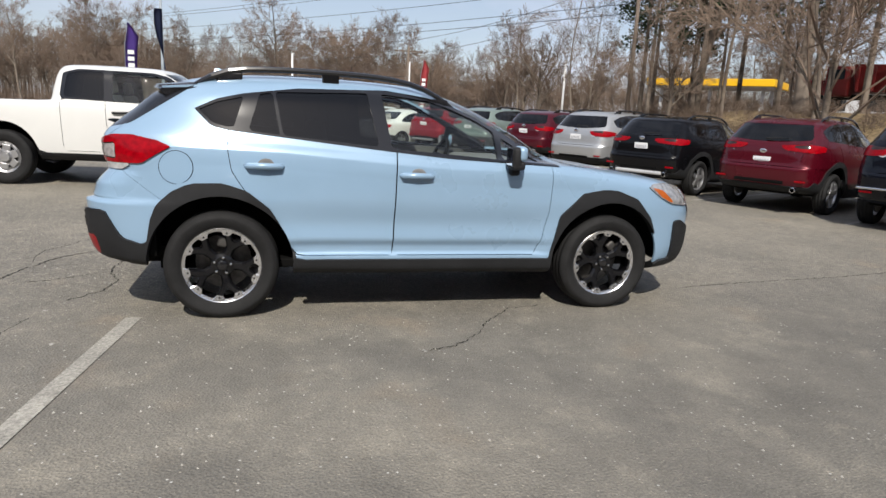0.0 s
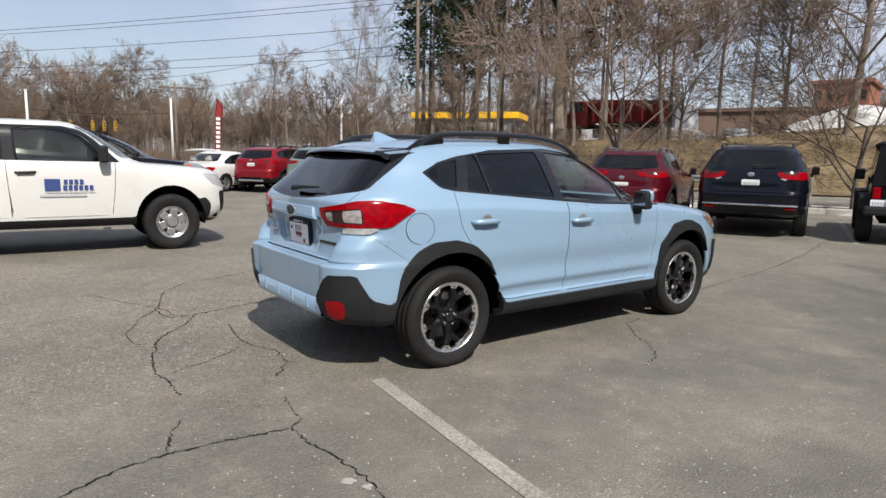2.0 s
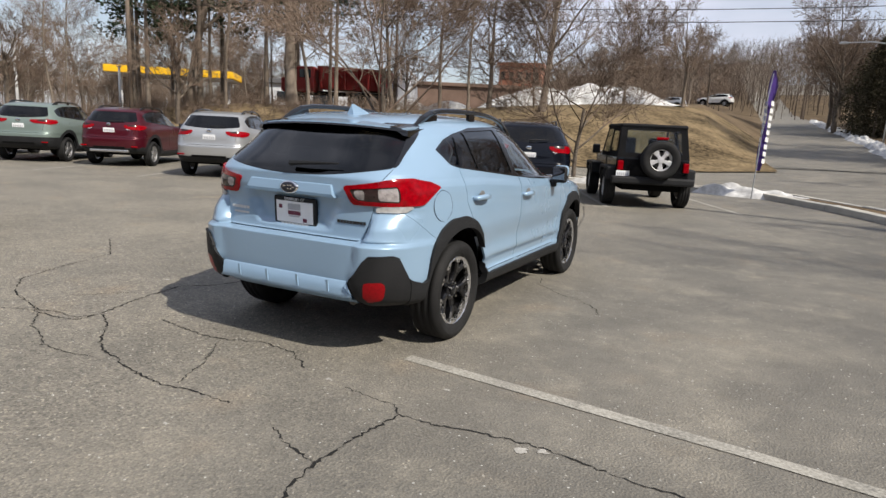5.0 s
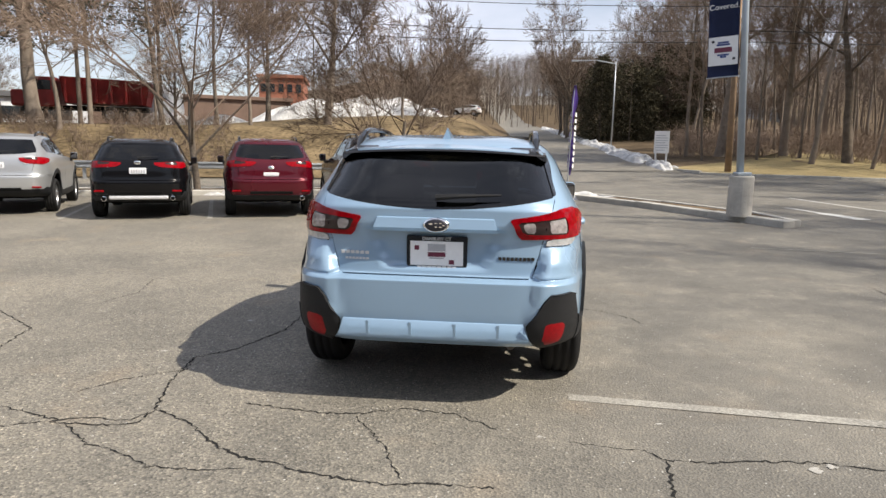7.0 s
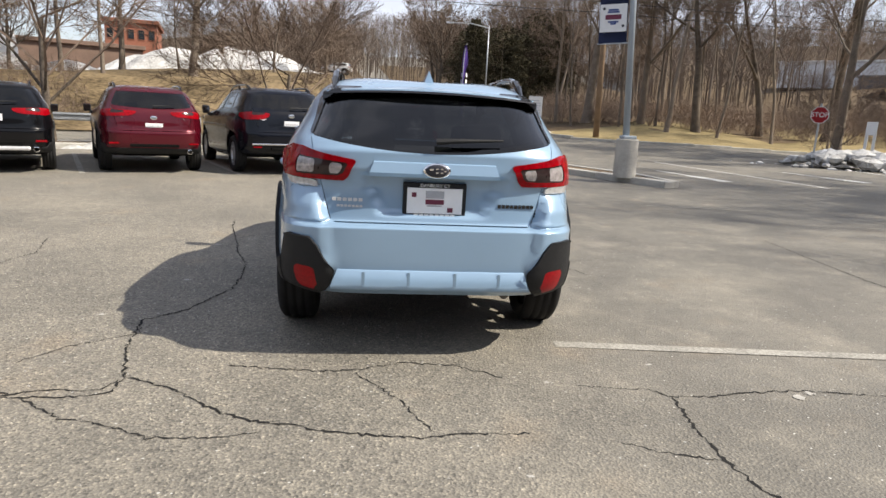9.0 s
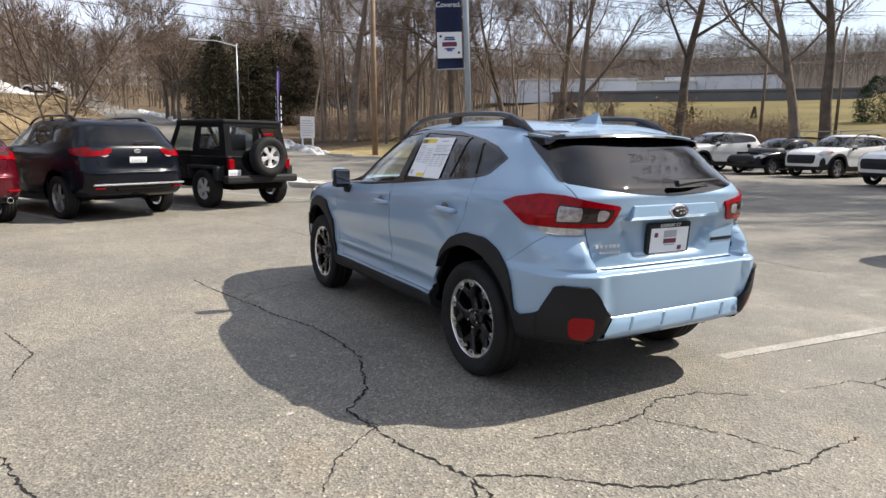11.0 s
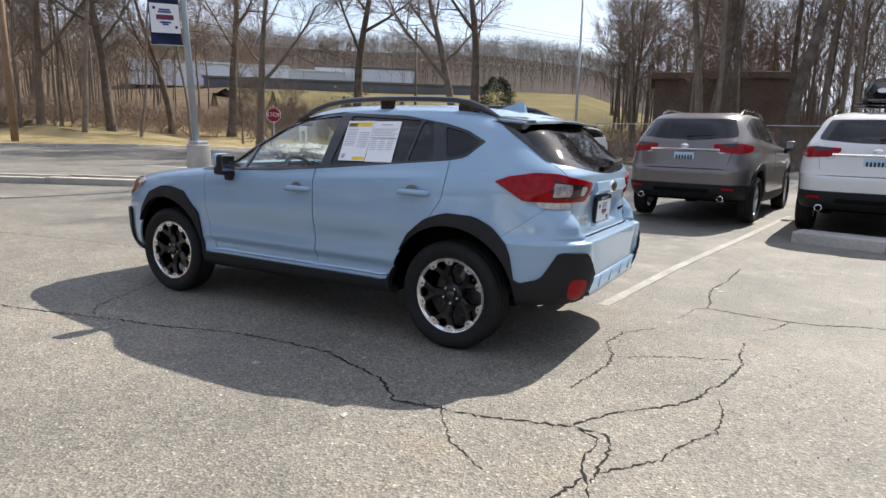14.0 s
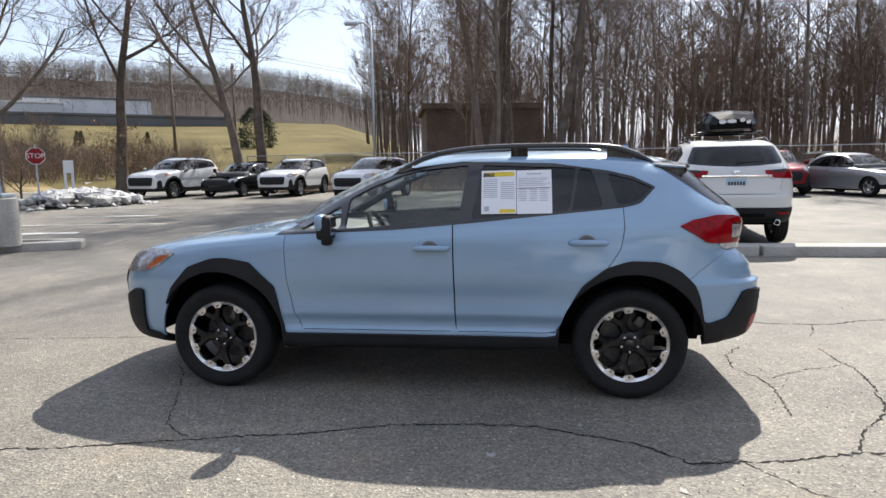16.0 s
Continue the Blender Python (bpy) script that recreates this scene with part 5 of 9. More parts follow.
suv("sport_utility_car", "dark red sport utility car beside the black ones", -4.32, 7.0, 24, M_RED, (4.48, 1.85, 1.66), SLIM_TAIL, plate_z=0.86, rear_low=0.46, pipes=1)
suv("sport_utility_car", "black compact sport utility car with silver skid plate", -6.6, 6.05, 26, M_BLACK, (4.45, 1.82, 1.60), SLIM_TAIL, plate_z=0.93, skid=M_ALLOY3, pipes=2, rear_low=0.46)
suv("sport_utility_car", "silver sport utility car with silver roof rails", -9.5, 6.0, 28, M_SILVER, (4.6, 1.85, 1.67), WIDE_TAIL, plate_z=0.98)
suv("sport_utility_car", "maroon sport utility car in the far row", -13.5, 6.2, 30, M_MAROON, (4.55, 1.82, 1.66), WIDE_TAIL, plate_z=0.98, skid=M_ALLOY2)
suv("sport_utility_car", "grey-green sport utility car with black lower trim", -15.75, 5.1, 32, M_GREEN, (4.6, 1.86, 1.69), SLIM_TAIL, plate_z=0.98, rear_low=0.66)
suv("sport_utility_car", "bright red sport utility car in the far row", -18.05, 4.1, 33, M_RED2, (4.6, 1.88, 1.67), SLIM_TAIL, plate_z=0.98, skid=M_ALLOY2)
suv("sport_utility_car", "grey-brown sport utility car with blue number plate", 6.15, -1.50, -96, M_BROWN, (5.0, 1.93, 1.80), WIDE_TAIL, ("alloy", 0.37, 0.23, 0.25), plate=M_PLATEBLUE, plate_z=1.03, garnish=M_CHROME, pipes=2, rear_low=0.56)
suv("sport_utility_car", "white sport utility car carrying a black roof box", 5.75, -3.97, -96, M_WHITE, (5.0, 1.93, 1.80), WIDE_TAIL, ("alloy", 0.37, 0.23, 0.25), plate=M_PLATEBLUE, plate_z=1.03, garnish=M_CHROME, pipes=2, rear_low=0.58)


# ---- trees ----
M_BARK = mat("grey_bark", (0.165, 0.136, 0.110), 0.95, 0, spread=0.3, scale=2.5, fine=0.4, fine_scale=30, bump=0.8, bump_scale=30, per_object=0.25, spec=0.1)
M_TWIG = mat("brown_twigs", (0.19, 0.142, 0.11), 0.95, 0, spread=0.25, scale=1.0, per_object=0.2, spec=0.1)
M_NEEDLE = mat("dark_conifer_needles", (0.035, 0.052, 0.028), 0.85, 0, spread=0.4, scale=1.2, per_island=0.4, spec=0.1)
M_CEDAR = mat("brown_green_cedar", (0.068, 0.060, 0.038), 0.9, 0, spread=0.4, scale=0.8, per_island=0.4, spec=0.1)
M_DEADLEAF = mat("dead_oak_leaves", (0.30, 0.19, 0.09), 0.9, 0, spread=0.3, scale=3, per_island=0.3)
M_HILL = mat("grey_brown_hill_floor", (0.06, 0.049, 0.041), 0.95, 0, spread=0.3, scale=0.04, fine=0.3, fine_scale=0.6, spec=0.05)
M_FARWOOD = mat("far_bare_wood", (0.165, 0.130, 0.105), 0.95, 0, spread=0.3, scale=0.05, per_island=0.12, spec=0.1)


class Twigs:
    """Collects tapered tubes and slivers for one mesh."""

    def __init__(self):
        self.v, self.f = [], []

    def tube(self, a, b, ra, rb, sides):
        d = (b - a).normalized()
        u = d.orthogonal().normalized()
        w = d.cross(u)
        i = len(self.v)
        for p, r in ((a, ra), (b, rb)):
            for k in range(sides):
                ang = 2 * math.pi * k / sides
                self.v.append(p + (u * math.cos(ang) + w * math.sin(ang)) * r)
        for k in range(sides):
            j = (k + 1) % sides
            self.f.append((i + k, i + j, i + sides + j, i + sides + k))

    def sliver(self, a, b, w, side):
        i = len(self.v)
        s = side.normalized() * w
        self.v += [a - s, a + s, b]
        self.f.append((i, i + 1, i + 2))

    def leaf(self, p, d, s, size):
        i = len(self.v)
        self.v += [p, p + d * size * 0.5 + s * size * 0.35, p + d * size, p + d * size * 0.5 - s * size * 0.35]
        self.f.append((i, i + 1, i + 2, i + 3))

    def mesh(self, name, material, smooth=True):
        return mesh_from(name, self.v, self.f, material, smooth)


def rand_dir(rnd):
    return Vector((rnd.gauss(0, 1), rnd.gauss(0, 1), rnd.gauss(0, 1))).normalized()


def grow(rnd, big, fine, p, d, length, r, depth, lift, twig=(4, 0.007)):
    """One limb with its side branches and twigs."""
    n = 5 if depth > 1 else 4
    step = length / n
    for i in range(n):
        d = (d + rand_dir(rnd) * 0.16 + Vector((0, 0, lift)) * 0.10).normalized()
        q = p + d * step
        r2 = max(r * (1 - 0.72 / n), 0.006)
        if r > 0.03:
            big.tube(p, q, r, r2, 6 if r > 0.09 else 4)
        else:
            fine.tube(p, q, r, r2, 3)
        p, r = q, r2
        if depth > 0 and (i > 0 or depth < 3):
            for _ in range(rnd.choice((1, 2, 2)) if depth > 1 else 2):
                side = rand_dir(rnd)
                side = (side - d * side.dot(d)).normalized()
                b = (d * rnd.uniform(0.55, 1.0) + side * rnd.uniform(0.45, 0.95)).normalized()
                grow(rnd, big, fine, p, b, length * rnd.uniform(0.42, 0.66) * (1 - 0.35 * i / n), r * rnd.uniform(0.45, 0.7), depth - 1, lift, twig)
        if depth <= 1:
            for _ in range(twig[0]):
                t = (d + rand_dir(rnd) * 0.75).normalized()
                ln = length * rnd.uniform(0.25, 0.6)
                fine.sliver(p, p + t * ln, twig[1] + r * 0.08, rand_dir(rnd))


def bare_tree(seed, height, trunk_r, first, limbs, limb_len, lift, depth=2, split=False, twig=(4, 0.007)):
    """A leafless tree as a trunk mesh and a branch mesh."""
    rnd = random.Random(seed)
    trunk, limb, fine = Twigs(), Twigs(), Twigs()
    n = 12
    p, d = Vector((0, 0, -0.3)), Vector((rnd.uniform(-0.05, 0.05), rnd.uniform(-0.05, 0.05), 1)).normalized()
    r = trunk_r * 1.25
    top = height * (0.45 if split else 0.92)
    marks = []
    for i in range(n):
        d = (d + rand_dir(rnd) * 0.085 + Vector((0, 0, 0.06))).normalized()
        q = p + d * (top + 0.3) / n
        r2 = trunk_r * (1 - (0.35 if split else 0.88) * (i + 1) / n)
        trunk.tube(p, q, r, r2, 9)
        marks.append((q, r2, q.z / height))
        p, r = q, r2
    for k in range(limbs):
        q, rr, h = marks[min(n - 1, int(n * (first + (1 - first) * (k + 0.5) / limbs)))]
        ang = k * 2.4 + rnd.uniform(-0.4, 0.4)
        out = Vector((math.cos(ang), math.sin(ang), rnd.uniform(0.45, 1.1) if not split else rnd.uniform(0.5, 1.3))).normalized()
        grow(rnd, limb, fine, q, out, limb_len * rnd.uniform(0.7, 1.15) * (1.1 - 0.45 * h), rr * rnd.uniform(0.4, 0.62), depth, lift, twig)
    i = len(trunk.v)
    trunk.v += limb.v
    trunk.f += [tuple(a + i for a in f) for f in limb.f]
    return trunk.mesh("trunk", M_BARK), fine.mesh("crown", M_TWIG, False)


def conifer(seed, height, radius, base, mat_leaf, dense, layered, broad=False):
    """A conifer: trunk, and needles in layered sprays or a dense cone."""
    rnd = random.Random(seed)
    trunk, leaf = Twigs(), Twigs()
    for i in range(10):
        z0, z1 = height * i / 10 - 0.2, height * (i + 1) / 10 - 0.2
        trunk.tube(Vector((0, 0, z0)), Vector((0, 0, z1)), height * 0.011 * (1.05 - i / 10), height * 0.011 * (0.96 - i / 10), 7)
    for k in range(dense):
        h = base + (1 - base) * rnd.random() ** 0.85
        ang = rnd.uniform(0, 6.28)
        reach = radius * ((1 - h) ** 0.6 + 0.08) * rnd.uniform(0.55, 1.0)
        if broad:
            h = rnd.uniform(base, 1.0)
            reach = radius * math.sqrt(max(0.02, 1 - ((h - 0.42) / 0.6) ** 2)) * rnd.uniform(0.6, 1.05)
        if layered:
            h = round(h * 11) / 11 + rnd.gauss(0, 0.008)
            reach = radius * (1.05 - h * 0.55) * rnd.uniform(0.5, 1.1)
            ang = round(ang / 1.05 + h * 40) * 1.05 + rnd.gauss(0, 0.12)
        z = height * h
        tip = Vector((math.cos(ang) * reach, math.sin(ang) * reach, z + (rnd.uniform(-0.3, 0.3) if layered else -0.25 * reach)))
        if layered and k % 5 == 0:
            trunk.tube(Vector((0, 0, z - 0.3)), tip, 0.03, 0.008, 3)
        for _ in range(13):
            c = Vector((0, 0, tip.z)).lerp(tip, rnd.uniform(0.55, 1.0) if layered else rnd.uniform(0.75, 1.05))
            dd = (tip - Vector((0, 0, tip.z))).normalized() + rand_dir(rnd) * 0.8
            dd.normalize()
            leaf.leaf(c + rand_dir(rnd) * 0.26, dd, rand_dir(rnd), rnd.uniform(0.14, 0.3) if layered else rnd.uniform(0.13, 0.28))
    return trunk.mesh("trunk", M_BARK), leaf.mesh("crown", mat_leaf, False)


FOREST = [bare_tree(11 + k, 18 + k % 3 * 2, 0.105 + 0.03 * (k % 3), 0.22 + 0.08 * (k % 3), 15, 4.4, 1.0, 2, False, (2, 0.0075)) for k in range(5)]
BUSHY_TREES = [bare_tree(61, 13, 0.26, 0.16, 13, 5.6, 0.9, 3, False, (1, 0.009))]
OPEN_TREES = [bare_tree(31, 17, 0.36, 0.30, 8, 7.0, 0.7, 3, False, (2, 0.005)), bare_tree(35, 15, 0.30, 0.24, 8, 6.5, 0.8, 3, False, (2, 0.005))]
TALL_TREES = [bare_tree(81 + k, 25, 0.25, 0.42, 12, 6.0, 0.75, 2, False, (3, 0.0065)) for k in range(2)]
CROWN_TREES = [bare_tree(71 + k, 12 + k, 0.22, 0.30, 9, 5.2, 0.55, 2, k % 2 == 0, (4, 0.013)) for k in range(4)]
LOT_TREES = [bare_tree(41, 5.6, 0.085, 0.30, 9, 4.0, 0.7, 3, True, (2, 0.0035)), bare_tree(43, 5.2, 0.08, 0.28, 9, 3.7, 0.75, 3, True, (2, 0.0035))]
PINES = [conifer(51, 17, 3.2, 0.35, M_NEEDLE, 420, True), conifer(52, 15, 2.8, 0.40, M_NEEDLE, 360, True)]
MASS = [conifer(58 + k, 8.5 + k, 3.3, 0.04, M_CEDAR, 620, False, True) for k in range(2)]
CEDARS = [conifer(55, 9.5, 2.6, 0.08, M_CEDAR, 900, False), conifer(56, 8.0, 2.2, 0.06, M_CEDAR, 800, False)]
BROAD = [conifer(57, 7.6, 3.7, 0.03, M_NEEDLE, 1100, False, True)]


def plant(kind, k, x, y, label, scale=1.0, turn=None, name="tree", lean=0.0):
    meshes = {"forest": FOREST, "open": OPEN_TREES, "lot": LOT_TREES, "pine": PINES, "cedar": CEDARS, "broad": BROAD, "bushy": BUSHY_TREES, "crown": CROWN_TREES, "tall": TALL_TREES, "mass": MASS}[kind]
    k %= len(meshes)
    names = ("trunk", "crown")
    if kind == "forest":
        lean = rt.uniform(-5, 5)
    m = pose(x, y, ground_z(x, y), lean, 0, (x * 37 + y * 91) % 360 if turn is None else turn) @ Matrix.Diagonal((scale, scale, scale, 1))
    t = thing(name, label, "tree", m)
    for nm, me in zip(names, meshes[k]):
        p = part(nm, me, None, t)
        if nm == "crown":
            tagged(p, kind="stuff")
    return t


L_WOOD = "tall bare grey-brown woodland tree in winter"
def dead_leaves(tree, seed, count, r0, r1, z0, z1):
    """Tan leaves that still cling to the low twigs of an oak, as a part of the tree."""
    rnd = random.Random(seed)
    leaves, twigs = Twigs(), Twigs()
    for _ in range(count // 8):
        a, r, z = rnd.uniform(0, 6.28), rnd.uniform(r0, r1), rnd.uniform(z0, z1)
        tip = Vector((r * math.cos(a), r * math.sin(a), z))
        twigs.sliver(Vector((0, 0, z - 0.5)), tip, 0.012, rand_dir(rnd))
        for _ in range(8):
            leaves.leaf(Vector((0, 0, z - 0.5)).lerp(tip, rnd.uniform(0.45, 1.05)) + rand_dir(rnd) * 0.1, rand_dir(rnd), rand_dir(rnd), rnd.uniform(0.08, 0.16))
    tagged(part("dead_leaf_tuft", leaves.mesh("dead_leaf_tuft", M_DEADLEAF, False), None, tree, "tan dead leaves on low twigs"), kind="stuff")
    tagged(part("low_twig", twigs.mesh("low_twig", M_TWIG, False), None, tree), kind="stuff")


L_OPEN = "large bare spreading tree with a forked grey trunk"
rt = random.Random(7)
# single trees that stand out
plant("lot", 0, -8.75, 12.7, "small bare multi-stemmed tree in the row's planting strip", 1.3, 20)
plant("lot", 1, -3.1, 15.4, "small bare multi-stemmed tree in the row's planting strip", 1.0, 130)
plant("open", 0, -23.9, 25.9, L_OPEN, 1.05, 10)
plant("open", 1, -30.5, 24.0, L_OPEN, 1.0, 80)
plant("bushy", 0, -10.6, 33.5, "wide bushy bare tree with dense brown twigs on the bank", 0.95, 50)
for k, (x, y) in enumerate([(-19.8, 32.4), (-7.0, 40.0), (-4.0, 46.0)]):
    plant("crown", k, x, y, "bare twiggy tree on the bank", rt.uniform(0.45, 0.6))
plant("bushy", 0, -15.5, 36.5, "wide bushy bare tree with dense brown twigs on the bank", 0.75, 150)
dead_leaves(plant("open", 0, 26.1, 20.2, "large bare oak with tan dead leaves on its low twigs", 0.9, 200), 91, 700, 0.5, 2.3, 1.6, 4.2)
plant("open", 1, 22.2, 23.8, L_OPEN, 0.85, 300)
plant("open", 1, 28.2, 14.6, L_OPEN, 0.95, 150)
plant("open", 0, 29.5, 14.0, L_OPEN, 0.9, 40)
plant("lot", 1, 19.8, 20.6, "young bare tree on the verge", 0.62, 70)
for k, (x, y) in enumerate([(-27.5, 27.5), (-32.5, 21.5), (-36.0, 24.5), (-25.0, 31.0), (-33.5, 29.5), (-21.0, 33.0)]):
    plant("pine", k, x, y, "tall thin pine with sparse dark needles", rt.uniform(0.85, 1.1), name="pine_tree")
for k, (x, y) in enumerate([(-29.2, 30.0), (-20.0, 30.5), (-17.0, 32.0), (-12.0, 36.0), (-26.5, 23.0), (-38.0, 20.5), (-34.5, 17.8), (-14.5, 31.0)]):
    plant("forest", k, x, y, "thin bare tree on the bank", rt.uniform(0.55, 0.8))
for k, (x, y) in enumerate([(-30.0, 20.5), (-31.5, 26.5), (-28.0, 22.5), (-35.0, 27.0), (-26.0, 28.5), (-23.0, 29.0), (-29.5, 33.0), (-37.5, 28.5)]):
    plant("pine", k, x, y, "tall pine with dark ragged tufts of needles", rt.uniform(0.75, 1.0), name="pine_tree")
for k, (x, y) in enumerate([(-27.0, 20.0), (-22.0, 25.0), (-36.0, 16.0), (-19.0, 29.5)]):
    plant("crown", k, x, y, "bare tree among the pines on the bank", rt.uniform(0.6, 0.8))
for k, (x, y) in enumerate([(10.2, 64.5), (11.6, 66.5), (13.2, 64.0), (14.6, 66.0), (16.2, 64.5), (17.6, 66.5), (19.4, 65.0), (13.4, 68.5), (10.6, 68.5), (16.6, 69.0)]):
    plant("mass" if k % 3 else "cedar", k, x, y, "dense ragged brown-green cedar beside the side road", rt.uniform(0.75, 1.15), name="cedar_tree")
for k in range(22):
    x, y = rt.uniform(5, 27), rt.uniform(71, 100)
    plant("crown" if k % 3 else "forest", k, x, y, "bare brown tree behind the cedars", rt.uniform(0.9, 1.15))
plant("broad", 0, 70.5, 32.0, "broad dark evergreen beside the far road", 0.65, name="cedar_tree")
for k, (x, y) in enumerate([(60, 48), (66, 52), (58, 58), (70, 46), (52, 62)]):
    plant("cedar", k, x, y, "small dark conifer on the grass field", 0.2, name="cedar_tree")
# the wood behind the lawn
for k in range(20):
    az, r = radians(rt.uniform(17, 44)), rt.uniform(46, 80)
    r += 8 if az > 0.56 else 0
    plant("forest", k, -2 + r * math.sin(az), -4 + r * math.cos(az), L_WOOD, rt.uniform(0.72, 1.0))
for k in range(5):
    az, r = radians(21 + 4.6 * k), rt.uniform(41, 50)
    plant("open", k, -2 + r * math.sin(az), -4 + r * math.cos(az), "bare many-branched tree at the wood's edge", rt.uniform(0.8, 1.0))
for k in range(6):
    az, r = radians(20 + 4.0 * k), rt.uniform(42, 45)
    plant("forest", k, -2 + r * math.sin(az), -4 + r * math.cos(az), L_WOOD, rt.uniform(0.65, 0.95))
# the wood behind the fence
for k, (x, y) in enumerate([(28.6, 0.4), (30.5, -3.4), (29.5, 1.6), (27.6, 0.9)]):
    plant("forest", k, x, y, "tall bare tree with a thick trunk just behind the fence", (1.22, 1.16, 1.25, 1.2)[k % 4])
for k, (x, y, q) in enumerate([(26.5, -2.1, 1.0), (28.4, 1.3, 1.05)]):
    plant("tall", k, x, y, "tall bare tree with a thick grey trunk behind the fence", q, 40 + 77 * k)
for k in range(46):
    x, y = rt.uniform(27, 62), rt.uniform(-42, 9)
    if x < 42 and y > 1.5:
        x += 16
    plant("forest", k, x, y, L_WOOD, rt.uniform(0.75, 1.1))
for k in range(5):
    plant("forest", k, rt.uniform(27, 40), -6.5 + k * 2.2, L_WOOD, rt.uniform(0.9, 1.15))
for k, (x, y) in enumerate([(35.0, 1.0), (37.5, 3.2), (38.0, 7.0), (41.0, 2.2)]):
    plant("forest", k, x, y, "young bare woodland tree behind the fence", rt.uniform(0.5, 0.62))
for k in range(6):
    plant("crown" if k % 2 else "forest", k, rt.uniform(54, 74), rt.uniform(5, 17), "bare tree beyond the brown building", rt.uniform(0.9, 1.15))
# beyond the left of the lot, and along the side road
for k in range(40):
    az, r = radians(rt.uniform(-118, -57)), rt.uniform(62, 100)
    plant("crown" if k % 3 else "forest", k, r * math.sin(az), -2 + r * math.cos(az), "bare tree in the far tree line", rt.uniform(0.42, 0.75) if k % 3 else rt.uniform(0.36, 0.52))
for k in range(135):
    az, r = radians(rt.uniform(-120, -40)), rt.uniform(80, 120)
    plant("crown", k, r * math.sin(az), -2 + r * math.cos(az), "bare round-crowned tree in the far tree line", rt.uniform(0.62, 1.0) * (1.35 if k % 9 == 0 else 0.95))
for k in range(30):
    s = rt.uniform(62, 140)
    side = rt.choice((-1, 1, 1))
    x = road_edge(s) - 3.0 + side * rt.uniform(9, 26)
    plant("crown", k, x, s, "bare round-crowned tree beside the rising side road", rt.uniform(0.5, 0.8))


def far_woods(name, label, count, pick, seed, size, stem=0.009):
    """Distant leafless woods as one mesh: stems, limbs and twigs of each tree."""
    rnd = random.Random(seed)
    tw = Twigs()
    for _ in range(count):
        x, y = pick(rnd)
        z = ground_z(x, y)
        h = rnd.uniform(0.5, 1.2) * size
        b, t = Vector((x, y, z - 0.5)), Vector((x + rnd.gauss(0, 0.04 * h), y + rnd.gauss(0, 0.04 * h), z + h))
        tw.sliver(b, t, h * stem, Vector((1, 0, 0))), tw.sliver(b, t, h * stem, Vector((0, 1, 0)))
        wide = rnd.uniform(0.35, 0.8)
        for k in range(9):
            q = 0.25 + 0.06 * k + rnd.uniform(0, 0.08)
            p = b.lerp(t, q)
            a = k * 2.4 + rnd.uniform(-0.5, 0.5)
            d = Vector((math.cos(a) * wide, math.sin(a) * wide, rnd.uniform(0.6, 1.0))).normalized()
            ln = h * rnd.uniform(0.22, 0.38) * (1.1 - 0.6 * q)
            e = p + d * ln * 1.6
            tw.sliver(p, e, h * 0.0045, rand_dir(rnd))
            for _ in range(4):
                m = p.lerp(e, rnd.uniform(0.3, 0.95))
                f = (d + rand_dir(rnd) * 0.6).normalized()
                tw.sliver(m, m + f * ln * rnd.uniform(0.4, 0.8), h * 0.0028, rand_dir(rnd))
    ob = new(name, tw.mesh(name, M_FARWOOD, False))
    return tagged(ob, label, "woods", kind="stuff")


def polar(r0, r1, a0, a1):
    def pick(rnd):
        r, a = math.sqrt(rnd.uniform(r0 * r0, r1 * r1)), radians(rnd.uniform(a0, a1))
        return r * math.sin(a), -3 + r * math.cos(a)
    return pick


def brush(name, label, count, pick, seed, h0, h1):
    rnd = random.Random(seed)
    tw = Twigs()
    for _ in range(count):
        x, y = pick(rnd)
        b = Vector((x, y, ground_z(x, y)))
        for _ in range(9):
            d = (rand_dir(rnd) * 0.6 + Vector((0, 0, 1))).normalized()
            h = rnd.uniform(h0, h1)
            q = b + d * h * 0.6
            tw.sliver(b + rand_dir(rnd) * 0.2, q, 0.016, rand_dir(rnd))
            for _ in range(3):
                tw.sliver(b.lerp(q, rnd.uniform(0.4, 1)), q + rand_dir(rnd) * h * 0.4, 0.009, rand_dir(rnd))
    return tagged(new(name, tw.mesh(name, M_TWIG, False)), label, "brush", kind="stuff")


far_woods("far_woods", "bare brown woods covering the far hillside", 6500, polar(160, 330, -30, 92), 3, 10, 0.005)
far_woods("far_woods", "bare brown woods on the crest of the far hill", 5000, polar(330, 540, -30, 92), 13, 13, 0.005)
far_woods("far_woods", "bare brown woods beyond the far end of the lot", 2200, polar(92, 165, -122, -40), 4, 9.0)
brush("undergrowth", "brown scrub along the far tree line", 1300, polar(78, 96, -122, -56), 26, 1.5, 4.0)
far_woods("far_woods", "bare brown woods behind the chain-link fence", 560, polar(66, 115, 74, 130), 5, 16)
far_woods("far_woods", "bare brown woods far behind the lot", 210, polar(58, 110, 99, 126), 15, 17)
far_woods("far_woods", "bare brown woods behind the lawn", 260, polar(85, 150, 12, 36), 6, 12)
far_woods("far_woods", "bare brown woods beside the rising side road", 700, polar(125, 220, -24, 14), 8, 11)


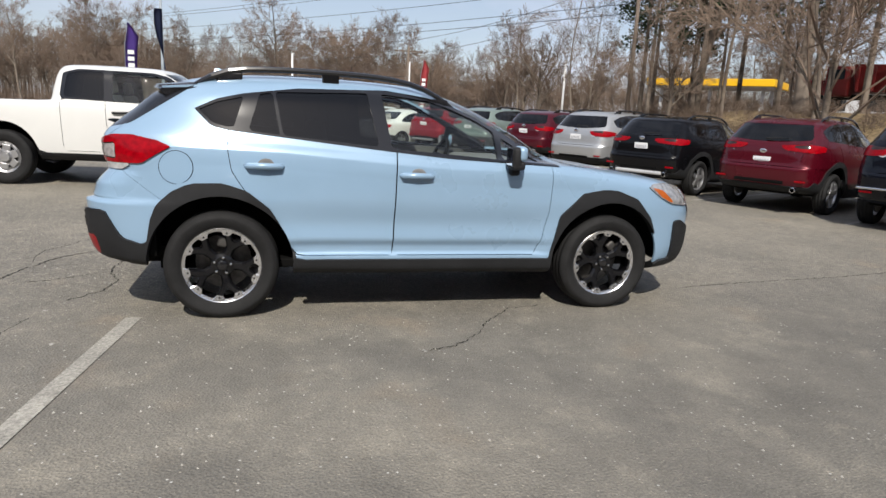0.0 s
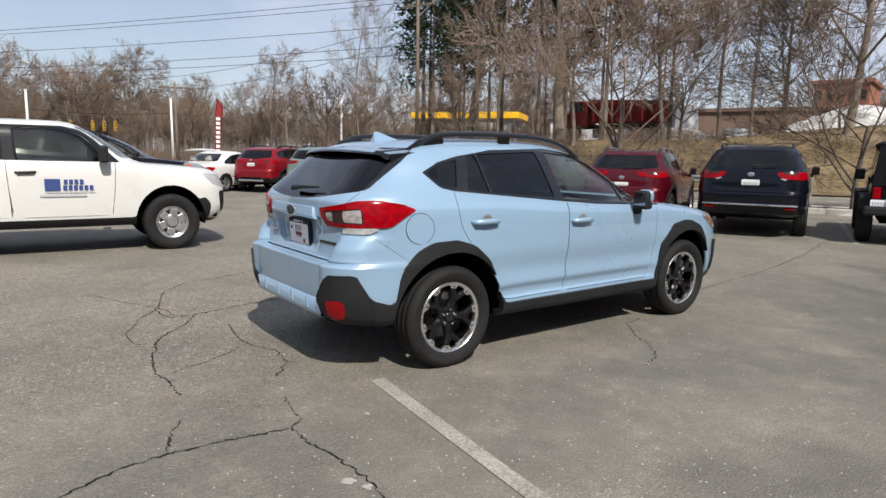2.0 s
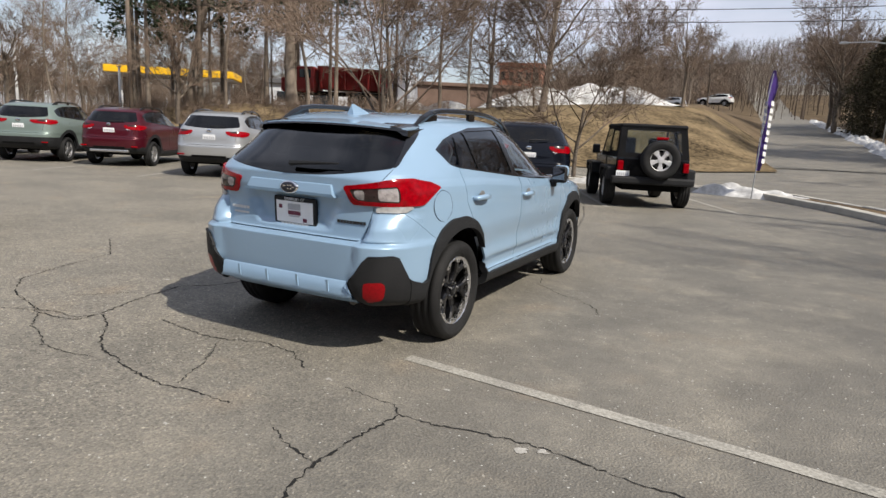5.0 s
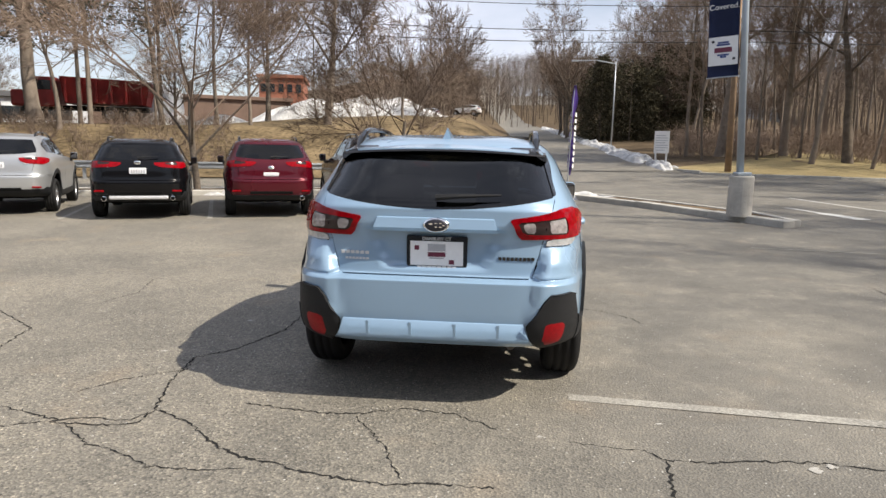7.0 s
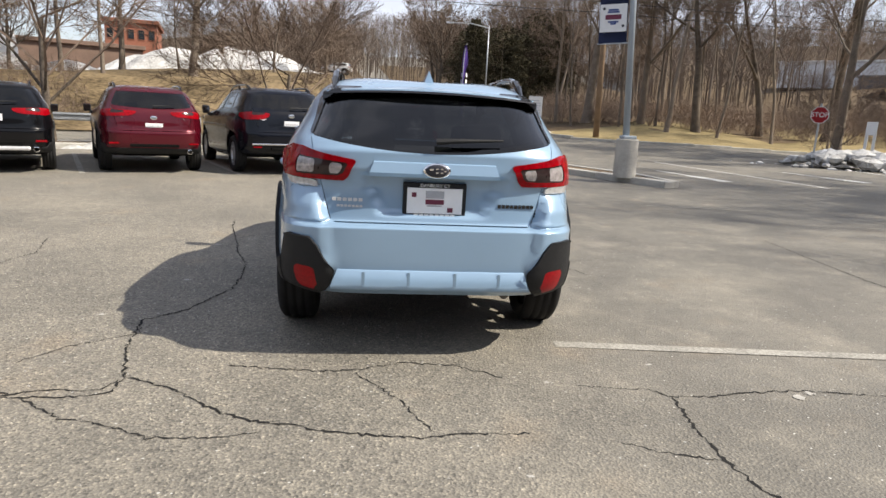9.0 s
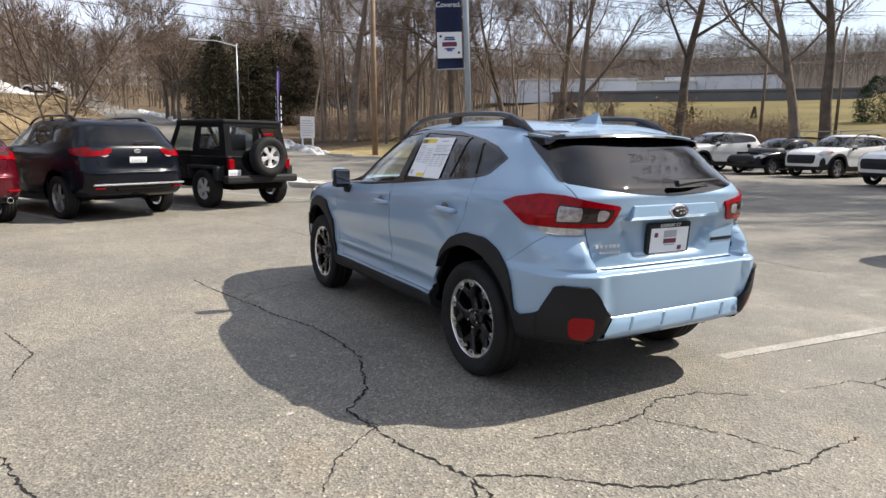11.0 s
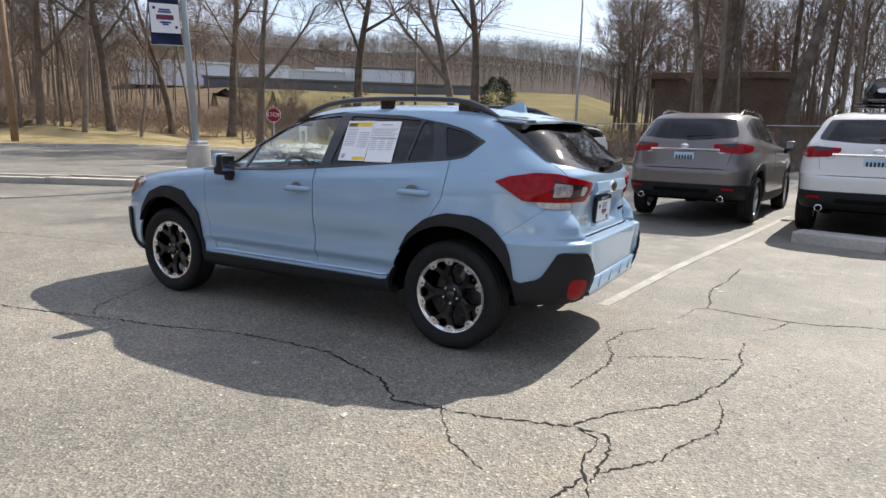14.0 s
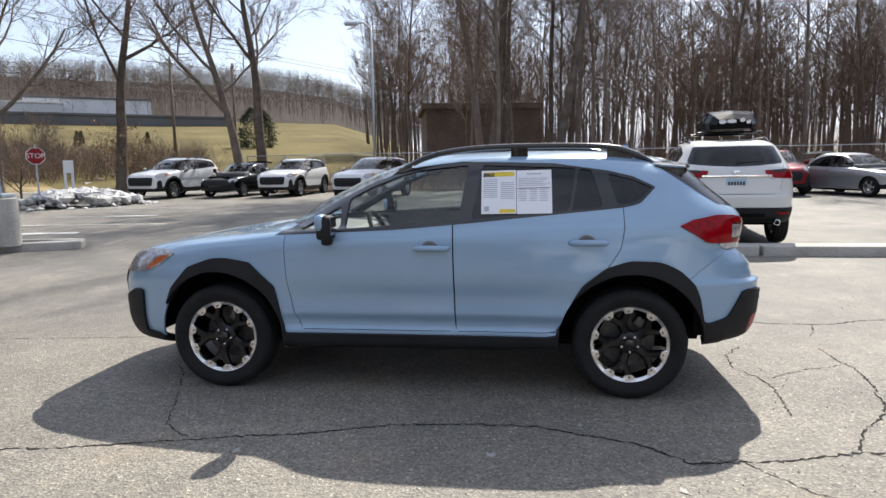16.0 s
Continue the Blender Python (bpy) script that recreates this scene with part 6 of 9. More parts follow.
brush("undergrowth", "tangled brown undergrowth at the wood's edge", 800, polar(44, 62, 15, 46), 21, 1.2, 3.4)
brush("undergrowth", "tall tangled thicket beside the far road", 420, polar(46, 60, 42, 58), 24, 1.5, 4.0)
brush("undergrowth", "dry brown weeds along the chain-link fence", 260, lambda r: (r.uniform(25.6, 28.5), r.uniform(-30, 11)), 25, 0.7, 1.9)
brush("undergrowth", "tall thicket deep behind the fence", 420, lambda r: (r.uniform(44, 60), r.uniform(-44, 4)), 27, 3.0, 7.0)
brush("undergrowth", "tall brown thicket round the timber building", 60, lambda r: (r.uniform(36, 41.5), r.uniform(-3, 10)), 28, 2.0, 4.6)
brush("undergrowth", "tangled brown undergrowth behind the fence", 700, lambda r: (r.uniform(25.8, 42), r.uniform(-36, 9)), 22, 1.0, 3.0)
brush("undergrowth", "brown scrub on the bank", 1100, lambda r: (lambda d, n: (0.92 * d - 0.39 * n, 0.39 * d + 0.92 * n))(r.uniform(-48, -2), r.uniform(27, 35)), 23, 0.5, 1.6)


# ---- grass, bank, kerbs ----
def land(name, label, path, outward, dists, material, lift, category="ground", left_of_road=False):
    """A sheet of land that starts along a line and goes on outwards."""
    rows = []
    for d in dists:
        row = [(x + ox * d, y + oy * d) for (x, y), (ox, oy) in zip(path, outward)]
        if left_of_road:
            row = [(min(x, road_edge(y) - 7.05 - 0.02 * (len(row) - k)), y) for k, (x, y) in enumerate(row)]
        rows.append([(x, y, ground_z(x, y) + lift) for x, y in row])
    return tagged(sheet(name, rows, material), label, category, kind="structure")


def kerb(points, width, height, name="kerb", label="weathered concrete kerb", length=2.4):
    """Kerb stones end to end along a line, each a piece of its own."""
    k = tagged(new(name), label, "kerb", kind="structure")
    rnd = random.Random(len(points))
    for a, b in zip(points, points[1:]):
        a, b = Vector(a), Vector(b)
        n = max(1, round((b - a).length / length))
        for i in range(n):
            p, q = a.lerp(b, i / n), a.lerp(b, (i + 1) / n)
            d = q - p
            ang = math.degrees(math.atan2(d.y, d.x))
            mid = (p + q) / 2
            bm = boxmesh(-d.length / 2 + 0.006, d.length / 2 - 0.006, -width / 2, width / 2, -0.15, height, 0.02)
            s = part("kerb_stone", bm, M_CONCRETE, k)
            s.matrix_basis = pose(mid.x, mid.y, ground_z(mid.x, mid.y) + rnd.uniform(-0.006, 0.006), 0, 0, ang + rnd.uniform(-0.4, 0.4))
    return k


FAR_KERB = [(9.6, 31.5), (10.4, 28.6), (12.5, 26.9), (16.0, 26.0), (22.0, 25.6), (30.0, 26.4), (40.0, 29.5)]
kerb(FAR_KERB, 0.18, 0.13)
out_dirs = [(0.75, 0.66), (0.55, 0.83), (0.45, 0.9), (0.35, 0.94), (0.35, 0.94), (0.4, 0.92), (0.5, 0.87)]
land("lawn", "dry straw-coloured winter lawn beyond the road", FAR_KERB, out_dirs, [0.05, 1, 2.5, 4, 6, 8, 10, 12, 14, 17], M_LAWN, 0.115)
land("wood_floor", "brown leaf litter under the bare trees", FAR_KERB, out_dirs, [17, 20, 24, 30, 38, 50, 65, 90, 130, 200, 320, 520], M_LITTER, 0.12)
rows_r = [[(x, s, ground_z(x, s) + 0.03) for x in (road_edge(s) - 7.1, road_edge(s) - 3.5, road_edge(s) + 0.1)] for s in (30.5, 32, 34, 36, 39, 42, 46, 50, 60, 72, 86, 102, 122, 150, 190)]
tagged(sheet("road", rows_r, M_ASPHALT), "grey side road rising away between snow and trees", "road", kind="structure")
verge = [(road_edge(s), s) for s in (31.5, 33, 35, 37.5, 40, 43, 47, 52, 60, 75, 95, 120, 150, 200)]
land("road_verge", "brown leaf-strewn verge of the rising side road", verge, [(1, 0.05)] * len(verge), [0.02, 2, 5, 9, 14, 22, 34, 50], M_LITTER, 0.10)


def dn(d, n):
    return (0.92 * d - 0.39 * n, 0.39 * d + 0.92 * n)


bank_line = [dn(d, 24.9) for d in (-75, -60, -48, -38, -30, -22, -15, -9, -4, 1.5, 6.5, 10.5, 14.0)]
bank_out = [(-0.39, 0.92)] * 9 + [(-0.3, 0.95), (-0.2, 0.97), (-0.12, 0.99), (-0.04, 1.0)]
land("bank", "brown grassy bank above the road", bank_line, bank_out, [0, 1, 2, 3, 4, 5, 6, 7, 8, 9, 11, 14, 18, 24], M_BANK, 0.06, left_of_road=True)
land("plateau", "worn ground above the bank", bank_line, bank_out, [24, 30, 38, 50, 70, 100, 160, 300, 500], M_LITTER, 0.06, left_of_road=True)
fence_line = [(25.3, y) for y in (12, 8, 4, 0, -5, -10, -16, -24, -34, -50)]
land("wood_floor", "brown leaf litter behind the chain-link fence", fence_line, [(1, 0)] * len(fence_line), [0.2, 2, 5, 9, 15, 25, 40, 70, 120, 220], M_LITTER, 0.05)
FIELD_EDGE = [(30.0, 27.0), (31.5, 23.5), (33.0, 20.5), (34.5, 17.5), (36.5, 14.5), (39.0, 11.0), (42.0, 8.0)]
land("field", "green and straw-coloured grass field rising to the hills", FIELD_EDGE, [(0.62, 0.78), (0.70, 0.71), (0.78, 0.62), (0.84, 0.54), (0.90, 0.43), (0.95, 0.3), (0.98, 0.18)], [0, 3, 6, 10, 16, 24, 34, 46, 60, 76, 95, 120], M_FIELD, 0.14)
land("wood_floor", "brown floor of the wooded hillside", FIELD_EDGE, [(0.62, 0.78), (0.70, 0.71), (0.78, 0.62), (0.84, 0.54), (0.90, 0.43), (0.95, 0.3), (0.98, 0.18)], [120, 140, 170, 220, 300, 420, 560], M_HILL, 0.16)


def snow_heap(label, x, y, sx, sy, h, seed, lumps=9, turn=0.0, z=None):
    """Ploughed snow as one lumpy heap."""
    rnd = random.Random(seed)
    n = 40
    offs = [(rnd.uniform(-0.7, 0.7), rnd.uniform(-0.5, 0.5), rnd.uniform(0.25, 0.5), rnd.uniform(0.4, 1.0)) for _ in range(lumps)]
    verts, faces = [], []
    c, s = math.cos(radians(turn)), math.sin(radians(turn))
    for i in range(n + 1):
        for j in range(n + 1):
            u, v = i / n * 2 - 1, j / n * 2 - 1
            hh = 0.0
            for ox, oy, rad, a in offs:
                q = math.hypot(u - ox, v - oy) / rad
                hh = max(hh, a * max(0.0, 1 - q * q))
            edge = max(0.0, 1 - max(abs(u), abs(v)) ** 4)
            hh = hh * edge * h * (1 + 0.25 * noise.noise((u * 4, v * 4, seed))) + (0.10 * h * noise.noise((u * 11, v * 11, seed + 5.0)) + 0.06 * h * noise.noise((u * 25, v * 25, seed + 9.0))) * edge
            px, py = x + c * u * sx - s * v * sy, y + s * u * sx + c * v * sy
            verts.append((px, py, (ground_z(px, py) if z is None else z) + hh - 0.03))
    for i in range(n):
        for j in range(n):
            a = i * (n + 1) + j
            faces.append((a, a + n + 1, a + n + 2, a + 1))
    me = mesh_from("snow_drift", verts, faces, M_SNOW, True)
    return tagged(new("snow_drift", me), label, "snow")


snow_heap("large heap of dirty ploughed snow on the bank", -13.2, 48.0, 9.0, 3.2, 1.7, 3, 34, 15)
snow_heap("long low heap of dirty snow on the bank", -21.0, 36.5, 4.5, 2.0, 1.0, 4, 8, 20)


def snow_rubble(label, x, y, sx, sy, h, turn, count, seed):
    """Broken lumps of dirty ploughed snow, piled up."""
    rnd = random.Random(seed)
    c, s = math.cos(radians(turn)), math.sin(radians(turn))
    proto = bmesh.new()
    bmesh.ops.create_icosphere(proto, subdivisions=1, radius=1.0)
    pv = [v.co.copy() for v in proto.verts]
    pf = [[v.index for v in f.verts] for f in proto.faces]
    proto.free()
    verts, faces = [], []
    for _ in range(count):
        u, v = rnd.gauss(0, 0.42), rnd.gauss(0, 0.42)
        px, py = x + c * u * sx - s * v * sy, y + s * u * sx + c * v * sy
        top = h * max(0.0, 1 - u * u - v * v)
        r = rnd.uniform(0.07, 0.26) * (1.2 if top > 0.2 else 0.6)
        i = len(verts)
        for p in pv:
            q = p * r * rnd.uniform(0.7, 1.25)
            verts.append((px + q.x * 1.2, py + q.y, ground_z(px, py) + top * rnd.uniform(0.45, 0.55) + q.z * 0.7 + top * 0.15))
        faces += [[i + k for k in f] for f in pf]
    return tagged(new("snow_rubble", mesh_from("snow_rubble", verts, faces, M_SNOW)), label, "snow", kind="stuff")


snow_rubble("low pile of broken dirty snow beside the stop sign", 16.6, 15.6, 2.6, 1.2, 0.8, -40, 230, 6)
snow_heap("small melting snow patch by the kerb", 2.3, 14.6, 2.1, 0.7, 0.38, 7, 12, -20)
snow_heap("small melting snow patch under the tree", -7.6, 12.9, 1.1, 0.4, 0.22, 8, 7, 20)
snow_heap("small melting snow patch under the tree", -2.2, 15.2, 1.2, 0.4, 0.22, 9, 7, 20)
for k in range(16):
    s = 33.5 + k * 5.2
    snow_heap("strip of ploughed snow along the side road", road_edge(s) + 0.25, s, 0.7 + 0.2 * (k % 3), 3.6, 0.4 + 0.08 * (k % 2), 20 + k, 30, 1.5)

# island beside the entrance, with a kerb all round
ISLAND = [(5.95, 7.45), (5.1, 9.4), (4.0, 12.0), (2.6, 14.3), (-0.6, 15.6), (-3.6, 14.9), (-9.0, 12.3), (-14.0, 10.2)]
kerb(ISLAND, 0.3, 0.15)
bm = bmesh.new()
pts_r = [(6.15, 7.6), (5.95, 9.6), (4.7, 12.3), (3.2, 14.9), (-0.7, 16.5), (-4.2, 15.9), (-9.5, 13.4), (-14.4, 11.3)]
kerb(pts_r, 0.18, 0.15)
a = [bm.verts.new((x, y, ground_z(x, y) + 0.12)) for x, y in ISLAND]
b = [bm.verts.new((x, y, ground_z(x, y) + 0.12)) for x, y in pts_r]
for i in range(len(a) - 1):
    bm.faces.new((a[i], b[i], b[i + 1], a[i + 1]))
isl = part("planting_strip", bm, M_LITTER, None, "narrow planting strip with dead leaves")
tagged(isl, category="ground", kind="structure")
# island behind the white car
RI = [(5.62, -3.15), (5.35, -4.2), (5.35, -6.2), (5.4, -9.0)]
kerb(RI, 0.42, 0.15)


# ---- posts, signs, rails ----
M_GALV = mat("galvanised_steel", (0.42, 0.44, 0.46), 0.45, 0.7, spread=0.12, scale=3, fine=0.1, fine_scale=40)
M_POLEGREY = mat("grey_painted_pole", (0.36, 0.41, 0.46), 0.45, 0.2, spread=0.1, scale=3)
M_WOODPOLE = mat("weathered_pole_wood", (0.16, 0.125, 0.098), 0.9, 0, spread=0.25, scale=1.5, fine=0.3, fine_scale=40, bump=0.5, bump_scale=60)
M_NAVYCLOTH = mat("navy_banner_cloth", (0.016, 0.026, 0.075), 0.75, 0, spread=0.12, scale=4)
M_PURPLE = mat("purple_flag_cloth", (0.10, 0.05, 0.30), 0.75, 0, spread=0.15, scale=4)
M_REDCLOTH = mat("faded_red_flag_cloth", (0.50, 0.07, 0.08), 0.75, 0, spread=0.15, scale=4)
M_SIGNRED = mat("red_sign_face", (0.45, 0.012, 0.02), 0.4, 0, spread=0.06, scale=6)
M_SIGNWHITE = mat("white_sign_face", (0.72, 0.72, 0.72), 0.45, 0, spread=0.05, scale=6)
M_WIRE = mat("black_cable", (0.02, 0.02, 0.02), 0.7, 0, spread=0.1, scale=3)
M_YELLOW = mat("yellow_canopy_panel", (0.85, 0.48, 0.01), 0.45, 0, spread=0.06, scale=0.5)
M_SIGNALYELLOW = mat("signal_yellow_paint", (0.42, 0.25, 0.03), 0.55, 0, spread=0.1, scale=4)
M_BRICK = mat("red_brick_wall", (0.30, 0.12, 0.075), 0.9, 0, spread=0.15, scale=0.6, fine=0.25, fine_scale=6, bump=0.4, bump_scale=10)
M_TRUCKRED = mat("worn_red_truck_paint", (0.26, 0.02, 0.018), 0.5, 0, spread=0.25, scale=1.5, fine=0.15, fine_scale=20)
M_BROWNWALL = mat("dark_brown_timber_wall", (0.15, 0.11, 0.085), 0.9, 0, spread=0.3, scale=0.6, fine=0.3, fine_scale=8)
M_WHITEWALL = mat("pale_metal_wall", (0.62, 0.63, 0.65), 0.6, 0, spread=0.08, scale=0.2, fine=0.08, fine_scale=2)
M_DARKROOF = mat("grey_roof", (0.12, 0.12, 0.125), 0.85, 0, spread=0.2, scale=0.2)
M_WINDOWDARK = mat("dark_window_pane", (0.02, 0.025, 0.03), 0.08, 0, spread=0.2, scale=0.4)


def post(parent, name, x, y, z0, z1, r0, r1, material, sides=12, label=""):
    bm = bmesh.new()
    tube(bm, [(x, y, z0), (x, y, (z0 + z1) / 2), (x, y, z1)], [r0, (r0 + r1) / 2, r1], sides)
    return part(name, bm, material, parent, label, smooth=True)


def lamp_post():
    x, y = 5.35, 8.5
    g = ground_z(x, y) + 0.12
    lean = pose(0, 0, 0, -1.2, -2.6, 0)
    t = thing("street_lamp", "grey steel lamp post on a round concrete base, carrying a banner", "lamp", pose(x, y, g))
    bm = bmesh.new()
    lathe(bm, [(0.0, 0.001), (0.0, 0.25), (0.83, 0.245), (0.855, 0.225), (0.855, 0.001)], "z", 32)
    part("concrete_base", bm, M_CONCRETE, t, "pale concrete base")
    part("base_plate", boxmesh(-0.15, 0.15, -0.15, 0.15, 0.855, 0.93, 0.02), M_POLEGREY, t)
    post(t, "pole", 0, 0, 0.9, 8.2, 0.074, 0.052, M_POLEGREY, 16).matrix_basis = lean
    part("lamp_head", boxmesh(-0.12, 0.12, -0.1, 0.75, 8.05, 8.2, 0.04), M_POLEGREY, t).matrix_basis = lean
    # banner: faces the lot
    bt = thing("banner", "navy cloth banner with white lettering on the lamp post", "banner", pose(x, y, g) @ lean @ pose(0, 0, 0, 0, 0, -26))
    z0, z1 = 2.92, 5.3
    bm = bmesh.new()
    n = 14
    va = []
    for i in range(n + 1):
        z = z0 + (z1 - z0) * i / n
        va.append([bm.verts.new((-0.10 - 0.60 * j / 4, 0.02 * math.sin(j * 1.1 + i * 0.5) - 0.002, z)) for j in range(5)])
    for p, q in zip(va, va[1:]):
        for j in range(4):
            bm.faces.new((p[j], p[j + 1], q[j + 1], q[j]))
    bmesh.ops.solidify(bm, geom=bm.faces[:], thickness=0.004)
    part("cloth", bm, M_NAVYCLOTH, bt, smooth=True)
    part("white_panel", boxmesh(-0.685, -0.115, -0.032, -0.028, z0 + 0.24, z0 + 0.82, 0.001), M_SIGNWHITE, bt)
    bm = bmesh.new()
    box(bm, -0.57, -0.23, -0.037, -0.033, z0 + 0.50, z0 + 0.60)
    part("badge_band", bm, M_INKRED, bt)
    for w, zz in ((0.22, 0.70), (0.26, 0.655), (0.22, 0.45), (0.12, 0.41)):
        part("badge_bar", boxmesh(-0.4 - w / 2, -0.4 + w / 2, -0.037, -0.033, z0 + zz - 0.018, z0 + zz + 0.018), M_INKBLUE, bt)
    for px, pz in ((-0.60, 0.73), (-0.19, 0.36)):
        bm = bmesh.new()
        lathe(bm, [(-0.037, 0.001), (-0.037, 0.03), (-0.033, 0.03)], "y", 10, Matrix.Translation((px, 0, z0 + pz)))
        part("badge_mark", bm, M_INK, bt)
    for s, zz in (("Covered.", 1.42), ("Certified.", 1.66), ("Inspected.", 1.90)):
        words("lettering", s, 0.155, M_WHITELETTER, bt, pose(-0.40, -0.03, z0 + zz, 90, 0, 0))
    for zz in (z0, z1):
        bm = bmesh.new()
        tube(bm, [(-0.05, 0, zz), (-0.72, 0, zz)], 0.014, 8)
        part("banner_arm", bm, M_POLEGREY, bt)


lamp_post()


def feather_flag(x, y, label, cloth, height, lean, turn):
    g = ground_z(x, y)
    t = thing("feather_flag", label, "flag", pose(x, y, g, 0, lean, turn))
    bm = bmesh.new()
    pts = [(0, 0, 0), (0, 0, height * 0.5), (0.02, 0, height * 0.8), (0.12, 0, height * 0.95), (0.3, 0, height)]
    tube(bm, pts, [0.018, 0.015, 0.012, 0.008, 0.005], 6)
    part("pole", bm, M_GALV, t)
    bm = bmesh.new()
    rows = []
    for i in range(15):
        q = i / 14
        z = height * (0.22 + 0.76 * q)
        w = 0.42 * (1 - 0.35 * (1 - q)) * min(1, (1.02 - q) * 6)
        rows.append([bm.verts.new((0.02 + (0.1 * max(0, q - 0.75) * 4) + w * k / 3, 0.05 * math.sin(q * 9 + k), z)) for k in range(4)])
    for a, b in zip(rows, rows[1:]):
        for k in range(3):
            bm.faces.new((a[k], a[k + 1], b[k + 1], b[k]))
    bmesh.ops.solidify(bm, geom=bm.faces[:], thickness=0.004)
    part("cloth", bm, cloth, t, smooth=True)
    bm = bmesh.new()
    for i in range(9):
        q = 0.06 + i * 0.085
        z = height * (0.24 + 0.76 * q * 0.85)
        box(bm, 0.10, 0.30, -0.075, -0.07, z, z + height * 0.035)
        box(bm, 0.10, 0.30, 0.07, 0.075, z, z + height * 0.035)
    part("flag_print", bm, M_WHITELETTER, t)
    return t


feather_flag(2.25, 14.0, "purple and white feather flag planted by the kerb", M_PURPLE, 3.5, 4, 70)
feather_flag(-19.5, -6.0, "purple feather flag behind the white pickup", M_PURPLE, 3.9, 0, 98)
feather_flag(-29.5, 6.3, "faded red feather flag at the lot's far end", M_REDCLOTH, 4.2, 2, 72)


def stop_sign():
    x, y = 15.5, 16.2
    t = thing("stop_sign", "red octagonal stop sign on a steel post in the snow", "sign", pose(x, y, ground_z(x, y), 0, 0, -48))
    part("post", boxmesh(-0.03, 0.03, -0.02, 0.02, 0, 2.25, 0.005), M_GALV, t)
    bm = bmesh.new()
    v = [Vector((0.31 * math.cos(radians(22.5 + 45 * i)), 0, 0.31 * math.sin(radians(22.5 + 45 * i)))) for i in range(8)]
    for k, (sc, y0, y1) in enumerate(((1.0, -0.028, -0.022),)):
        a = [bm.verts.new((p.x * sc, y0, 1.85 + p.z * sc)) for p in v]
        b = [bm.verts.new((p.x * sc, y1, 1.85 + p.z * sc)) for p in v]
        bm.faces.new(a), bm.faces.new(b[::-1])
        for i in range(8):
            bm.faces.new((a[i], a[(i + 1) % 8], b[(i + 1) % 8], b[i]))
    bmesh.ops.recalc_face_normals(bm, faces=bm.faces)
    sg = part("sign_plate", bm, M_SIGNWHITE, t)
    bm = bmesh.new()
    a = [bm.verts.new((p.x * 0.93, -0.031, 1.85 + p.z * 0.93)) for p in v]
    f = bm.faces.new(a)
    bmesh.ops.solidify(bm, geom=[f], thickness=0.002)
    part("red_face", bm, M_SIGNRED, sg)
    words("lettering", "STOP", 0.235, M_WHITELETTER, sg, pose(0, -0.034, 1.85, 90, 0, 0))


stop_sign()


def board_sign(x, y, w, h, z, label, turn, bars=True):
    t = thing("notice_board", label, "sign", pose(x, y, ground_z(x, y), 0, 0, turn))
    for k in (-1, 1):
        part("post", boxmesh(k * w * 0.36 - 0.05, k * w * 0.36 + 0.05, -0.05, 0.05, -0.1, z + 0.1, 0.01), M_SIGNWHITE, t)
    part("board", boxmesh(-w / 2, w / 2, -0.09, -0.05, z, z + h, 0.01), M_SIGNWHITE, t)
    if bars:
        bm = bmesh.new()
        for i in range(7):
            box(bm, -w * 0.4, w * (0.4 if i % 3 else 0.25), -0.094, -0.091, z + h * (0.12 + 0.11 * i), z + h * (0.16 + 0.11 * i))
        part("sign_writing", bm, M_INKGREY, t)
    return t


board_sign(9.6, 34.0, 0.85, 1.3, 0.75, "white notice board on two posts on the lawn", -14)
board_sign(18.6, 17.4, 0.36, 0.5, 1.2, "small white sign beside the snow heap", -45, False)


def guard_rail():
    t = tagged(new("guard_rail"), "galvanised guard rail along the road", "rail", kind="structure")
    ang = math.degrees(math.atan2(0.39, 0.92))
    bm = bmesh.new()
    prof = [(0, 0.45), (0.05, 0.50), (0, 0.56), (0, 0.62), (0.05, 0.68), (0, 0.75)]
    ends = []
    for d in range(-66, 3, 4):
        x, y = dn(d, 24.2)
        z = ground_z(x, y)
        ends.append([bm.verts.new((x + 0.39 * o, y - 0.92 * o, z + h)) for o, h in prof])
    for p, q in zip(ends, ends[1:]):
        for k in range(5):
            bm.faces.new((p[k], p[k + 1], q[k + 1], q[k]))
    bmesh.ops.solidify(bm, geom=bm.faces[:], thickness=0.006)
    part("beam", bm, M_GALV, t)
    me = None
    for d in range(-66, 3, 2):
        x, y = dn(d, 24.4)
        if me is None:
            me = part("rail_post", boxmesh(-0.06, 0.06, -0.08, 0.08, -0.2, 0.74, 0.006), M_GALV, t)
            me.matrix_basis = pose(x, y, ground_z(x, y), 0, 0, ang)
        else:
            o = part("rail_post", me.data, None, t)
            o.matrix_basis = pose(x, y, ground_z(x, y), 0, 0, ang)


guard_rail()


M_NEWPOLE = mat("treated_pole_wood", (0.24, 0.16, 0.10), 0.85, 0, spread=0.3, scale=1.5, fine=0.3, fine_scale=40, bump=0.5, bump_scale=60)


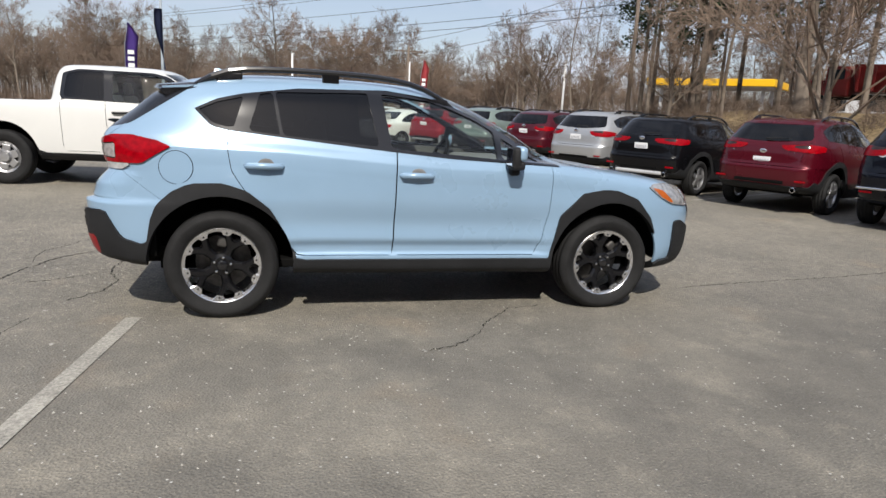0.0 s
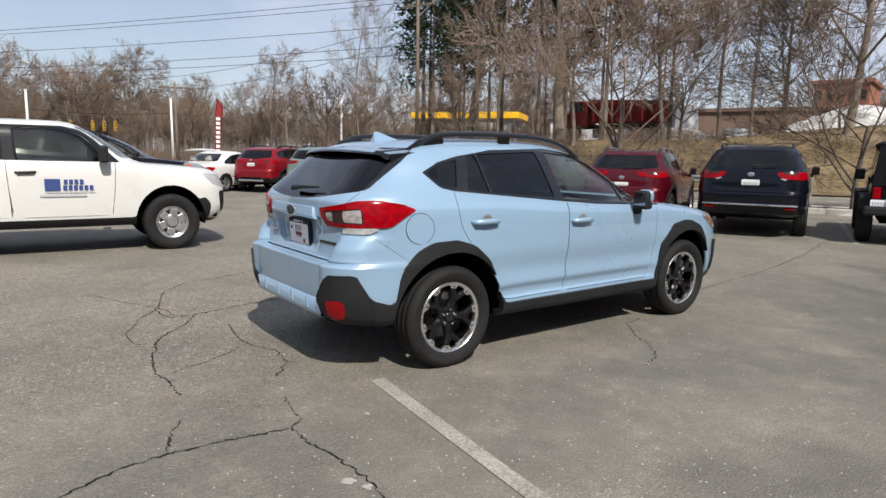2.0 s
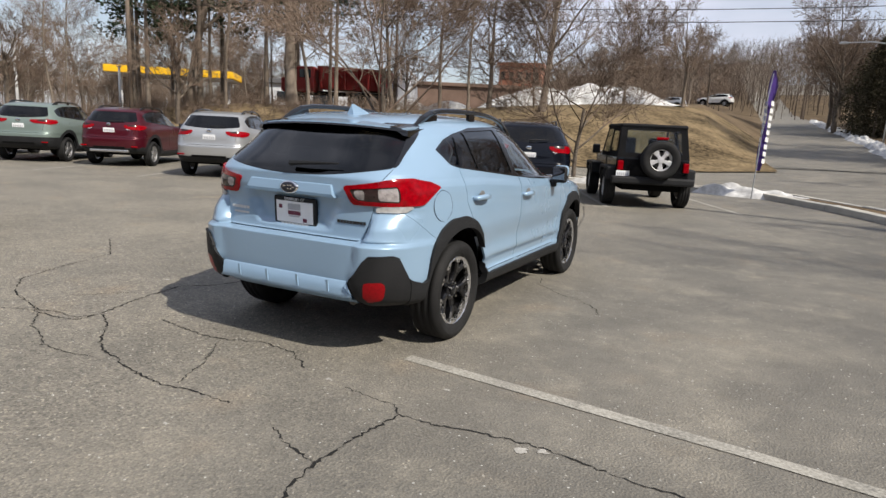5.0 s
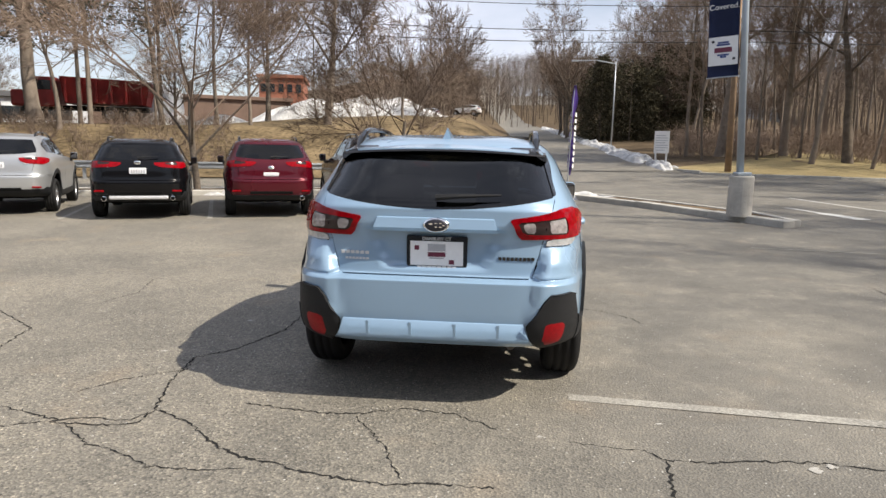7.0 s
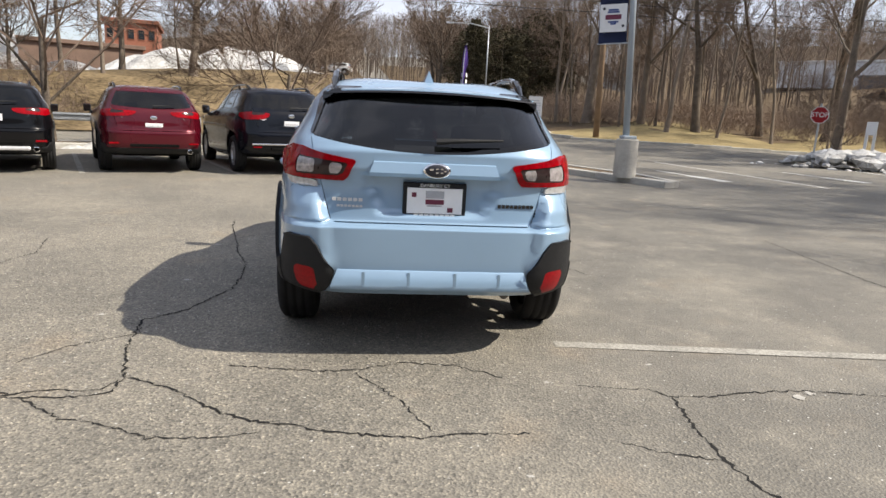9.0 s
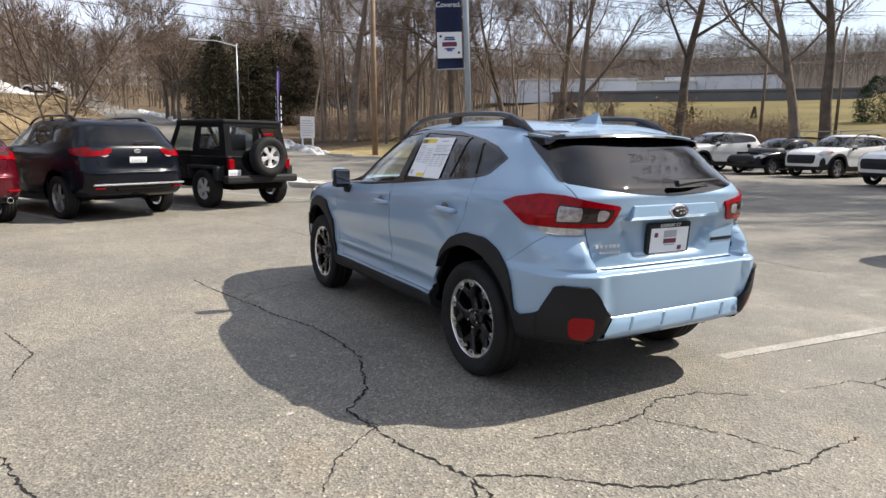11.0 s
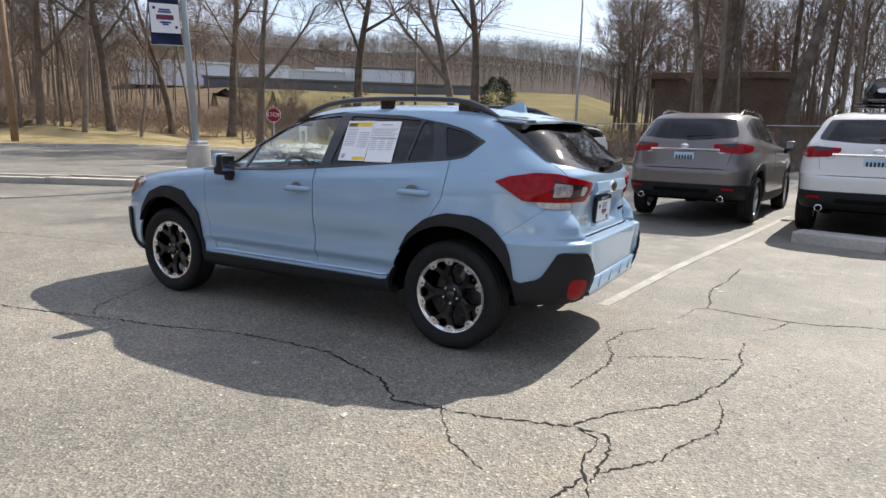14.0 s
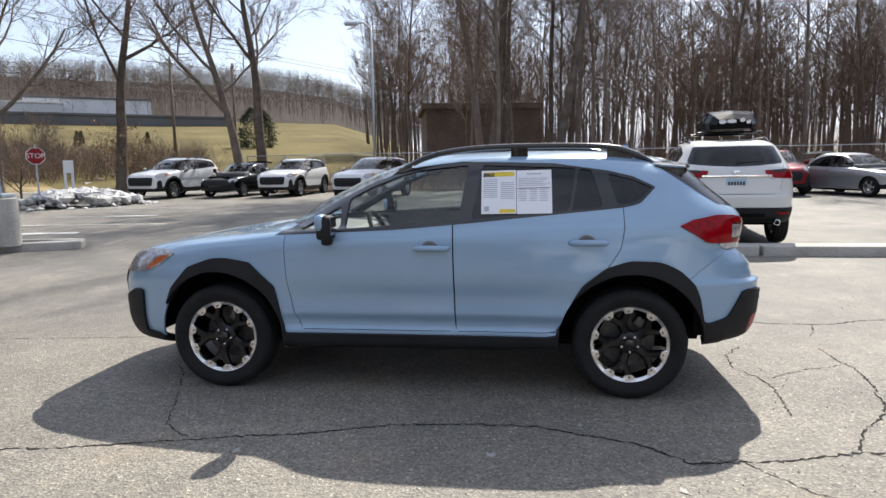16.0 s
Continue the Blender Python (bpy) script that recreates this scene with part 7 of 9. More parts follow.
def utility_pole(x, y, h, label, turn, arms=1, lamp=False, wood=M_WOODPOLE, r=0.135, lean=0.0):
    t = thing("utility_pole", label, "pole", pose(x, y, ground_z(x, y), 0, -lean, turn))
    post(t, "pole", 0, 0, -0.2, h, r, r * 0.67, wood, 10)
    for k in range(arms):
        z = h - 0.5 - k * 1.1
        part("crossarm", boxmesh(-1.2, 1.2, -0.05, 0.05, z, z + 0.12, 0.01), M_WOODPOLE, t)
        for i in (-1.1, -0.4, 0.4, 1.1):
            bm = bmesh.new()
            lathe(bm, [(z + 0.12, 0.03), (z + 0.2, 0.04), (z + 0.26, 0.02), (z + 0.27, 0.001)], "z", 8, Matrix.Translation((i, 0, 0)))
            part("insulator", bm, M_GALV, t)
    if lamp:
        bm = bmesh.new()
        tube(bm, [(0, 0, h - 2.2), (1.2, 0, h - 1.4), (2.6, 0, h - 1.2)], [0.04, 0.035, 0.03], 6)
        part("lamp_arm", bm, M_GALV, t)
        part("lamp_head", boxmesh(2.5, 3.2, -0.14, 0.14, h - 1.27, h - 1.12, 0.04), M_GALV, t)
    return t


utility_pole(-29.0, 18.6, 11.0, "weathered wooden utility pole with transformer arms", 20, 2, True)
utility_pole(11.8, 28.8, 11.5, "tall orange-brown wooden utility pole on the lawn", 10, 0, False, M_NEWPOLE, 0.17, 1.0)
utility_pole(-50.0, 9.7, 6.8, "distant wooden utility pole with a crossarm", 80, 1)
utility_pole(45.0, 28.0, 9.0, "distant wooden utility pole beside the field", 30, 1)
utility_pole(52.0, 26.0, 9.0, "distant wooden utility pole beside the field", 30, 1)
for x, y, h in ((-46.5, 22.5, 6.2), (-40.0, 26.0, 4.6)):
    t = thing("tall_post", "slim pale steel post at the lot's edge", "pole", pose(x, y, ground_z(x, y)))
    post(t, "shaft", 0, 0, 0, h, 0.1, 0.08, M_SIGNWHITE)
    part("cap", boxmesh(-0.13, 0.13, -0.13, 0.13, h, h + 0.08, 0.02), M_SIGNWHITE, t)


def banner_post(x, y, h):
    """A slim post with a lamp head and a twisted navy banner."""
    t = thing("lamp_post", "slim grey post with dark lamp head and twisted navy banner", "lamp", pose(x, y, ground_z(x, y)))
    post(t, "shaft", 0, 0, 0, h, 0.07, 0.05, M_POLEGREY)
    part("lamp_head", boxmesh(-0.16, 0.16, -0.32, 0.32, h, h + 0.14, 0.03), M_DARK, t)
    bm = bmesh.new()
    rows = []
    for i in range(13):
        q = i / 12
        a = -1.2 + 1.5 * q
        w = 0.42 * (0.55 + 0.45 * math.sin(q * 2.6 + 0.4))
        rows.append([bm.verts.new((0.07 + w * f * math.cos(a) * 0.4, w * f * math.sin(a) + 0.06, h - 0.45 - 2.3 * q)) for f in (0, 0.5, 1)])
    for a, b in zip(rows, rows[1:]):
        for k in range(2):
            bm.faces.new((a[k], a[k + 1], b[k + 1], b[k]))
    bmesh.ops.solidify(bm, geom=bm.faces[:], thickness=0.005)
    part("cloth", bm, M_NAVYCLOTH, t, smooth=True)


banner_post(-23.6, -5.45, 5.3)


def traffic_signal(y, z):
    """A yellow three-lamp signal hung from the span wire."""
    t = thing("traffic_signal", "yellow three-lamp traffic signal hung from a span wire", "traffic light", pose(-60, y, z, 0, 0, -90) @ Matrix.Diagonal((0.8, 0.8, 0.8, 1)))
    part("housing", boxmesh(-0.17, 0.17, -0.11, 0.11, -0.53, 0.53, 0.03), M_SIGNALYELLOW, t)
    part("hanger", boxmesh(-0.02, 0.02, -0.02, 0.02, 0.53, 1.05, 0.005), M_GALV, t)
    for k in (-1, 0, 1):
        bm = bmesh.new()
        lathe(bm, [(0.10, 0.001), (0.12, 0.09), (0.10, 0.115)], "y", 10, Matrix.Translation((0, 0, k * 0.34)))
        part("lens", bm, M_DARK, t)
        bm = bmesh.new()
        tube(bm, [(-0.13, 0.1, k * 0.34), (-0.09, 0.22, k * 0.34 + 0.09), (0, 0.28, k * 0.34 + 0.13), (0.09, 0.22, k * 0.34 + 0.09), (0.13, 0.1, k * 0.34)], 0.025, 6)
        part("visor", bm, M_SIGNALYELLOW, t)


for y, z in ((2.6, 3.4), (3.5, 3.42), (5.2, 3.5), (6.1, 3.5), (7.0, 3.55)):
    traffic_signal(y, z)
for y in (0.4, 11.8):
    t = thing("signal_pole", "pale steel pole that carries the signal wire", "pole", pose(-60, y, ground_z(-60, y)))
    post(t, "shaft", 0, 0, 0, 6.2, 0.12, 0.09, M_SIGNWHITE)
    part("cap", boxmesh(-0.14, 0.14, -0.14, 0.14, 6.2, 6.28, 0.02), M_SIGNWHITE, t)


def street_light(x, y, h, label, turn, arm=2.0):
    t = thing("street_lamp", label, "lamp", pose(x, y, ground_z(x, y), 0, 0, turn))
    post(t, "pole", 0, 0, 0, h, 0.07, 0.045, M_GALV)
    bm = bmesh.new()
    tube(bm, [(0, 0, h - 0.2), (-arm * 0.5, 0, h + 0.1), (-arm, 0, h + 0.05)], [0.05, 0.04, 0.035], 8)
    part("arm", bm, M_GALV, t)
    part("lamp_head", boxmesh(-arm - 0.5, -arm + 0.1, -0.13, 0.13, h - 0.02, h + 0.12, 0.03), M_GALV, t)


street_light(9.6, 52.5, 7.4, "grey street lamp with a long arm over the side road", 0, 3.3)
street_light(24.6, 6.35, 7.6, "grey lamp post in the lot near the fence", -80, 0.7)


def wire(points, r=0.014, sag=0.6):
    bm = bmesh.new()
    pts = []
    for a, b in zip(points, points[1:]):
        a, b = Vector(a), Vector(b)
        for i in range(10):
            q = i / 10
            p = a.lerp(b, q)
            p.z -= sag * 4 * q * (1 - q)
            pts.append(p)
    pts.append(Vector(points[-1]))
    tube(bm, pts, r, 4, False)
    me = bpy.data.meshes.new("overhead_cable")
    bm.to_mesh(me), bm.free()
    me.materials.append(M_WIRE)
    return tagged(new("overhead_cable", me), "black overhead cable between the utility poles", "cable", "overhead cables")


for dz, off in ((10.6, -1.1), (10.6, 0.4), (9.4, 1.1), (8.0, 0.0), (7.5, 0.2)):
    wire([(-95, -28 + off, dz + 0.5), (-29.0, 18.6 + off, dz), (11.8, 28.8 + off, dz - 0.4), (46, 21 + off, dz), (95, 5 + off, dz + 3)], 0.016, 0.7)
for dz in (8.5, 9.6):
    wire([(-105, -12, dz), (-50.0, 9.7, dz - 2.4), (-29.0, 18.6, dz)], 0.014, 0.5)
wire([(-60, 0.4, 4.7), (-60, 11.8, 4.9)], 0.02, 0.25)
wire([(-60, -40, 12.5), (-29.0, 18.6, 10.9)], 0.016, 1.0)


def chain_fence():
    t = tagged(new("chain_link_fence"), "galvanised chain-link fence at the lot's edge", "fence", kind="structure")
    line = [(26.6, 13.5), (25.2, 9.0), (25.0, 2.0), (24.9, -8.0), (24.6, -20.0), (24.2, -34.0)]
    tw = Twigs()
    first = None
    for a, b in zip(line, line[1:]):
        a, b = Vector(a), Vector(b)
        n = max(1, round((b - a).length / 2.9))
        for i in range(n):
            p, q = a.lerp(b, i / n), a.lerp(b, (i + 1) / n)
            zp, zq = ground_z(p.x, p.y), ground_z(q.x, q.y)
            if first is None:
                bm = bmesh.new()
                tube(bm, [(0, 0, 0), (0, 0, 1.85)], 0.035, 8)
                first = part("fence_post", bm, M_GALV, t)
                first.matrix_basis = pose(p.x, p.y, zp)
            else:
                o = part("fence_post", first.data, None, t)
                o.matrix_basis = pose(p.x, p.y, zp)
            bm = bmesh.new()
            tube(bm, [(p.x, p.y, zp + 1.82), (q.x, q.y, zq + 1.82)], 0.024, 6)
            part("top_rail", bm, M_GALV, t)
            ln = (q - p).length
            for k in range(int(ln / 0.14) + 1):
                for s in (1, -1):
                    u0 = k * 0.14
                    u1 = u0 + s * 1.75
                    h0, h1 = 0.04, 1.79
                    if u1 > ln:
                        h1 = h0 + (ln - u0) / (u1 - u0) * 1.75
                        u1 = ln
                    if u1 < 0:
                        h1 = h0 + (0 - u0) / (u1 - u0) * 1.75
                        u1 = 0
                    A, B = p.lerp(q, u0 / ln), p.lerp(q, u1 / ln)
                    d = (q - p).normalized()
                    tw.sliver(Vector((A.x, A.y, zp + h0)), Vector((B.x, B.y, zp + h1)), 0.005, Vector((d.x, d.y, 0)))
    ob = part("wire_mesh", tw.mesh("wire_mesh", M_GALV, False), None, t)
    tagged(ob, kind="stuff")


chain_fence()


# ---- buildings and the far things ----
M_TANBRICK = mat("weathered_tan_brick", (0.19, 0.125, 0.095), 0.9, 0, spread=0.2, scale=0.6, fine=0.2, fine_scale=9, bump=0.3, bump_scale=20)
def building(name, label, x, y, turn, w, d, h, wall, roof_mat, rows=1, cols=6, z=None, sink=1.5, win=True):
    g = ground_z(x, y) if z is None else z
    t = thing(name, label, "building", pose(x, y, g, 0, 0, turn))
    part("wall", boxmesh(-w / 2, w / 2, -d / 2, d / 2, -sink, h, 0.03), wall, t)
    part("roof", boxmesh(-w / 2 - 0.3, w / 2 + 0.3, -d / 2 - 0.3, d / 2 + 0.3, h, h + 0.45, 0.05), roof_mat, t)
    if win:
        for r in range(rows):
            for c in range(cols):
                cx = -w / 2 + w * (c + 0.5) / cols
                cz = h * (r + 0.55) / rows
                ww, wh = w / cols * 0.32, h / rows * 0.22
                wn = part("window", boxmesh(cx - ww, cx + ww, -d / 2 - 0.06, -d / 2 + 0.02, cz - wh, cz + wh, 0.01), wall, t)
                part("pane", boxmesh(cx - ww * 0.88, cx + ww * 0.88, -d / 2 - 0.075, -d / 2 - 0.05, cz - wh * 0.85, cz + wh * 0.85), M_WINDOWDARK, wn)
    return t


building("brick_building", "red brick building with a flat roof above the bank", -30.2, 82.0, 14, 5.6, 10, 5.6, M_BRICK, M_BRICK, 2, 5)
building("low_building", "long low building with a brown roof edge", -42.0, 74.0, 24, 28, 12, 3.4, M_TANBRICK, M_TANBRICK, 1, 9, 3.6, 5.0, False)
building("shed", "white shed above the bank", -40.5, 48.0, 30, 7, 6, 2.8, M_WHITEWALL, M_DARKROOF, 1, 2, 2.3, 3.5)
building("brown_building", "dark brown flat-roofed building among the trees", 46.0, 3.3, -78, 8.2, 8, 4.3, M_BROWNWALL, M_BROWNWALL, 1, 3, 1.2, 2.0, False)
building("warehouse", "long white warehouse on the far slope", 104.0, 122.0, -45, 34, 16, 3.6, M_WHITEWALL, M_SNOW, 1, 14, None, 1.5, False)
building("warehouse", "long white warehouse on the far slope", 140.0, 104.0, -55, 26, 16, 3.0, M_WHITEWALL, M_DARKROOF, 1, 6, None, 1.5, False)
building("warehouse", "pale grey workshop on the far slope", 124.0, 112.0, -50, 20, 14, 2.2, M_GALV, M_SNOW, 1, 5, None, 1.5, False)
building("warehouse", "low grey store building on the far slope", 112.0, 88.0, -52, 60, 10, 1.6, M_DARKROOF, M_DARKROOF, 1, 10, None, 1.5, False)


def gas_station():
    x, y = -54.8, 43.6
    t = thing("gas_canopy", "yellow flat gas station canopy on posts", "canopy", pose(x, y, 0.2, 0, 0, 38))
    part("fascia", boxmesh(-6.2, 6.2, -3.5, 3.5, 5.3, 6.0, 0.05), M_YELLOW, t)
    part("soffit", boxmesh(-6.0, 6.0, -3.3, 3.3, 5.2, 5.3), M_WHITEWALL, t)
    for px in (-5, 0, 5):
        for py in (-2, 2):
            part("post", boxmesh(px - 0.15, px + 0.15, py - 0.15, py + 0.15, 0, 5.3, 0.02), M_WHITEWALL, t)
    for px in (-5, 0, 5):
        p = thing("gas_pump", "white gas pump under the canopy", "pump", pose(x, y, 0.2, 0, 0, 38) @ pose(px, 0, 0), "gas pumps")
        part("cabinet", boxmesh(-0.4, 0.4, -0.3, 0.3, 0, 1.9, 0.05), M_SIGNWHITE, p)
        part("display", boxmesh(-0.3, 0.3, -0.31, -0.29, 1.2, 1.6, 0.01), M_WINDOWDARK, p)


gas_station()
# unseen building, added to cut the sky light on the crossover's rear
building("unseen_block", "plain grey single-storey block, unseen, added behind the lot to darken the car's rear", 1.0, -29.0, 180, 46, 12, 7.0, M_TANBRICK, M_DARKROOF, 1, 10, 0.0, 0.5)


def dump_truck():
    x, y = -26.1, 33.7
    t = thing("dump_truck", "worn red dump truck parked above the bank", "truck", pose(x, y, ground_z(x, y) + 0.06, 0, 0, 112))
    part("chassis", boxmesh(-0.5, 0.5, -3.4, 3.4, 0.75, 1.05, 0.03), M_DARK, t)
    bm = bmesh.new()
    v = [bm.verts.new(p) for p in ((-1.15, -3.4, 1.15), (1.15, -3.4, 1.15), (1.15, 1.2, 1.15), (-1.15, 1.2, 1.15), (-1.25, -3.7, 2.6), (1.25, -3.7, 2.6), (1.25, 1.4, 2.75), (-1.25, 1.4, 2.75))]
    for f in ((0, 3, 2, 1), (0, 1, 5, 4), (1, 2, 6, 5), (2, 3, 7, 6), (3, 0, 4, 7)):
        bm.faces.new([v[i] for i in f])
    bmesh.ops.solidify(bm, geom=bm.faces[:], thickness=0.06)
    bed = part("dump_bed", bm, M_TRUCKRED, t)
    for k in range(6):
        for s in (-1, 1):
            part("bed_rib", boxmesh(s * 1.22 - 0.06, s * 1.22 + 0.06, -3.2 + k * 0.85, -3.08 + k * 0.85, 1.2, 2.65, 0.01), M_TRUCKRED, bed)
    part("cab", boxmesh(-1.1, 1.1, 1.6, 3.0, 0.9, 2.7, 0.12), M_TRUCKRED, t)
    part("bonnet", boxmesh(-0.9, 0.9, 3.0, 4.2, 0.9, 1.9, 0.15), M_TRUCKRED, t)
    part("cab_window", boxmesh(-1.115, 1.115, 1.9, 2.75, 1.9, 2.5, 0.03), M_WINDOWDARK, t)
    for ay in (-2.6, -1.3, 3.2):
        for s in (1, -1):
            wheel_parts(t, pose(s * 0.95, ay, 0.5, 0, 0, 0 if s > 0 else 180), 0.5, 0.34, 0.28, "steel")


dump_truck()


def van(x, y, turn):
    """A white panel van, seen in part behind the truck."""
    t = thing("van", "white panel van parked behind the red dump truck", "van", pose(x, y, ground_z(x, y) + 0.06, 0, 0, turn))
    bm = bmesh.new()
    prof = [(-2.7, 0.45), (-2.75, 1.0), (-2.65, 2.25), (-2.4, 2.42), (0.9, 2.42), (1.3, 2.25), (1.95, 1.4), (2.6, 1.15), (2.75, 0.9), (2.75, 0.45)]
    rows = [[bm.verts.new((s * (0.96 if z < 1.5 else 0.96 - 0.12 * (z - 1.5)), p, z)) for p, z in prof] for s in (-1, 1)]
    n = len(prof)
    for k in range(n):
        bm.faces.new((rows[0][k], rows[0][(k + 1) % n], rows[1][(k + 1) % n], rows[1][k]))
    for r in rows:
        bm.faces.new(r)
    bmesh.ops.recalc_face_normals(bm, faces=bm.faces[:])
    bmesh.ops.bevel(bm, geom=bm.edges[:], offset=0.05, segments=2, affect="EDGES", profile=0.5)
    part("body", bm, M_WHITEWALL, t)
    for s in (-1, 1):
        part("side_window", boxmesh(s * 0.93 - 0.03, s * 0.93 + 0.03, 0.55, 1.45, 1.4, 1.95, 0.02), M_WINDOWDARK, t)
    part("windscreen", boxmesh(-0.75, 0.75, -0.02, 0.02, -0.42, 0.42, 0.01), M_WINDOWDARK, t).matrix_basis = pose(0, 1.66, 1.84, 37.5)
    for ay in (-1.7, 1.85):
        for s in (1, -1):
            wheel_parts(t, pose(s * 0.85, ay, 0.34, 0, 0, 0 if s > 0 else 180), 0.34, 0.2, 0.22, "steel")


van(-25.0, 38.2, 68)


# ---- pickup, jeep-like car, saloons ----
PICKUP = dict(
    front=[2.32, 2.42, 2.46, 2.46, 2.43, 2.37, 2.26, 1.90, 1.30, 0.98, 0.72, 0.52, 0.40, 0.2, -0.25],
    front_z=[0.36, 0.46, 0.62, 0.80, 0.94, 1.04, 1.10, 1.15, 1.20, 1.40, 1.58, 1.68, 1.72, 1.74, 1.755],
    side=[0.82, 0.90, 0.925, 0.94, 0.945, 0.94, 0.93, 0.915, 0.90, 0.84, 0.78, 0.72, 0.63, 0.4, 0.02],
    side_z=[0.36, 0.46, 0.62, 0.80, 0.95, 1.06, 1.13, 1.17, 1.21, 1.40, 1.58, 1.67, 1.71, 1.735, 1.755],
    rear=[-2.70, -2.78, -2.80, -2.80, -2.79, -2.78, -2.76, -2.70, -1.20, -1.16, -1.12, -1.08, -1.02, -0.8, -0.25],
    rear_z=[0.40, 0.5, 0.62, 0.80, 0.95, 1.06, 1.13, 1.17, 1.21, 1.40, 1.58, 1.67, 1.71, 1.735, 1.755],
    nf=[5, 5.5, 6, 6, 5.5, 5, 4.8, 4.6, 4.4, 4, 3.8, 3.6, 3.4, 3.2, 3.0],
    nr=[9, 10, 10, 10, 10, 10, 10, 10, 8, 7, 6, 5, 4.5, 4, 3.0])
PICKUP_OPT = dict(
    dlo=[(0.0, 0.0), (0.01, 0.0), (0.01, 0.01)], glass=[], hub_z=0.42, hole=0.47, ring=0.475, axf=1.62, axr=-1.78, sill=0.47,
    screen=(1.26, 1.66, 0.74, 0.35, 0.3), rear_glass=(1.28, 1.6, 0.6, 0.2, 0.85), gate=(0.75, 1.14, 0.70, 0.0),
    doors=[[(0.92, 1.22), (0.89, 0.8), (0.85, 0.50), (-0.32, 0.50), (-0.34, 0.9), (-0.37, 1.24)], [(-0.35, 1.24), (-0.33, 0.9), (-0.31, 0.50), (-0.96, 0.50), (-0.98, 1.24)]],
    head=[(2.18, 1.06), (2.55, 1.04), (2.75, 0.98), (2.70, 0.86), (2.40, 0.88)], tail=[(-2.62, 1.12), (-2.78, 1.12), (-2.78, 0.80), (-2.62, 0.80)], gap=0.004)
for drop in ("head_amber", "tail_clear", "reflector"):
    PICKUP_OPT[drop] = [(0.0, 9.0), (0.01, 9.0), (0.01, 9.01)]


def pickup():
    """A white pickup with an extended cab, seen from its right side."""
    o = dict(PICKUP_OPT)
    o["dlo"] = [(0.98, 1.20), (0.66, 1.52), (0.50, 1.62), (0.30, 1.66), (-0.75, 1.66), (-0.97, 1.60), (-1.0, 1.24)]
    o["glass"] = [[(0.84, 1.225), (0.60, 1.505), (0.45, 1.595), (0.27, 1.632), (-0.27, 1.635), (-0.25, 1.225)], [(-0.39, 1.635), (-0.75, 1.63), (-0.90, 1.58), (-0.94, 1.27), (-0.37, 1.235)]]
    sh = Shell(**PICKUP)
    reg = car_regions(sh, 4, 60, o)
    x, y = -6.65, -3.08
    t = thing("pickup_truck", "white extended-cab pickup with blue lettering on its door", "truck", pose(x, y, 0, 0, 0, -4) @ Matrix.Diagonal((1, 1, 1.05, 1)))
    for key in ("body", "hood", "gate", "rear_bumper", "front_bumper"):
        if reg[key]:
            part({"gate": "tailgate"}.get(key, key), sh.mesh(key, reg[key], M_WHITE, 0, 0.02), None, t)
    part("sill_trim", sh.mesh("sill_trim", reg["clad"], M_CLAD, 0.003, 0.05), None, t)
    for side in (1, -1):
        for faces in reg["doors"]:
            d = part("door", sh.mesh("door", faces, M_WHITE, 0, 0.015, (side,)), None, t)
        bm = bmesh.new()
        tube(bm, [(0.93, -0.25, 1.07), (0.965, -0.23, 1.07), (0.965, -0.05, 1.075), (0.93, -0.03, 1.075)], 0.018, 6)
        bmesh.ops.transform(bm, matrix=Matrix.Diagonal((side, 1, 1, 1)), verts=bm.verts)
        part("handle", bm, M_CLAD, t)
        for i, faces in enumerate(reg["windows"]):
            part("window", sh.mesh("window", faces, M_PRIVACY if i else M_GLASS, -0.004, 0, (side,)), None, t)
        part("headlight", sh.mesh("headlight", reg["head"], M_LIGHTCLEAR, 0.006, 0.03, (side,)), None, t)
        part("tail_light", sh.mesh("tail_light", reg["tail"], M_LIGHTRED, 0.006, 0.03, (side,)), None, t)
        bm = bmesh.new()
        box(bm, side * 1.04 - 0.09, side * 1.04 + 0.09, 0.70, 0.82, 1.20, 1.42, 0.03)
        box(bm, min(side * 0.86, side * 1.0), max(side * 0.86, side * 1.0), 0.74, 0.82, 1.22, 1.28, 0.01)
        part("mirror", bm, M_CLAD, t)
        for ax in (1.62, -1.78):
            wheel_parts(t, pose(side * 0.815, ax, 0.385, 20, 0, 0 if side > 0 else 180), 0.385, 0.25, 0.225, "steel")
    for side in (1, -1):
        part("pillar_trim", sh.mesh("pillar_trim", reg["pillar"], M_GLOSSBLACK, 0.001, 0.02, (side,)), None, t)
    part("windscreen", sh.mesh("windscreen", reg["screen"], M_GLASS, -0.003), None, t)
    part("rear_window", sh.mesh("rear_window", reg["rear_glass"], M_PRIVACY, -0.003), None, t)
    bm = bmesh.new()
    box(bm, -0.72, 0.72, -2.5, 2.3, 0.42, 0.50, 0.01)
    part("underbody", bm, M_DARK, t)
    for ax in (1.62, -1.78):
        bm = bmesh.new()
        lathe(bm, [(-0.86, 0.475), (0.86, 0.475)], "x", 36, Matrix.Translation((0, ax, 0.42)))
        for f in [f for f in bm.faces if f.calc_center_median().z < 0.36]:
            bm.faces.remove(f)
        box(bm, -0.5, 0.5, ax - 0.4, ax + 0.4, 0.4, 0.8)
        part("wheel_well", bm, M_DARK, t)
    bm = bmesh.new()
    box(bm, -0.78, 0.78, 0.80, 1.2, 0.8, 1.2, 0.06)
    part("dashboard", bm, M_CABIN, t)
    seat(t, 0.4, 0.05, 0.62), seat(t, -0.4, 0.05, 0.62)
    # door lettering on the right side
    sx = 0.955
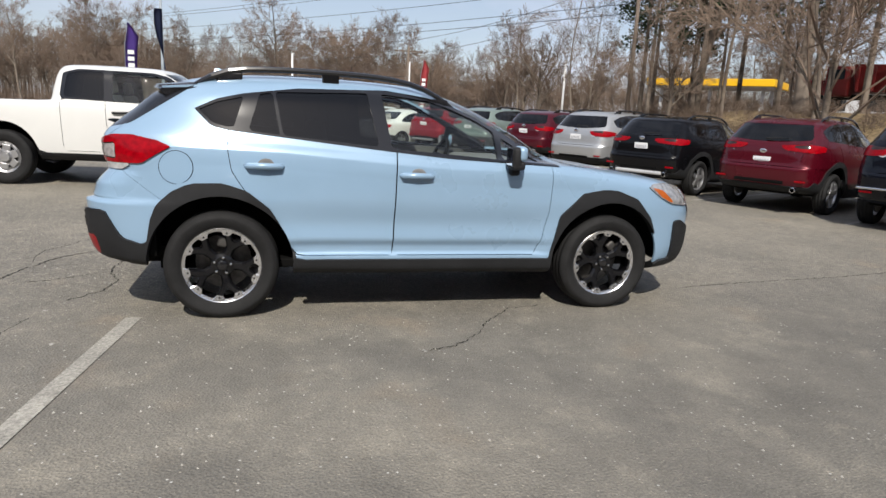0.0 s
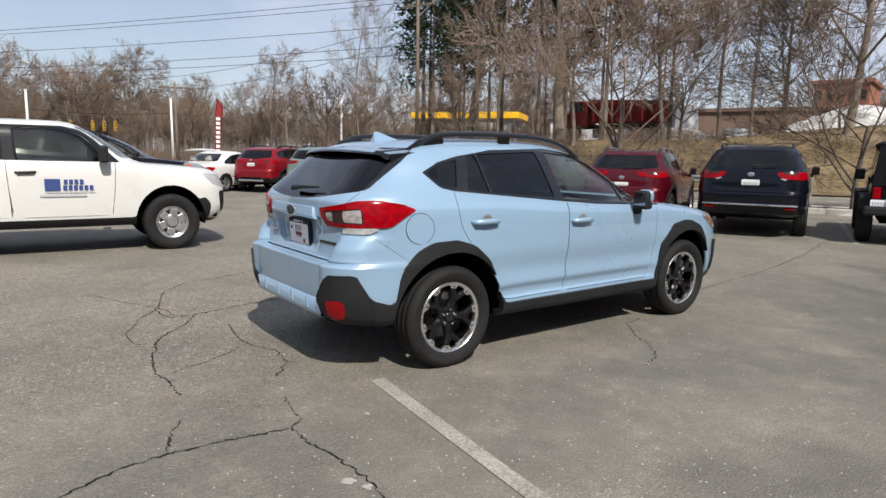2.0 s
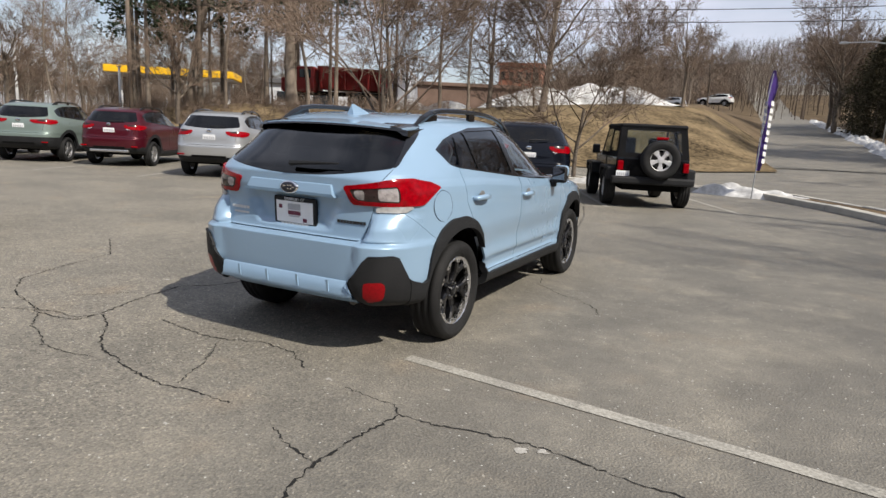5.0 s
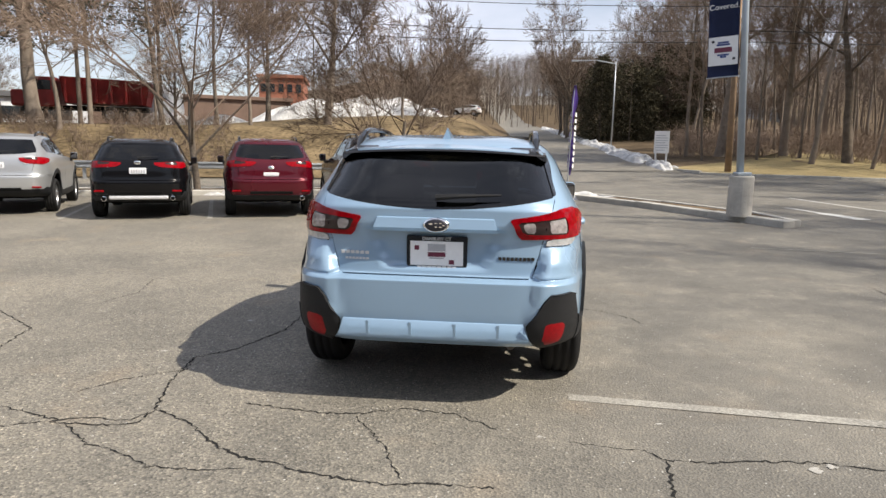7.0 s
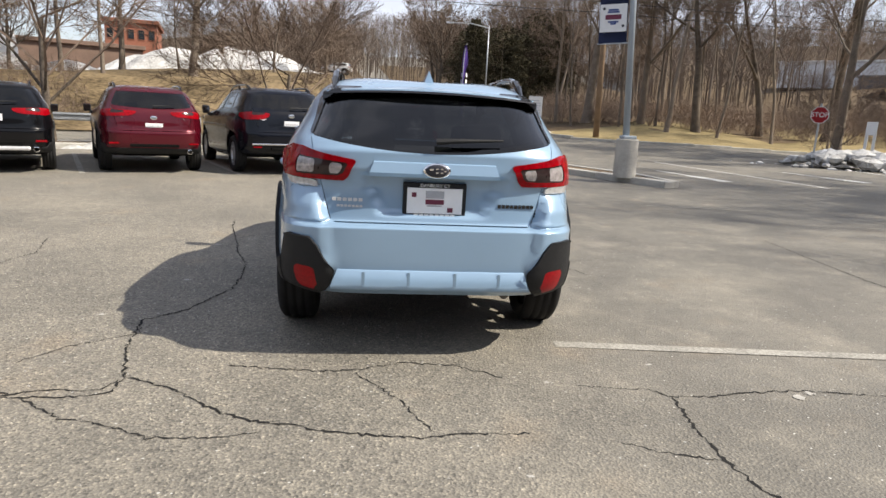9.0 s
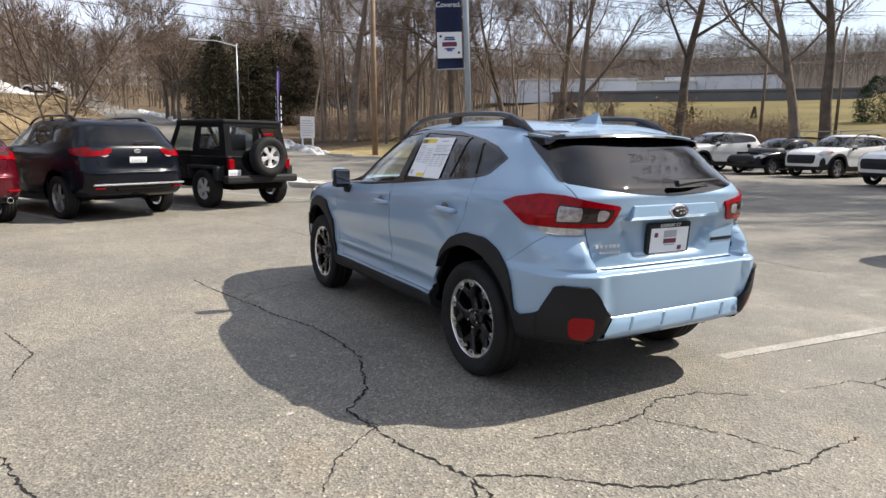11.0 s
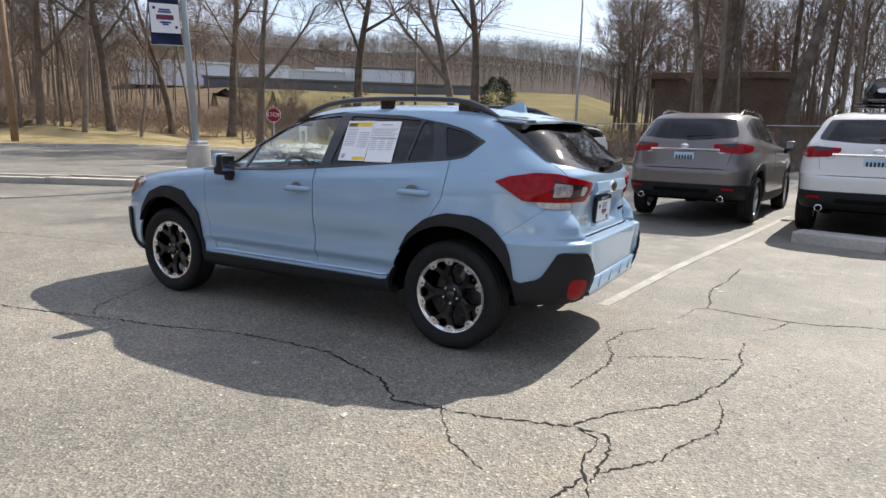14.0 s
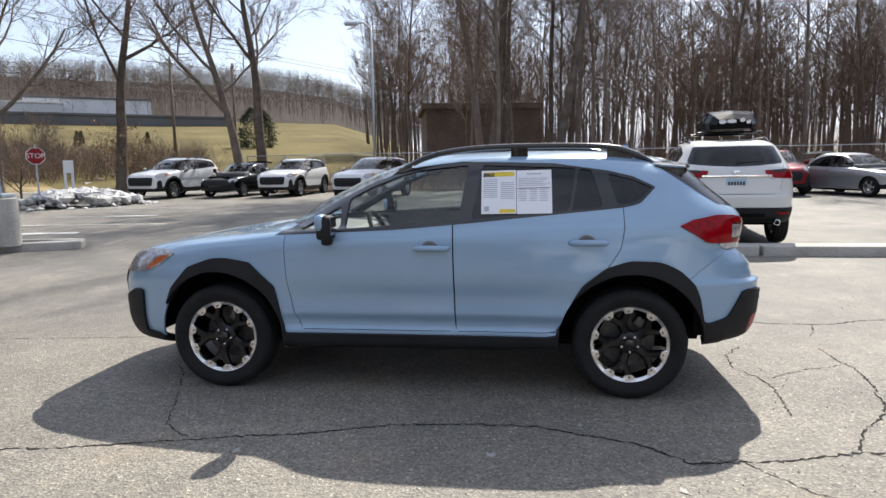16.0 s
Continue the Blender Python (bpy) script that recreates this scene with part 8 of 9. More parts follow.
    part("sign_picture", boxmesh(sx - 0.004, sx, 0.06, 0.24, 0.84, 0.99, 0.001), M_INKBLUE, t)
    for y0, n, z in ((0.28, 4, 0.92), (0.27, 6, 0.845)):
        for k in range(n):
            part("sign_bar", boxmesh(sx - 0.003, sx, y0 + 0.062 * k, y0 + 0.046 + 0.062 * k, z, z + 0.062, 0.0), M_INKBLUE, t)
    bm = bmesh.new()
    box(bm, sx - 0.003, sx, 0.06, 0.66, 0.815, 0.823)
    box(bm, sx - 0.003, sx, 0.0, 0.54, 0.765, 0.79)
    part("lettering_bars", bm, M_INKGREY, t)
    return t


pickup()


M_VINYL = pane("clear_vinyl_window", (0.52, 0.54, 0.55))
M_SOFTTOP = mat("black_top_fabric", (0.016, 0.016, 0.018), 0.8, 0, spread=0.25, scale=4, fine=0.2, fine_scale=200, bump=0.3, bump_scale=300, spec=0.15)


def soft_top_jeep():
    """A black two-door off-road car with a soft top and a spare wheel, seen from behind."""
    t = thing("off_road_car", "black soft-top off-road car with a spare wheel on its tailgate", "car", rear_at(0.46, 8.80, 22, 3.9))
    m = M_BLACK
    part("tub", boxmesh(-0.76, 0.76, -1.85, 0.55, 0.55, 1.08, 0.05), m, t)
    part("bonnet", boxmesh(-0.66, 0.66, 0.5, 1.85, 0.70, 1.12, 0.07), m, t)
    part("grille", boxmesh(-0.66, 0.66, 1.82, 1.90, 0.62, 1.08, 0.04), m, t)
    part("tailgate", boxmesh(-0.62, 0.62, -1.885, -1.845, 0.62, 1.06, 0.015), m, t)
    top = [Vector(p) for p in ((-0.75, -1.83, 1.06), (0.75, -1.83, 1.06), (0.75, 0.40, 1.06), (-0.75, 0.40, 1.06), (-0.68, -1.66, 1.74), (0.68, -1.66, 1.74), (0.67, 0.04, 1.76), (-0.67, 0.04, 1.76))]

    def panel(nm, quad, holes, label=""):
        """A fabric panel with clear windows let into it; holes as u0, u1, v0, v1."""
        a, b, c, d = (top[k] for k in quad)

        def at(u, v):
            return a.lerp(b, u).lerp(d.lerp(c, u), v)
        us = sorted({0.0, 1.0, *[h for hole in holes for h in hole[:2]]})
        vs = sorted({0.0, 1.0, *[h for hole in holes for h in hole[2:]]})
        bm = bmesh.new()
        grid = [[bm.verts.new(at(u, v)) for v in vs] for u in us]
        for p in range(len(us) - 1):
            for q in range(len(vs) - 1):
                um, vm = (us[p] + us[p + 1]) / 2, (vs[q] + vs[q + 1]) / 2
                if not any(h[0] < um < h[1] and h[2] < vm < h[3] for h in holes):
                    bm.faces.new((grid[p][q], grid[p + 1][q], grid[p + 1][q + 1], grid[p][q + 1]))
        bmesh.ops.solidify(bm, geom=bm.faces[:], thickness=0.03)
        part(nm, bm, M_SOFTTOP, t, label)
        for u0, u1, v0, v1 in holes:
            bm = bmesh.new()
            bm.faces.new([bm.verts.new(at(u, v)) for u, v in ((u0, v0), (u1, v0), (u1, v1), (u0, v1))])
            bmesh.ops.solidify(bm, geom=bm.faces[:], thickness=0.004)
            part("window", bm, M_VINYL, t, "clear vinyl window")
    panel("rear_panel", (0, 1, 5, 4), [(0.10, 0.90, 0.16, 0.86)])
    panel("side_panel", (1, 2, 6, 5), [(0.10, 0.44, 0.20, 0.82), (0.56, 0.90, 0.12, 0.86)])
    panel("side_panel", (3, 0, 4, 7), [(0.10, 0.44, 0.12, 0.86), (0.56, 0.90, 0.20, 0.82)])
    bm = boxmesh(-0.70, 0.70, -1.69, 0.08, 1.70, 1.785, 0.04)
    part("soft_top", bm, M_SOFTTOP, t, "black fabric top")
    for s in (1, -1):
        part("seat", boxmesh(s * 0.36 - 0.22, s * 0.36 + 0.22, -0.62, -0.46, 0.9, 1.5, 0.06), M_DARK, t)
        bm = bmesh.new()
        tube(bm, [(s * 0.62, -1.6, 1.0), (s * 0.60, -1.0, 1.66), (s * 0.60, 0.0, 1.72)], 0.035, 8)
        part("roll_bar", bm, M_DARK, t)
        part("tail_light", boxmesh(s * 0.68 - 0.06, s * 0.68 + 0.06, -1.91, -1.84, 0.80, 1.0, 0.015), M_LIGHTRED, t)
        for ay, nm in ((1.22, "front_fender"), (-1.20, "rear_fender")):
            bm = bmesh.new()
            x0, x1 = sorted((s * 0.70, s * 0.93))
            box(bm, x0, x1, ay - 0.42, ay + 0.42, 0.80, 0.87, 0.02)
            box(bm, x0, x1, ay - 0.56, ay - 0.40, 0.58, 0.86, 0.03)
            box(bm, x0, x1, ay + 0.40, ay + 0.54, 0.62, 0.86, 0.03)
            part(nm, bm, M_CLAD, t)
            wheel_parts(t, pose(s * 0.80, ay, 0.40, 12, 0, 0 if s > 0 else 180), 0.40, 0.25, 0.225, "wide")
        bm = bmesh.new()
        x0, x1 = sorted((s * 0.80, s * 0.98))
        box(bm, x0, x1, 0.36, 0.46, 1.08, 1.30, 0.03)
        part("mirror", bm, M_CLAD, t)
        x0, x1 = sorted((s * 0.755, s * 0.775))
        part("door", boxmesh(x0, x1, -0.5, 0.42, 0.6, 1.06, 0.008), m, t)
    part("bumper", boxmesh(-0.86, 0.86, -2.02, -1.84, 0.52, 0.68, 0.04), M_CLAD, t)
    part("underbody", boxmesh(-0.6, 0.6, -1.8, 1.8, 0.38, 0.58, 0.02), M_DARK, t)
    part("windscreen", boxmesh(-0.66, 0.66, -0.012, 0.012, 0.0, 0.62, 0.004, Matrix.Translation((0, 0.42, 1.12)) @ Matrix.Rotation(radians(28), 4, "X")), M_GLASS, t)
    wheel_parts(t, pose(0.10, -2.02, 1.05, 0, 0, -90), 0.40, 0.24, 0.225, "wide", "spare wheel with bright five-spoke rim")
    part("third_brake_light", boxmesh(-0.02, 0.22, -2.06, -2.02, 1.47, 1.52, 0.008), M_LIGHTRED, t)
    number_plate(t, -0.62, -1.90, 0.72, 0.28, 0.14, 0, M_PLATE)


soft_top_jeep()

SEDAN = dict(
    CROSS,
    front_z=[0.18, 0.24, 0.36, 0.50, 0.62, 0.70, 0.75, 0.82, 0.90, 1.10, 1.27, 1.36, 1.40, 1.425, 1.435],
    side_z=[0.17, 0.22, 0.36, 0.52, 0.66, 0.78, 0.86, 0.90, 0.93, 1.10, 1.26, 1.35, 1.39, 1.42, 1.437],
    rear=[-1.98, -2.12, -2.20, -2.215, -2.20, -2.18, -2.14, -1.95, -1.62, -1.35, -1.12, -0.98, -0.90, -0.85, -0.62],
    rear_z=[0.26, 0.32, 0.44, 0.58, 0.70, 0.86, 0.94, 0.98, 1.0, 1.16, 1.30, 1.36, 1.39, 1.42, 1.435],
    front=[2.02, 2.16, 2.21, 2.22, 2.19, 2.13, 2.00, 1.62, 1.05, 0.70, 0.37, 0.14, -0.02, -0.2, -0.5])
SEDAN_OPT = dict(
    dlo=[(0.80, 0.925), (0.52, 1.10), (0.25, 1.25), (0.0, 1.315), (-0.4, 1.33), (-0.85, 1.26), (-1.20, 1.08), (-1.28, 0.985)],
    glass=[[(0.72, 0.94), (0.48, 1.09), (0.22, 1.23), (0.0, 1.29), (-0.2, 1.305), (-0.18, 0.965)], [(-0.28, 1.305), (-0.42, 1.305), (-0.80, 1.24), (-1.10, 1.08), (-1.16, 1.0), (-0.26, 0.968)]],
    screen=(0.945, 1.34, 0.68, 0.4, 0.0), rear_glass=(1.03, 1.33, 0.62, 0.4, 0.95), sill=0.22, ring=0.35, hole=0.345, hub_z=0.31, rear_low=0.0, gap=0.003,
    tail=[(-1.85, 0.86), (-2.2, 0.88), (-2.5, 0.86), (-2.48, 0.74), (-2.0, 0.74)], tail_clear=[(0.0, 9.0), (0.01, 9.0), (0.01, 9.01)], reflector=[(0.0, 9.0), (0.01, 9.0), (0.01, 9.01)],
    head=[(1.72, 0.74), (2.1, 0.76), (2.42, 0.70), (2.40, 0.60), (1.98, 0.62)], head_amber=[(0.0, 9.0), (0.01, 9.0), (0.01, 9.01)], gate=(0.66, 0.98, 0.60, 0.1),
    doors=[[(0.80, 0.95), (0.78, 0.6), (0.74, 0.26), (-0.22, 0.26), (-0.24, 0.98)], [(-0.24, 0.98), (-0.22, 0.26), (-0.85, 0.26), (-1.12, 0.75), (-1.2, 0.99)]])


def saloon(label, x, y, heading, colour, size):
    sc = (size[1] / 1.80, size[0] / 4.43, size[2] / 1.437)
    return build_crossover("saloon_car", label, pose(x, y, ground_z(x, y), 0, 0, heading), colour, 3, 44, sc, SEDAN_OPT, SEDAN, ("alloy", 0.325, 0.21, 0.22), None, 0.8, True, False, "", None, False)


saloon("silver saloon car parked facing the fence gap", 20.0, -12.4, 110, M_SILVER, (4.8, 1.84, 1.50))
saloon("black saloon car between two white cars", 23.3, 12.3, 85, M_BLACK, (4.75, 1.82, 1.5))
saloon("white saloon car in the far row", -20.5, 4.2, 35, M_WHITE, (4.7, 1.8, 1.46))
saloon("white saloon car behind the grey-brown car", 19.0, -5.0, 95, M_WHITE, (4.75, 1.82, 1.46))
suv("sport_utility_car", "white sport utility car facing the lot", 25.2, 15.0, 85, M_WHITE, (5.0, 1.93, 1.80), WIDE_TAIL, ("alloy", 0.37, 0.23, 0.25), plate=None)
suv("estate_car", "white estate car with black cladding near the fence", 23.0, 5.0, 79, M_WHITE, (4.82, 1.84, 1.68), WIDE_TAIL, ("alloy", 0.36, 0.22, 0.24), plate=None, clad=M_CLAD)
suv("estate_car", "white estate car with black cladding", 25.8, 9.7, 87, M_WHITE, (4.82, 1.84, 1.68), WIDE_TAIL, plate=None)
suv("sport_utility_car", "dark red sport utility car near the fence", 23.4, -10.4, 80, M_RED2, (4.6, 1.85, 1.68), SLIM_TAIL, plate=None)
suv("sport_utility_car", "dark blue sport utility car behind the pickup", -13.3, -3.8, -4, M_NAVY, (4.9, 1.92, 1.90), SLIM_TAIL)
suv("sport_utility_car", "dark sport utility car crossing at the road", -15.3, 14.2, 110, M_NAVY, (4.6, 1.85, 1.6), SLIM_TAIL, plate=None)


# ---- details of the grey-blue crossover ----
def skin(y, z, side=1, offset=0.006):
    """The place on the crossover's flank at this length and height."""
    best = None
    for i in range(141):
        t = 14 * i / 140
        for j in range(20, 181):
            p = hero_shell.at(t, j / 200)
            d = (p[1] - y) ** 2 + (p[2] - z) ** 2
            if p[0] > 0.3 and (best is None or d < best[0]):
                best = (d, p, t, j / 200)
    n = hero_shell.normal(best[2], best[3])
    return Vector(((best[1][0] + n.x * offset) * side, y, z)), Vector((n.x * side, n.y, n.z))


def tail_y(x, z):
    """How far back the crossover's rear lies at this width and height."""
    best = None
    for i in range(141):
        t = 14 * i / 140
        for j in range(150, 201):
            p = hero_shell.at(t, j / 200)
            d = (p[0] - abs(x)) ** 2 + (p[2] - z) ** 2
            if best is None or d < best[0]:
                best = (d, p[1])
    return best[1]


# sheets of paper in the rear window of the left side
def window_paper(y0, y1, label, header):
    corners = [skin(y, z, -1, 0.005)[0] for y, z in ((y0, 1.163), (y1, 1.166), (y1, 1.428), (y0, 1.430))]
    o, ux, uz = corners[0], corners[1] - corners[0], corners[3] - corners[0]
    w, h = ux.length, uz.length
    ux, uz = ux.normalized(), uz.normalized()
    nrm = ux.cross(uz).normalized()
    uz = nrm.cross(ux)
    m = Matrix(((ux.x, nrm.x, uz.x, o.x), (ux.y, nrm.y, uz.y, o.y), (ux.z, nrm.z, uz.z, o.z), (0, 0, 0, 1)))
    t = thing("window_sticker", label, "paper", m)
    s = -1 if nrm.x > 0 else 1
    part("sheet", boxmesh(0, w, 0, 0.0012, 0, h, 0.0), M_PAPER, t)

    def bars(name, material, rects):
        bm = bmesh.new()
        for a, b, c, d in rects:
            box(bm, a * w, b * w, 0.0016 if s > 0 else -0.0014, 0.0026 if s > 0 else -0.0004, c * h, d * h)
        part(name, bm, material, t)
    if header:
        bars("header", M_INKYELLOW, [(0.05, 0.95, 0.86, 0.96)])
        bars("footer", M_INKYELLOW, [(0.52, 0.97, 0.02, 0.10)])
        bars("header_mark", M_INKBLUE, [(0.06, 0.38, 0.85, 0.94)])
        rows = [(0.06, 0.46, 0.78 - 0.045 * k, 0.795 - 0.045 * k) for k in range(10)] + [(0.56, 0.94, 0.70 - 0.045 * k, 0.715 - 0.045 * k) for k in range(9)]
        bars("print", M_INKGREY, rows)
        bars("square_mark", M_INKGREY, [(0.08, 0.22, 0.06, 0.17)])
    else:
        rows = [(0.05, 0.95 - 0.1 * (k % 3), 0.80 - 0.04 * k, 0.813 - 0.04 * k) for k in range(5)] + [(0.06 + 0.3 * (k % 3), 0.28 + 0.3 * (k % 3), 0.54 - 0.05 * (k // 3), 0.556 - 0.05 * (k // 3)) for k in range(18)]
        bars("print", M_INKGREY, rows + [(0.3, 0.7, 0.90, 0.925)])
        bars("rule", M_INK, [(0.05, 0.95, 0.575, 0.59)])


window_paper(-0.415, -0.633, "white printed sheet with yellow heading in the car window", True)
window_paper(-0.637, -0.855, "white printed sheet with fine text in the car window", False)

# fuel flap on the right side
fp, fn = skin(-1.585, 0.965, 1, 0.002)
bm = bmesh.new()
fm = Matrix.Translation(fp) @ fn.to_track_quat("X", "Z").to_matrix().to_4x4()
lathe(bm, [(0.002, 0.001), (0.002, 0.098), (-0.008, 0.099)], "x", 40, fm)
flap = part("fuel_flap", bm, M_BLUE, hero)
bm = bmesh.new()
lathe(bm, [(0.0005, 0.0985), (0.0012, 0.0995), (0.0012, 0.1015), (0.0, 0.102)], "x", 40, fm)
part("flap_gap", bm, M_DARK, flap)

# rear: garnish, badge, plate in its frame, model lettering as bars, ribs of the lower panel
bm = bmesh.new()
rows_g = []
for i in range(9):
    q = (i - 4) / 4
    x = 0.325 * q
    yb = tail_y(x, 1.07)
    rows_g.append([bm.verts.new(p) for p in ((x, yb + 0.01, 1.088), (x, yb - 0.014, 1.080), (x * 1.06, yb - 0.026, 1.026), (x * 1.08, yb - 0.010, 1.006), (x * 1.08, yb + 0.03, 1.002))])
for a, b in zip(rows_g, rows_g[1:]):
    for k in range(4):
        bm.faces.new((a[k], a[k + 1], b[k + 1], b[k]))
bm.faces.new(rows_g[0]), bm.faces.new(rows_g[-1][::-1])
bmesh.ops.recalc_face_normals(bm, faces=bm.faces)
garnish = part("garnish", bm, M_BLUE, hero)
by = tail_y(0, 1.07) - 0.022
for nm, ml, r0, dy in (("badge_rim", M_CHROME, 1.0, 0.0), ("badge", M_INK, 0.84, -0.004)):
    bm = bmesh.new()
    lathe(bm, [(0.006, 0.075 * r0), (-0.004 + dy, 0.073 * r0), (-0.008 + dy, 0.06 * r0), (-0.009 + dy, 0.001)], "y", 40, Matrix.Translation((0.008, by, 1.045)) @ Matrix.Diagonal((1, 1, 0.55, 1)))
    part(nm, bm, ml, garnish, smooth=True)
bm = bmesh.new()
for x, z, s in ((-0.03, 1.062, 0.010), (0.0, 1.066, 0.007), (0.025, 1.066, 0.007), (0.0, 1.046, 0.007), (0.025, 1.046, 0.007), (0.042, 1.055, 0.007)):
    box(bm, x - s + 0.008, x + s + 0.008, by - 0.0145, by - 0.012, z - 0.01 - s * 0.45, z - 0.01 + s * 0.45)
part("badge_mark", bm, M_CHROME, garnish)
py = tail_y(0, 0.88) - 0.012
frame_o = part("plate_frame", boxmesh(-0.172, 0.172, -0.012, 0.012, -0.097, 0.097, 0.008), M_CLAD, hero, "black plate frame")
frame_o.matrix_basis = pose(0.008, py, 0.879, 4, 0, 0)
part("plate_card", boxmesh(-0.150, 0.150, -0.016, -0.011, -0.070, 0.070, 0.002), M_PLATE, frame_o, "white dealer card")
for nm, ml, rects in (("card_red", M_INKRED, [(-0.05, 0.05, -0.018, 0.008)]), ("card_corner", M_INKRED, [(-0.125, -0.10, 0.02, 0.045)]), ("card_corner", M_INKRED, [(0.07, 0.10, -0.06, -0.035)]),
                      ("card_grey", M_INKGREY, [(-0.05, 0.05, 0.015, 0.055), (-0.04, 0.04, -0.03, -0.023)]),
                      ("frame_name", M_WHITELETTER, [(-0.11 + 0.0285 * k, -0.088 + 0.0285 * k, -0.091, -0.072) for k in range(8)])):
    bm = bmesh.new()
    for a, b, c, d in rects:
        box(bm, a, b, -0.0185, -0.016, c, d)
    part(nm, bm, ml, frame_o)
words("lettering", "DANBURY CT", 0.026, M_WHITELETTER, frame_o, pose(0, -0.0135, 0.083, 90, 0, 0), thick=0.001)
for nm, x0, z, n, w, h, ml in (("name_bar", -0.54, 0.872, 6, 0.025, 0.017, M_ALLOY3), ("name_bar", -0.515, 0.838, 7, 0.018, 0.011, M_ALLOY3), ("name_bar", 0.355, 0.862, 9, 0.0205, 0.018, M_GLOSSBLACK)):
    bm = bmesh.new()
    for k in range(n):
        x = x0 + k * w * 1.12
        yb = tail_y(x, z)
        box(bm, x, x + w * 0.82, yb - 0.005, yb + 0.004, z - h / 2, z + h / 2)
    part(nm, bm, ml, hero)
bm = bmesh.new()
panel_rows = []
for i in range(21):
    q = (i - 10) / 10
    x = 0.505 * q
    yb = tail_y(x, 0.52)
    top = 0.515
    panel_rows.append([bm.verts.new(p) for p in ((x, yb + 0.02, top + 0.004), (x, yb - 0.016, top - 0.006), (x * 1.06, tail_y(x, 0.47) - 0.006, 0.425), (x * 1.08, tail_y(x, 0.45) - 0.016, 0.405), (x * 1.08, tail_y(x, 0.45) + 0.05, 0.385))])
for a, b in zip(panel_rows, panel_rows[1:]):
    for k in range(4):
        bm.faces.new((a[k], a[k + 1], b[k + 1], b[k]))
bmesh.ops.recalc_face_normals(bm, faces=bm.faces)
lower = part("lower_panel", bm, M_BLUE, hero, smooth=True)
for x in (-0.365, -0.125, 0.125, 0.365):
    y1, y0 = tail_y(x, 0.52) - 0.017, tail_y(x, 0.47) - 0.012
    bm = boxmesh(x - 0.008, x + 0.008, -0.004, 0.004, 0.0, 1.0, 0.0)
    for v in bm.verts:
        v.co.z = 0.43 + 0.075 * v.co.z
        v.co.y += y0 + (y1 - y0) * (v.co.z - 0.43) / 0.10
    part("panel_rib", bm, M_BLUE, lower)
# tail pipe and the fins beside the spoiler
bm = bmesh.new()
tube(bm, [(0.42, -1.75, 0.35), (0.44, -1.98, 0.345)], 0.028, 12)
part("tail_pipe", bm, M_STEEL, hero)

# roof box on the white car
M_BOX = mat("black_roof_box_plastic", (0.005, 0.005, 0.006), 0.1, 0, spread=0.2, scale=6, spec=0.15)
rb = thing("roof_box", "black roof box with white stickers on crossbars", "roof box", rear_at(5.75, -3.97, -96, 5.0) @ pose(0.1, -0.7, 0.33) @ Matrix.Diagonal((0.84, 0.9, 0.83, 1)))
bm = bmesh.new()
rings = []
for i in range(11):
    q = i / 10
    y = -0.95 + 1.9 * q
    w = 0.50 * (1 - abs(2 * q - 1) ** 4 * 0.35)
    h = 0.44 * (1 - abs(2 * q - 1) ** 3 * 0.55)
    rings.append([bm.verts.new(p) for p in ((-w, y, 1.92), (-w * 1.04, y, 1.92 + h * 0.4), (-w * 0.85, y, 1.92 + h * 0.9), (0, y, 1.92 + h), (w * 0.85, y, 1.92 + h * 0.9), (w * 1.04, y, 1.92 + h * 0.4), (w, y, 1.92))])
for a, b in zip(rings, rings[1:]):
    for k in range(7):
        bm.faces.new((a[k], a[(k + 1) % 7], b[(k + 1) % 7], b[k]))
bm.faces.new(rings[0]), bm.faces.new(rings[-1][::-1])
bmesh.ops.recalc_face_normals(bm, faces=bm.faces)
part("shell", bm, M_BOX, rb)
for y in (-0.55, 0.5):
    bm = bmesh.new()
    tube(bm, [(-0.62, y, 1.86), (0.62, y, 1.86)], 0.025, 8)
    box(bm, -0.5, -0.42, y - 0.03, y + 0.03, 1.86, 1.93, 0.01)
    box(bm, 0.42, 0.5, y - 0.03, y + 0.03, 1.86, 1.93, 0.01)
    part("crossbar", bm, M_GLOSSBLACK, rb)
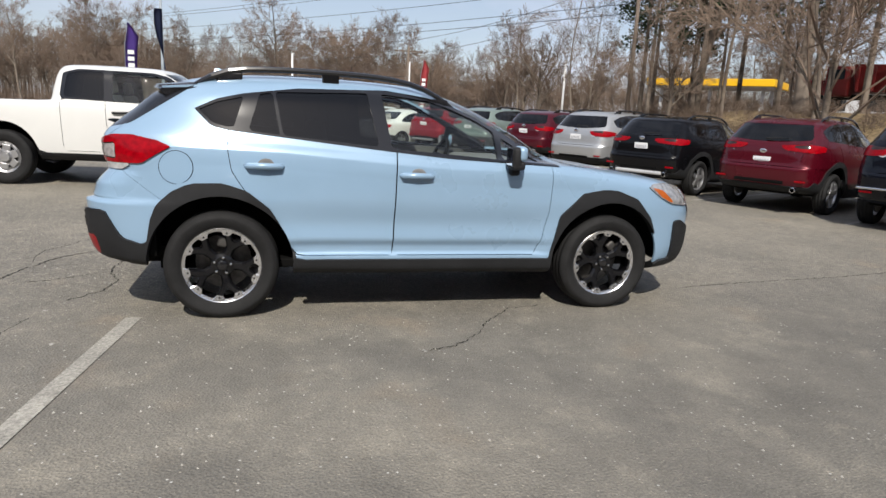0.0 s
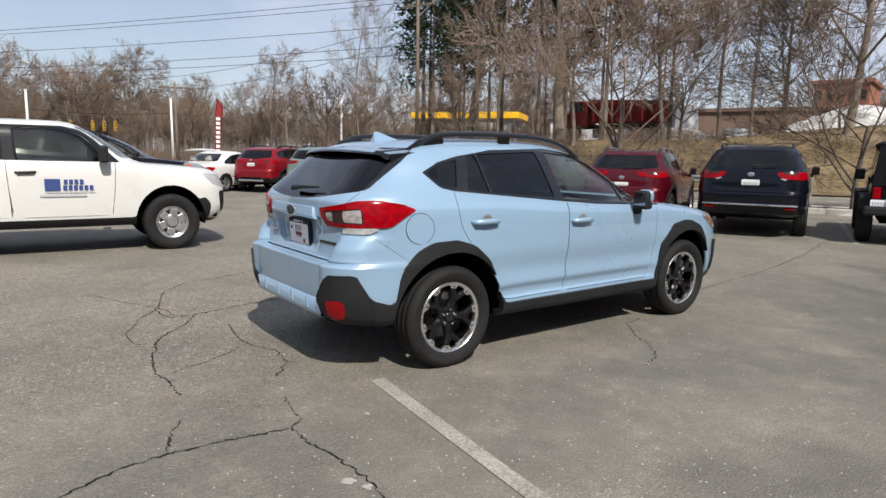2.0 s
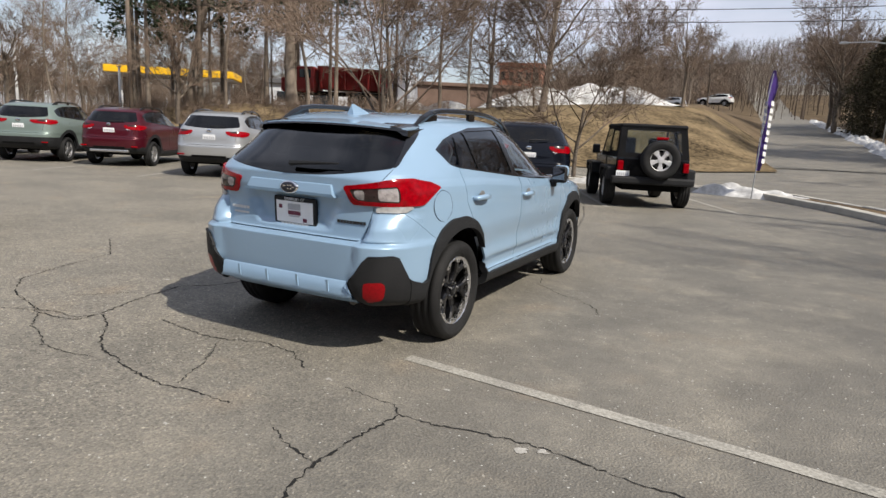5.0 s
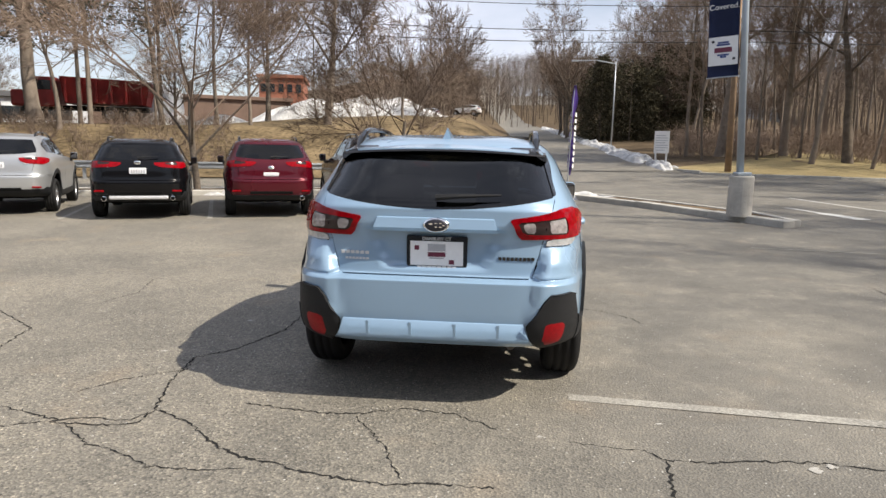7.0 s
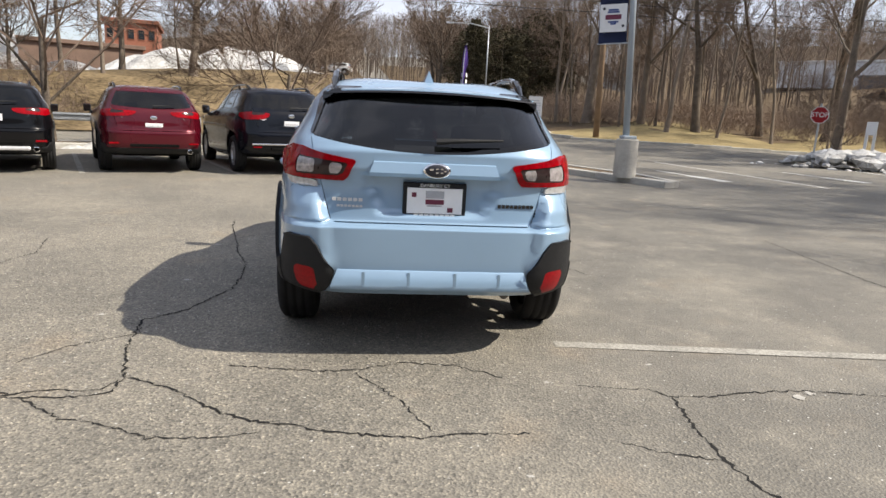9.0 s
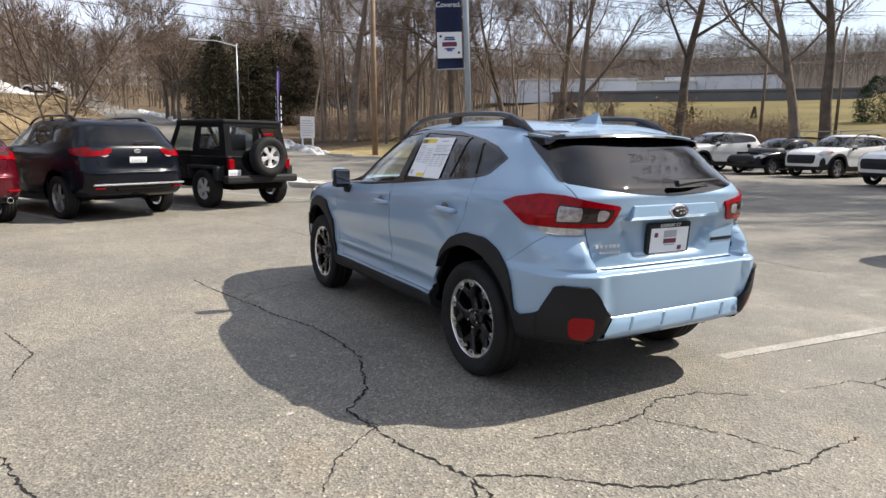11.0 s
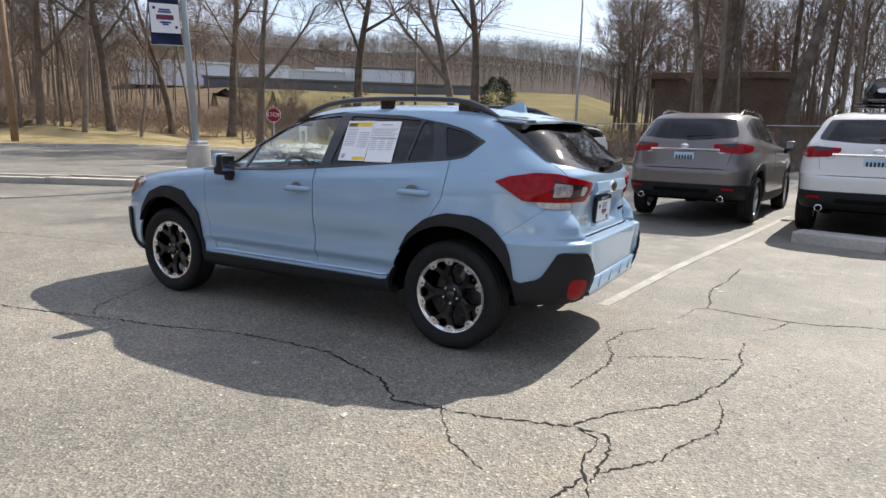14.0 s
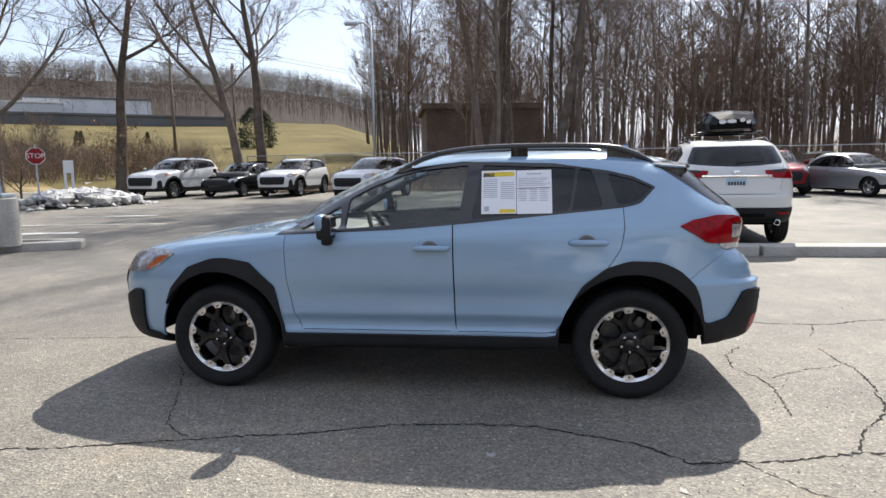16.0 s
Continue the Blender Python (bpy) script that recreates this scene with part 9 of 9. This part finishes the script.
for x, z, w in ((-0.22, 2.06, 0.07), (-0.05, 2.07, 0.09), (0.15, 2.09, 0.05), (0.26, 2.05, 0.04)):
    bm = bmesh.new()
    lathe(bm, [(-0.976, 0.001), (-0.976, 0.055), (-0.96, 0.055)], "y", 16, Matrix.Translation((x, 0, z)) @ Matrix.Diagonal((w / 0.055, 1, 0.7, 1)))
    part("sticker", bm, M_WHITELETTER, rb)

# pale spots and gravel on the asphalt
M_PALE = mat("pale_grit", (0.36, 0.345, 0.315), 0.9, 0, spread=0.3, scale=20, fine=0.3, fine_scale=200)
rs = random.Random(77)
for x, y, r in ((0.60, -2.43, 0.025), (1.86, -2.64, 0.04), (1.95, -2.60, 0.03), (-2.0, -1.4, 0.035), (-1.72, -0.52, 0.03), (-1.8, 0.81, 0.035), (1.60, -0.17, 0.025), (1.25, -2.2, 0.02), (0.3, -3.3, 0.02), (-1.3, -1.0, 0.02)):
    n = 14
    v = [(x, y, ground_z(x, y) + 0.0045)] + [(x + r * rs.uniform(0.4, 1.3) * math.cos(6.283 * k / n), y + 0.7 * r * rs.uniform(0.4, 1.3) * math.sin(6.283 * k / n), ground_z(x, y) + 0.0035) for k in range(n)]
    part("pale_spot", mesh_from("pale_spot", v, [(0, 1 + k, 1 + (k + 1) % n) for k in range(n)], M_PALE), None, ground)
gv, gf = [], []
for _ in range(2200):
    x, y = rs.gauss(0, 3.4), rs.gauss(-1.8, 2.6)
    s = rs.uniform(0.003, 0.008)
    i = len(gv)
    z = ground_z(x, y)
    gv += [(x - s, y - s * 0.6, z), (x + s, y - s * 0.5, z), (x + s * 0.3, y + s, z), (x, y, z + s * 1.1)]
    gf += [(i, i + 1, i + 3), (i + 1, i + 2, i + 3), (i + 2, i, i + 3)]
tagged(part("gravel", mesh_from("gravel", gv, gf, M_PALE), None, ground), kind="stuff")


suv("sport_utility_car", "white sport utility car parked above the bank", -3.5, 92.0, 80, M_WHITE, (4.7, 1.85, 1.68), SLIM_TAIL, plate=None)
suv("sport_utility_car", "silver sport utility car parked above the bank", -10.0, 95.0, 80, M_SILVER, (4.7, 1.85, 1.68), SLIM_TAIL, plate=None)
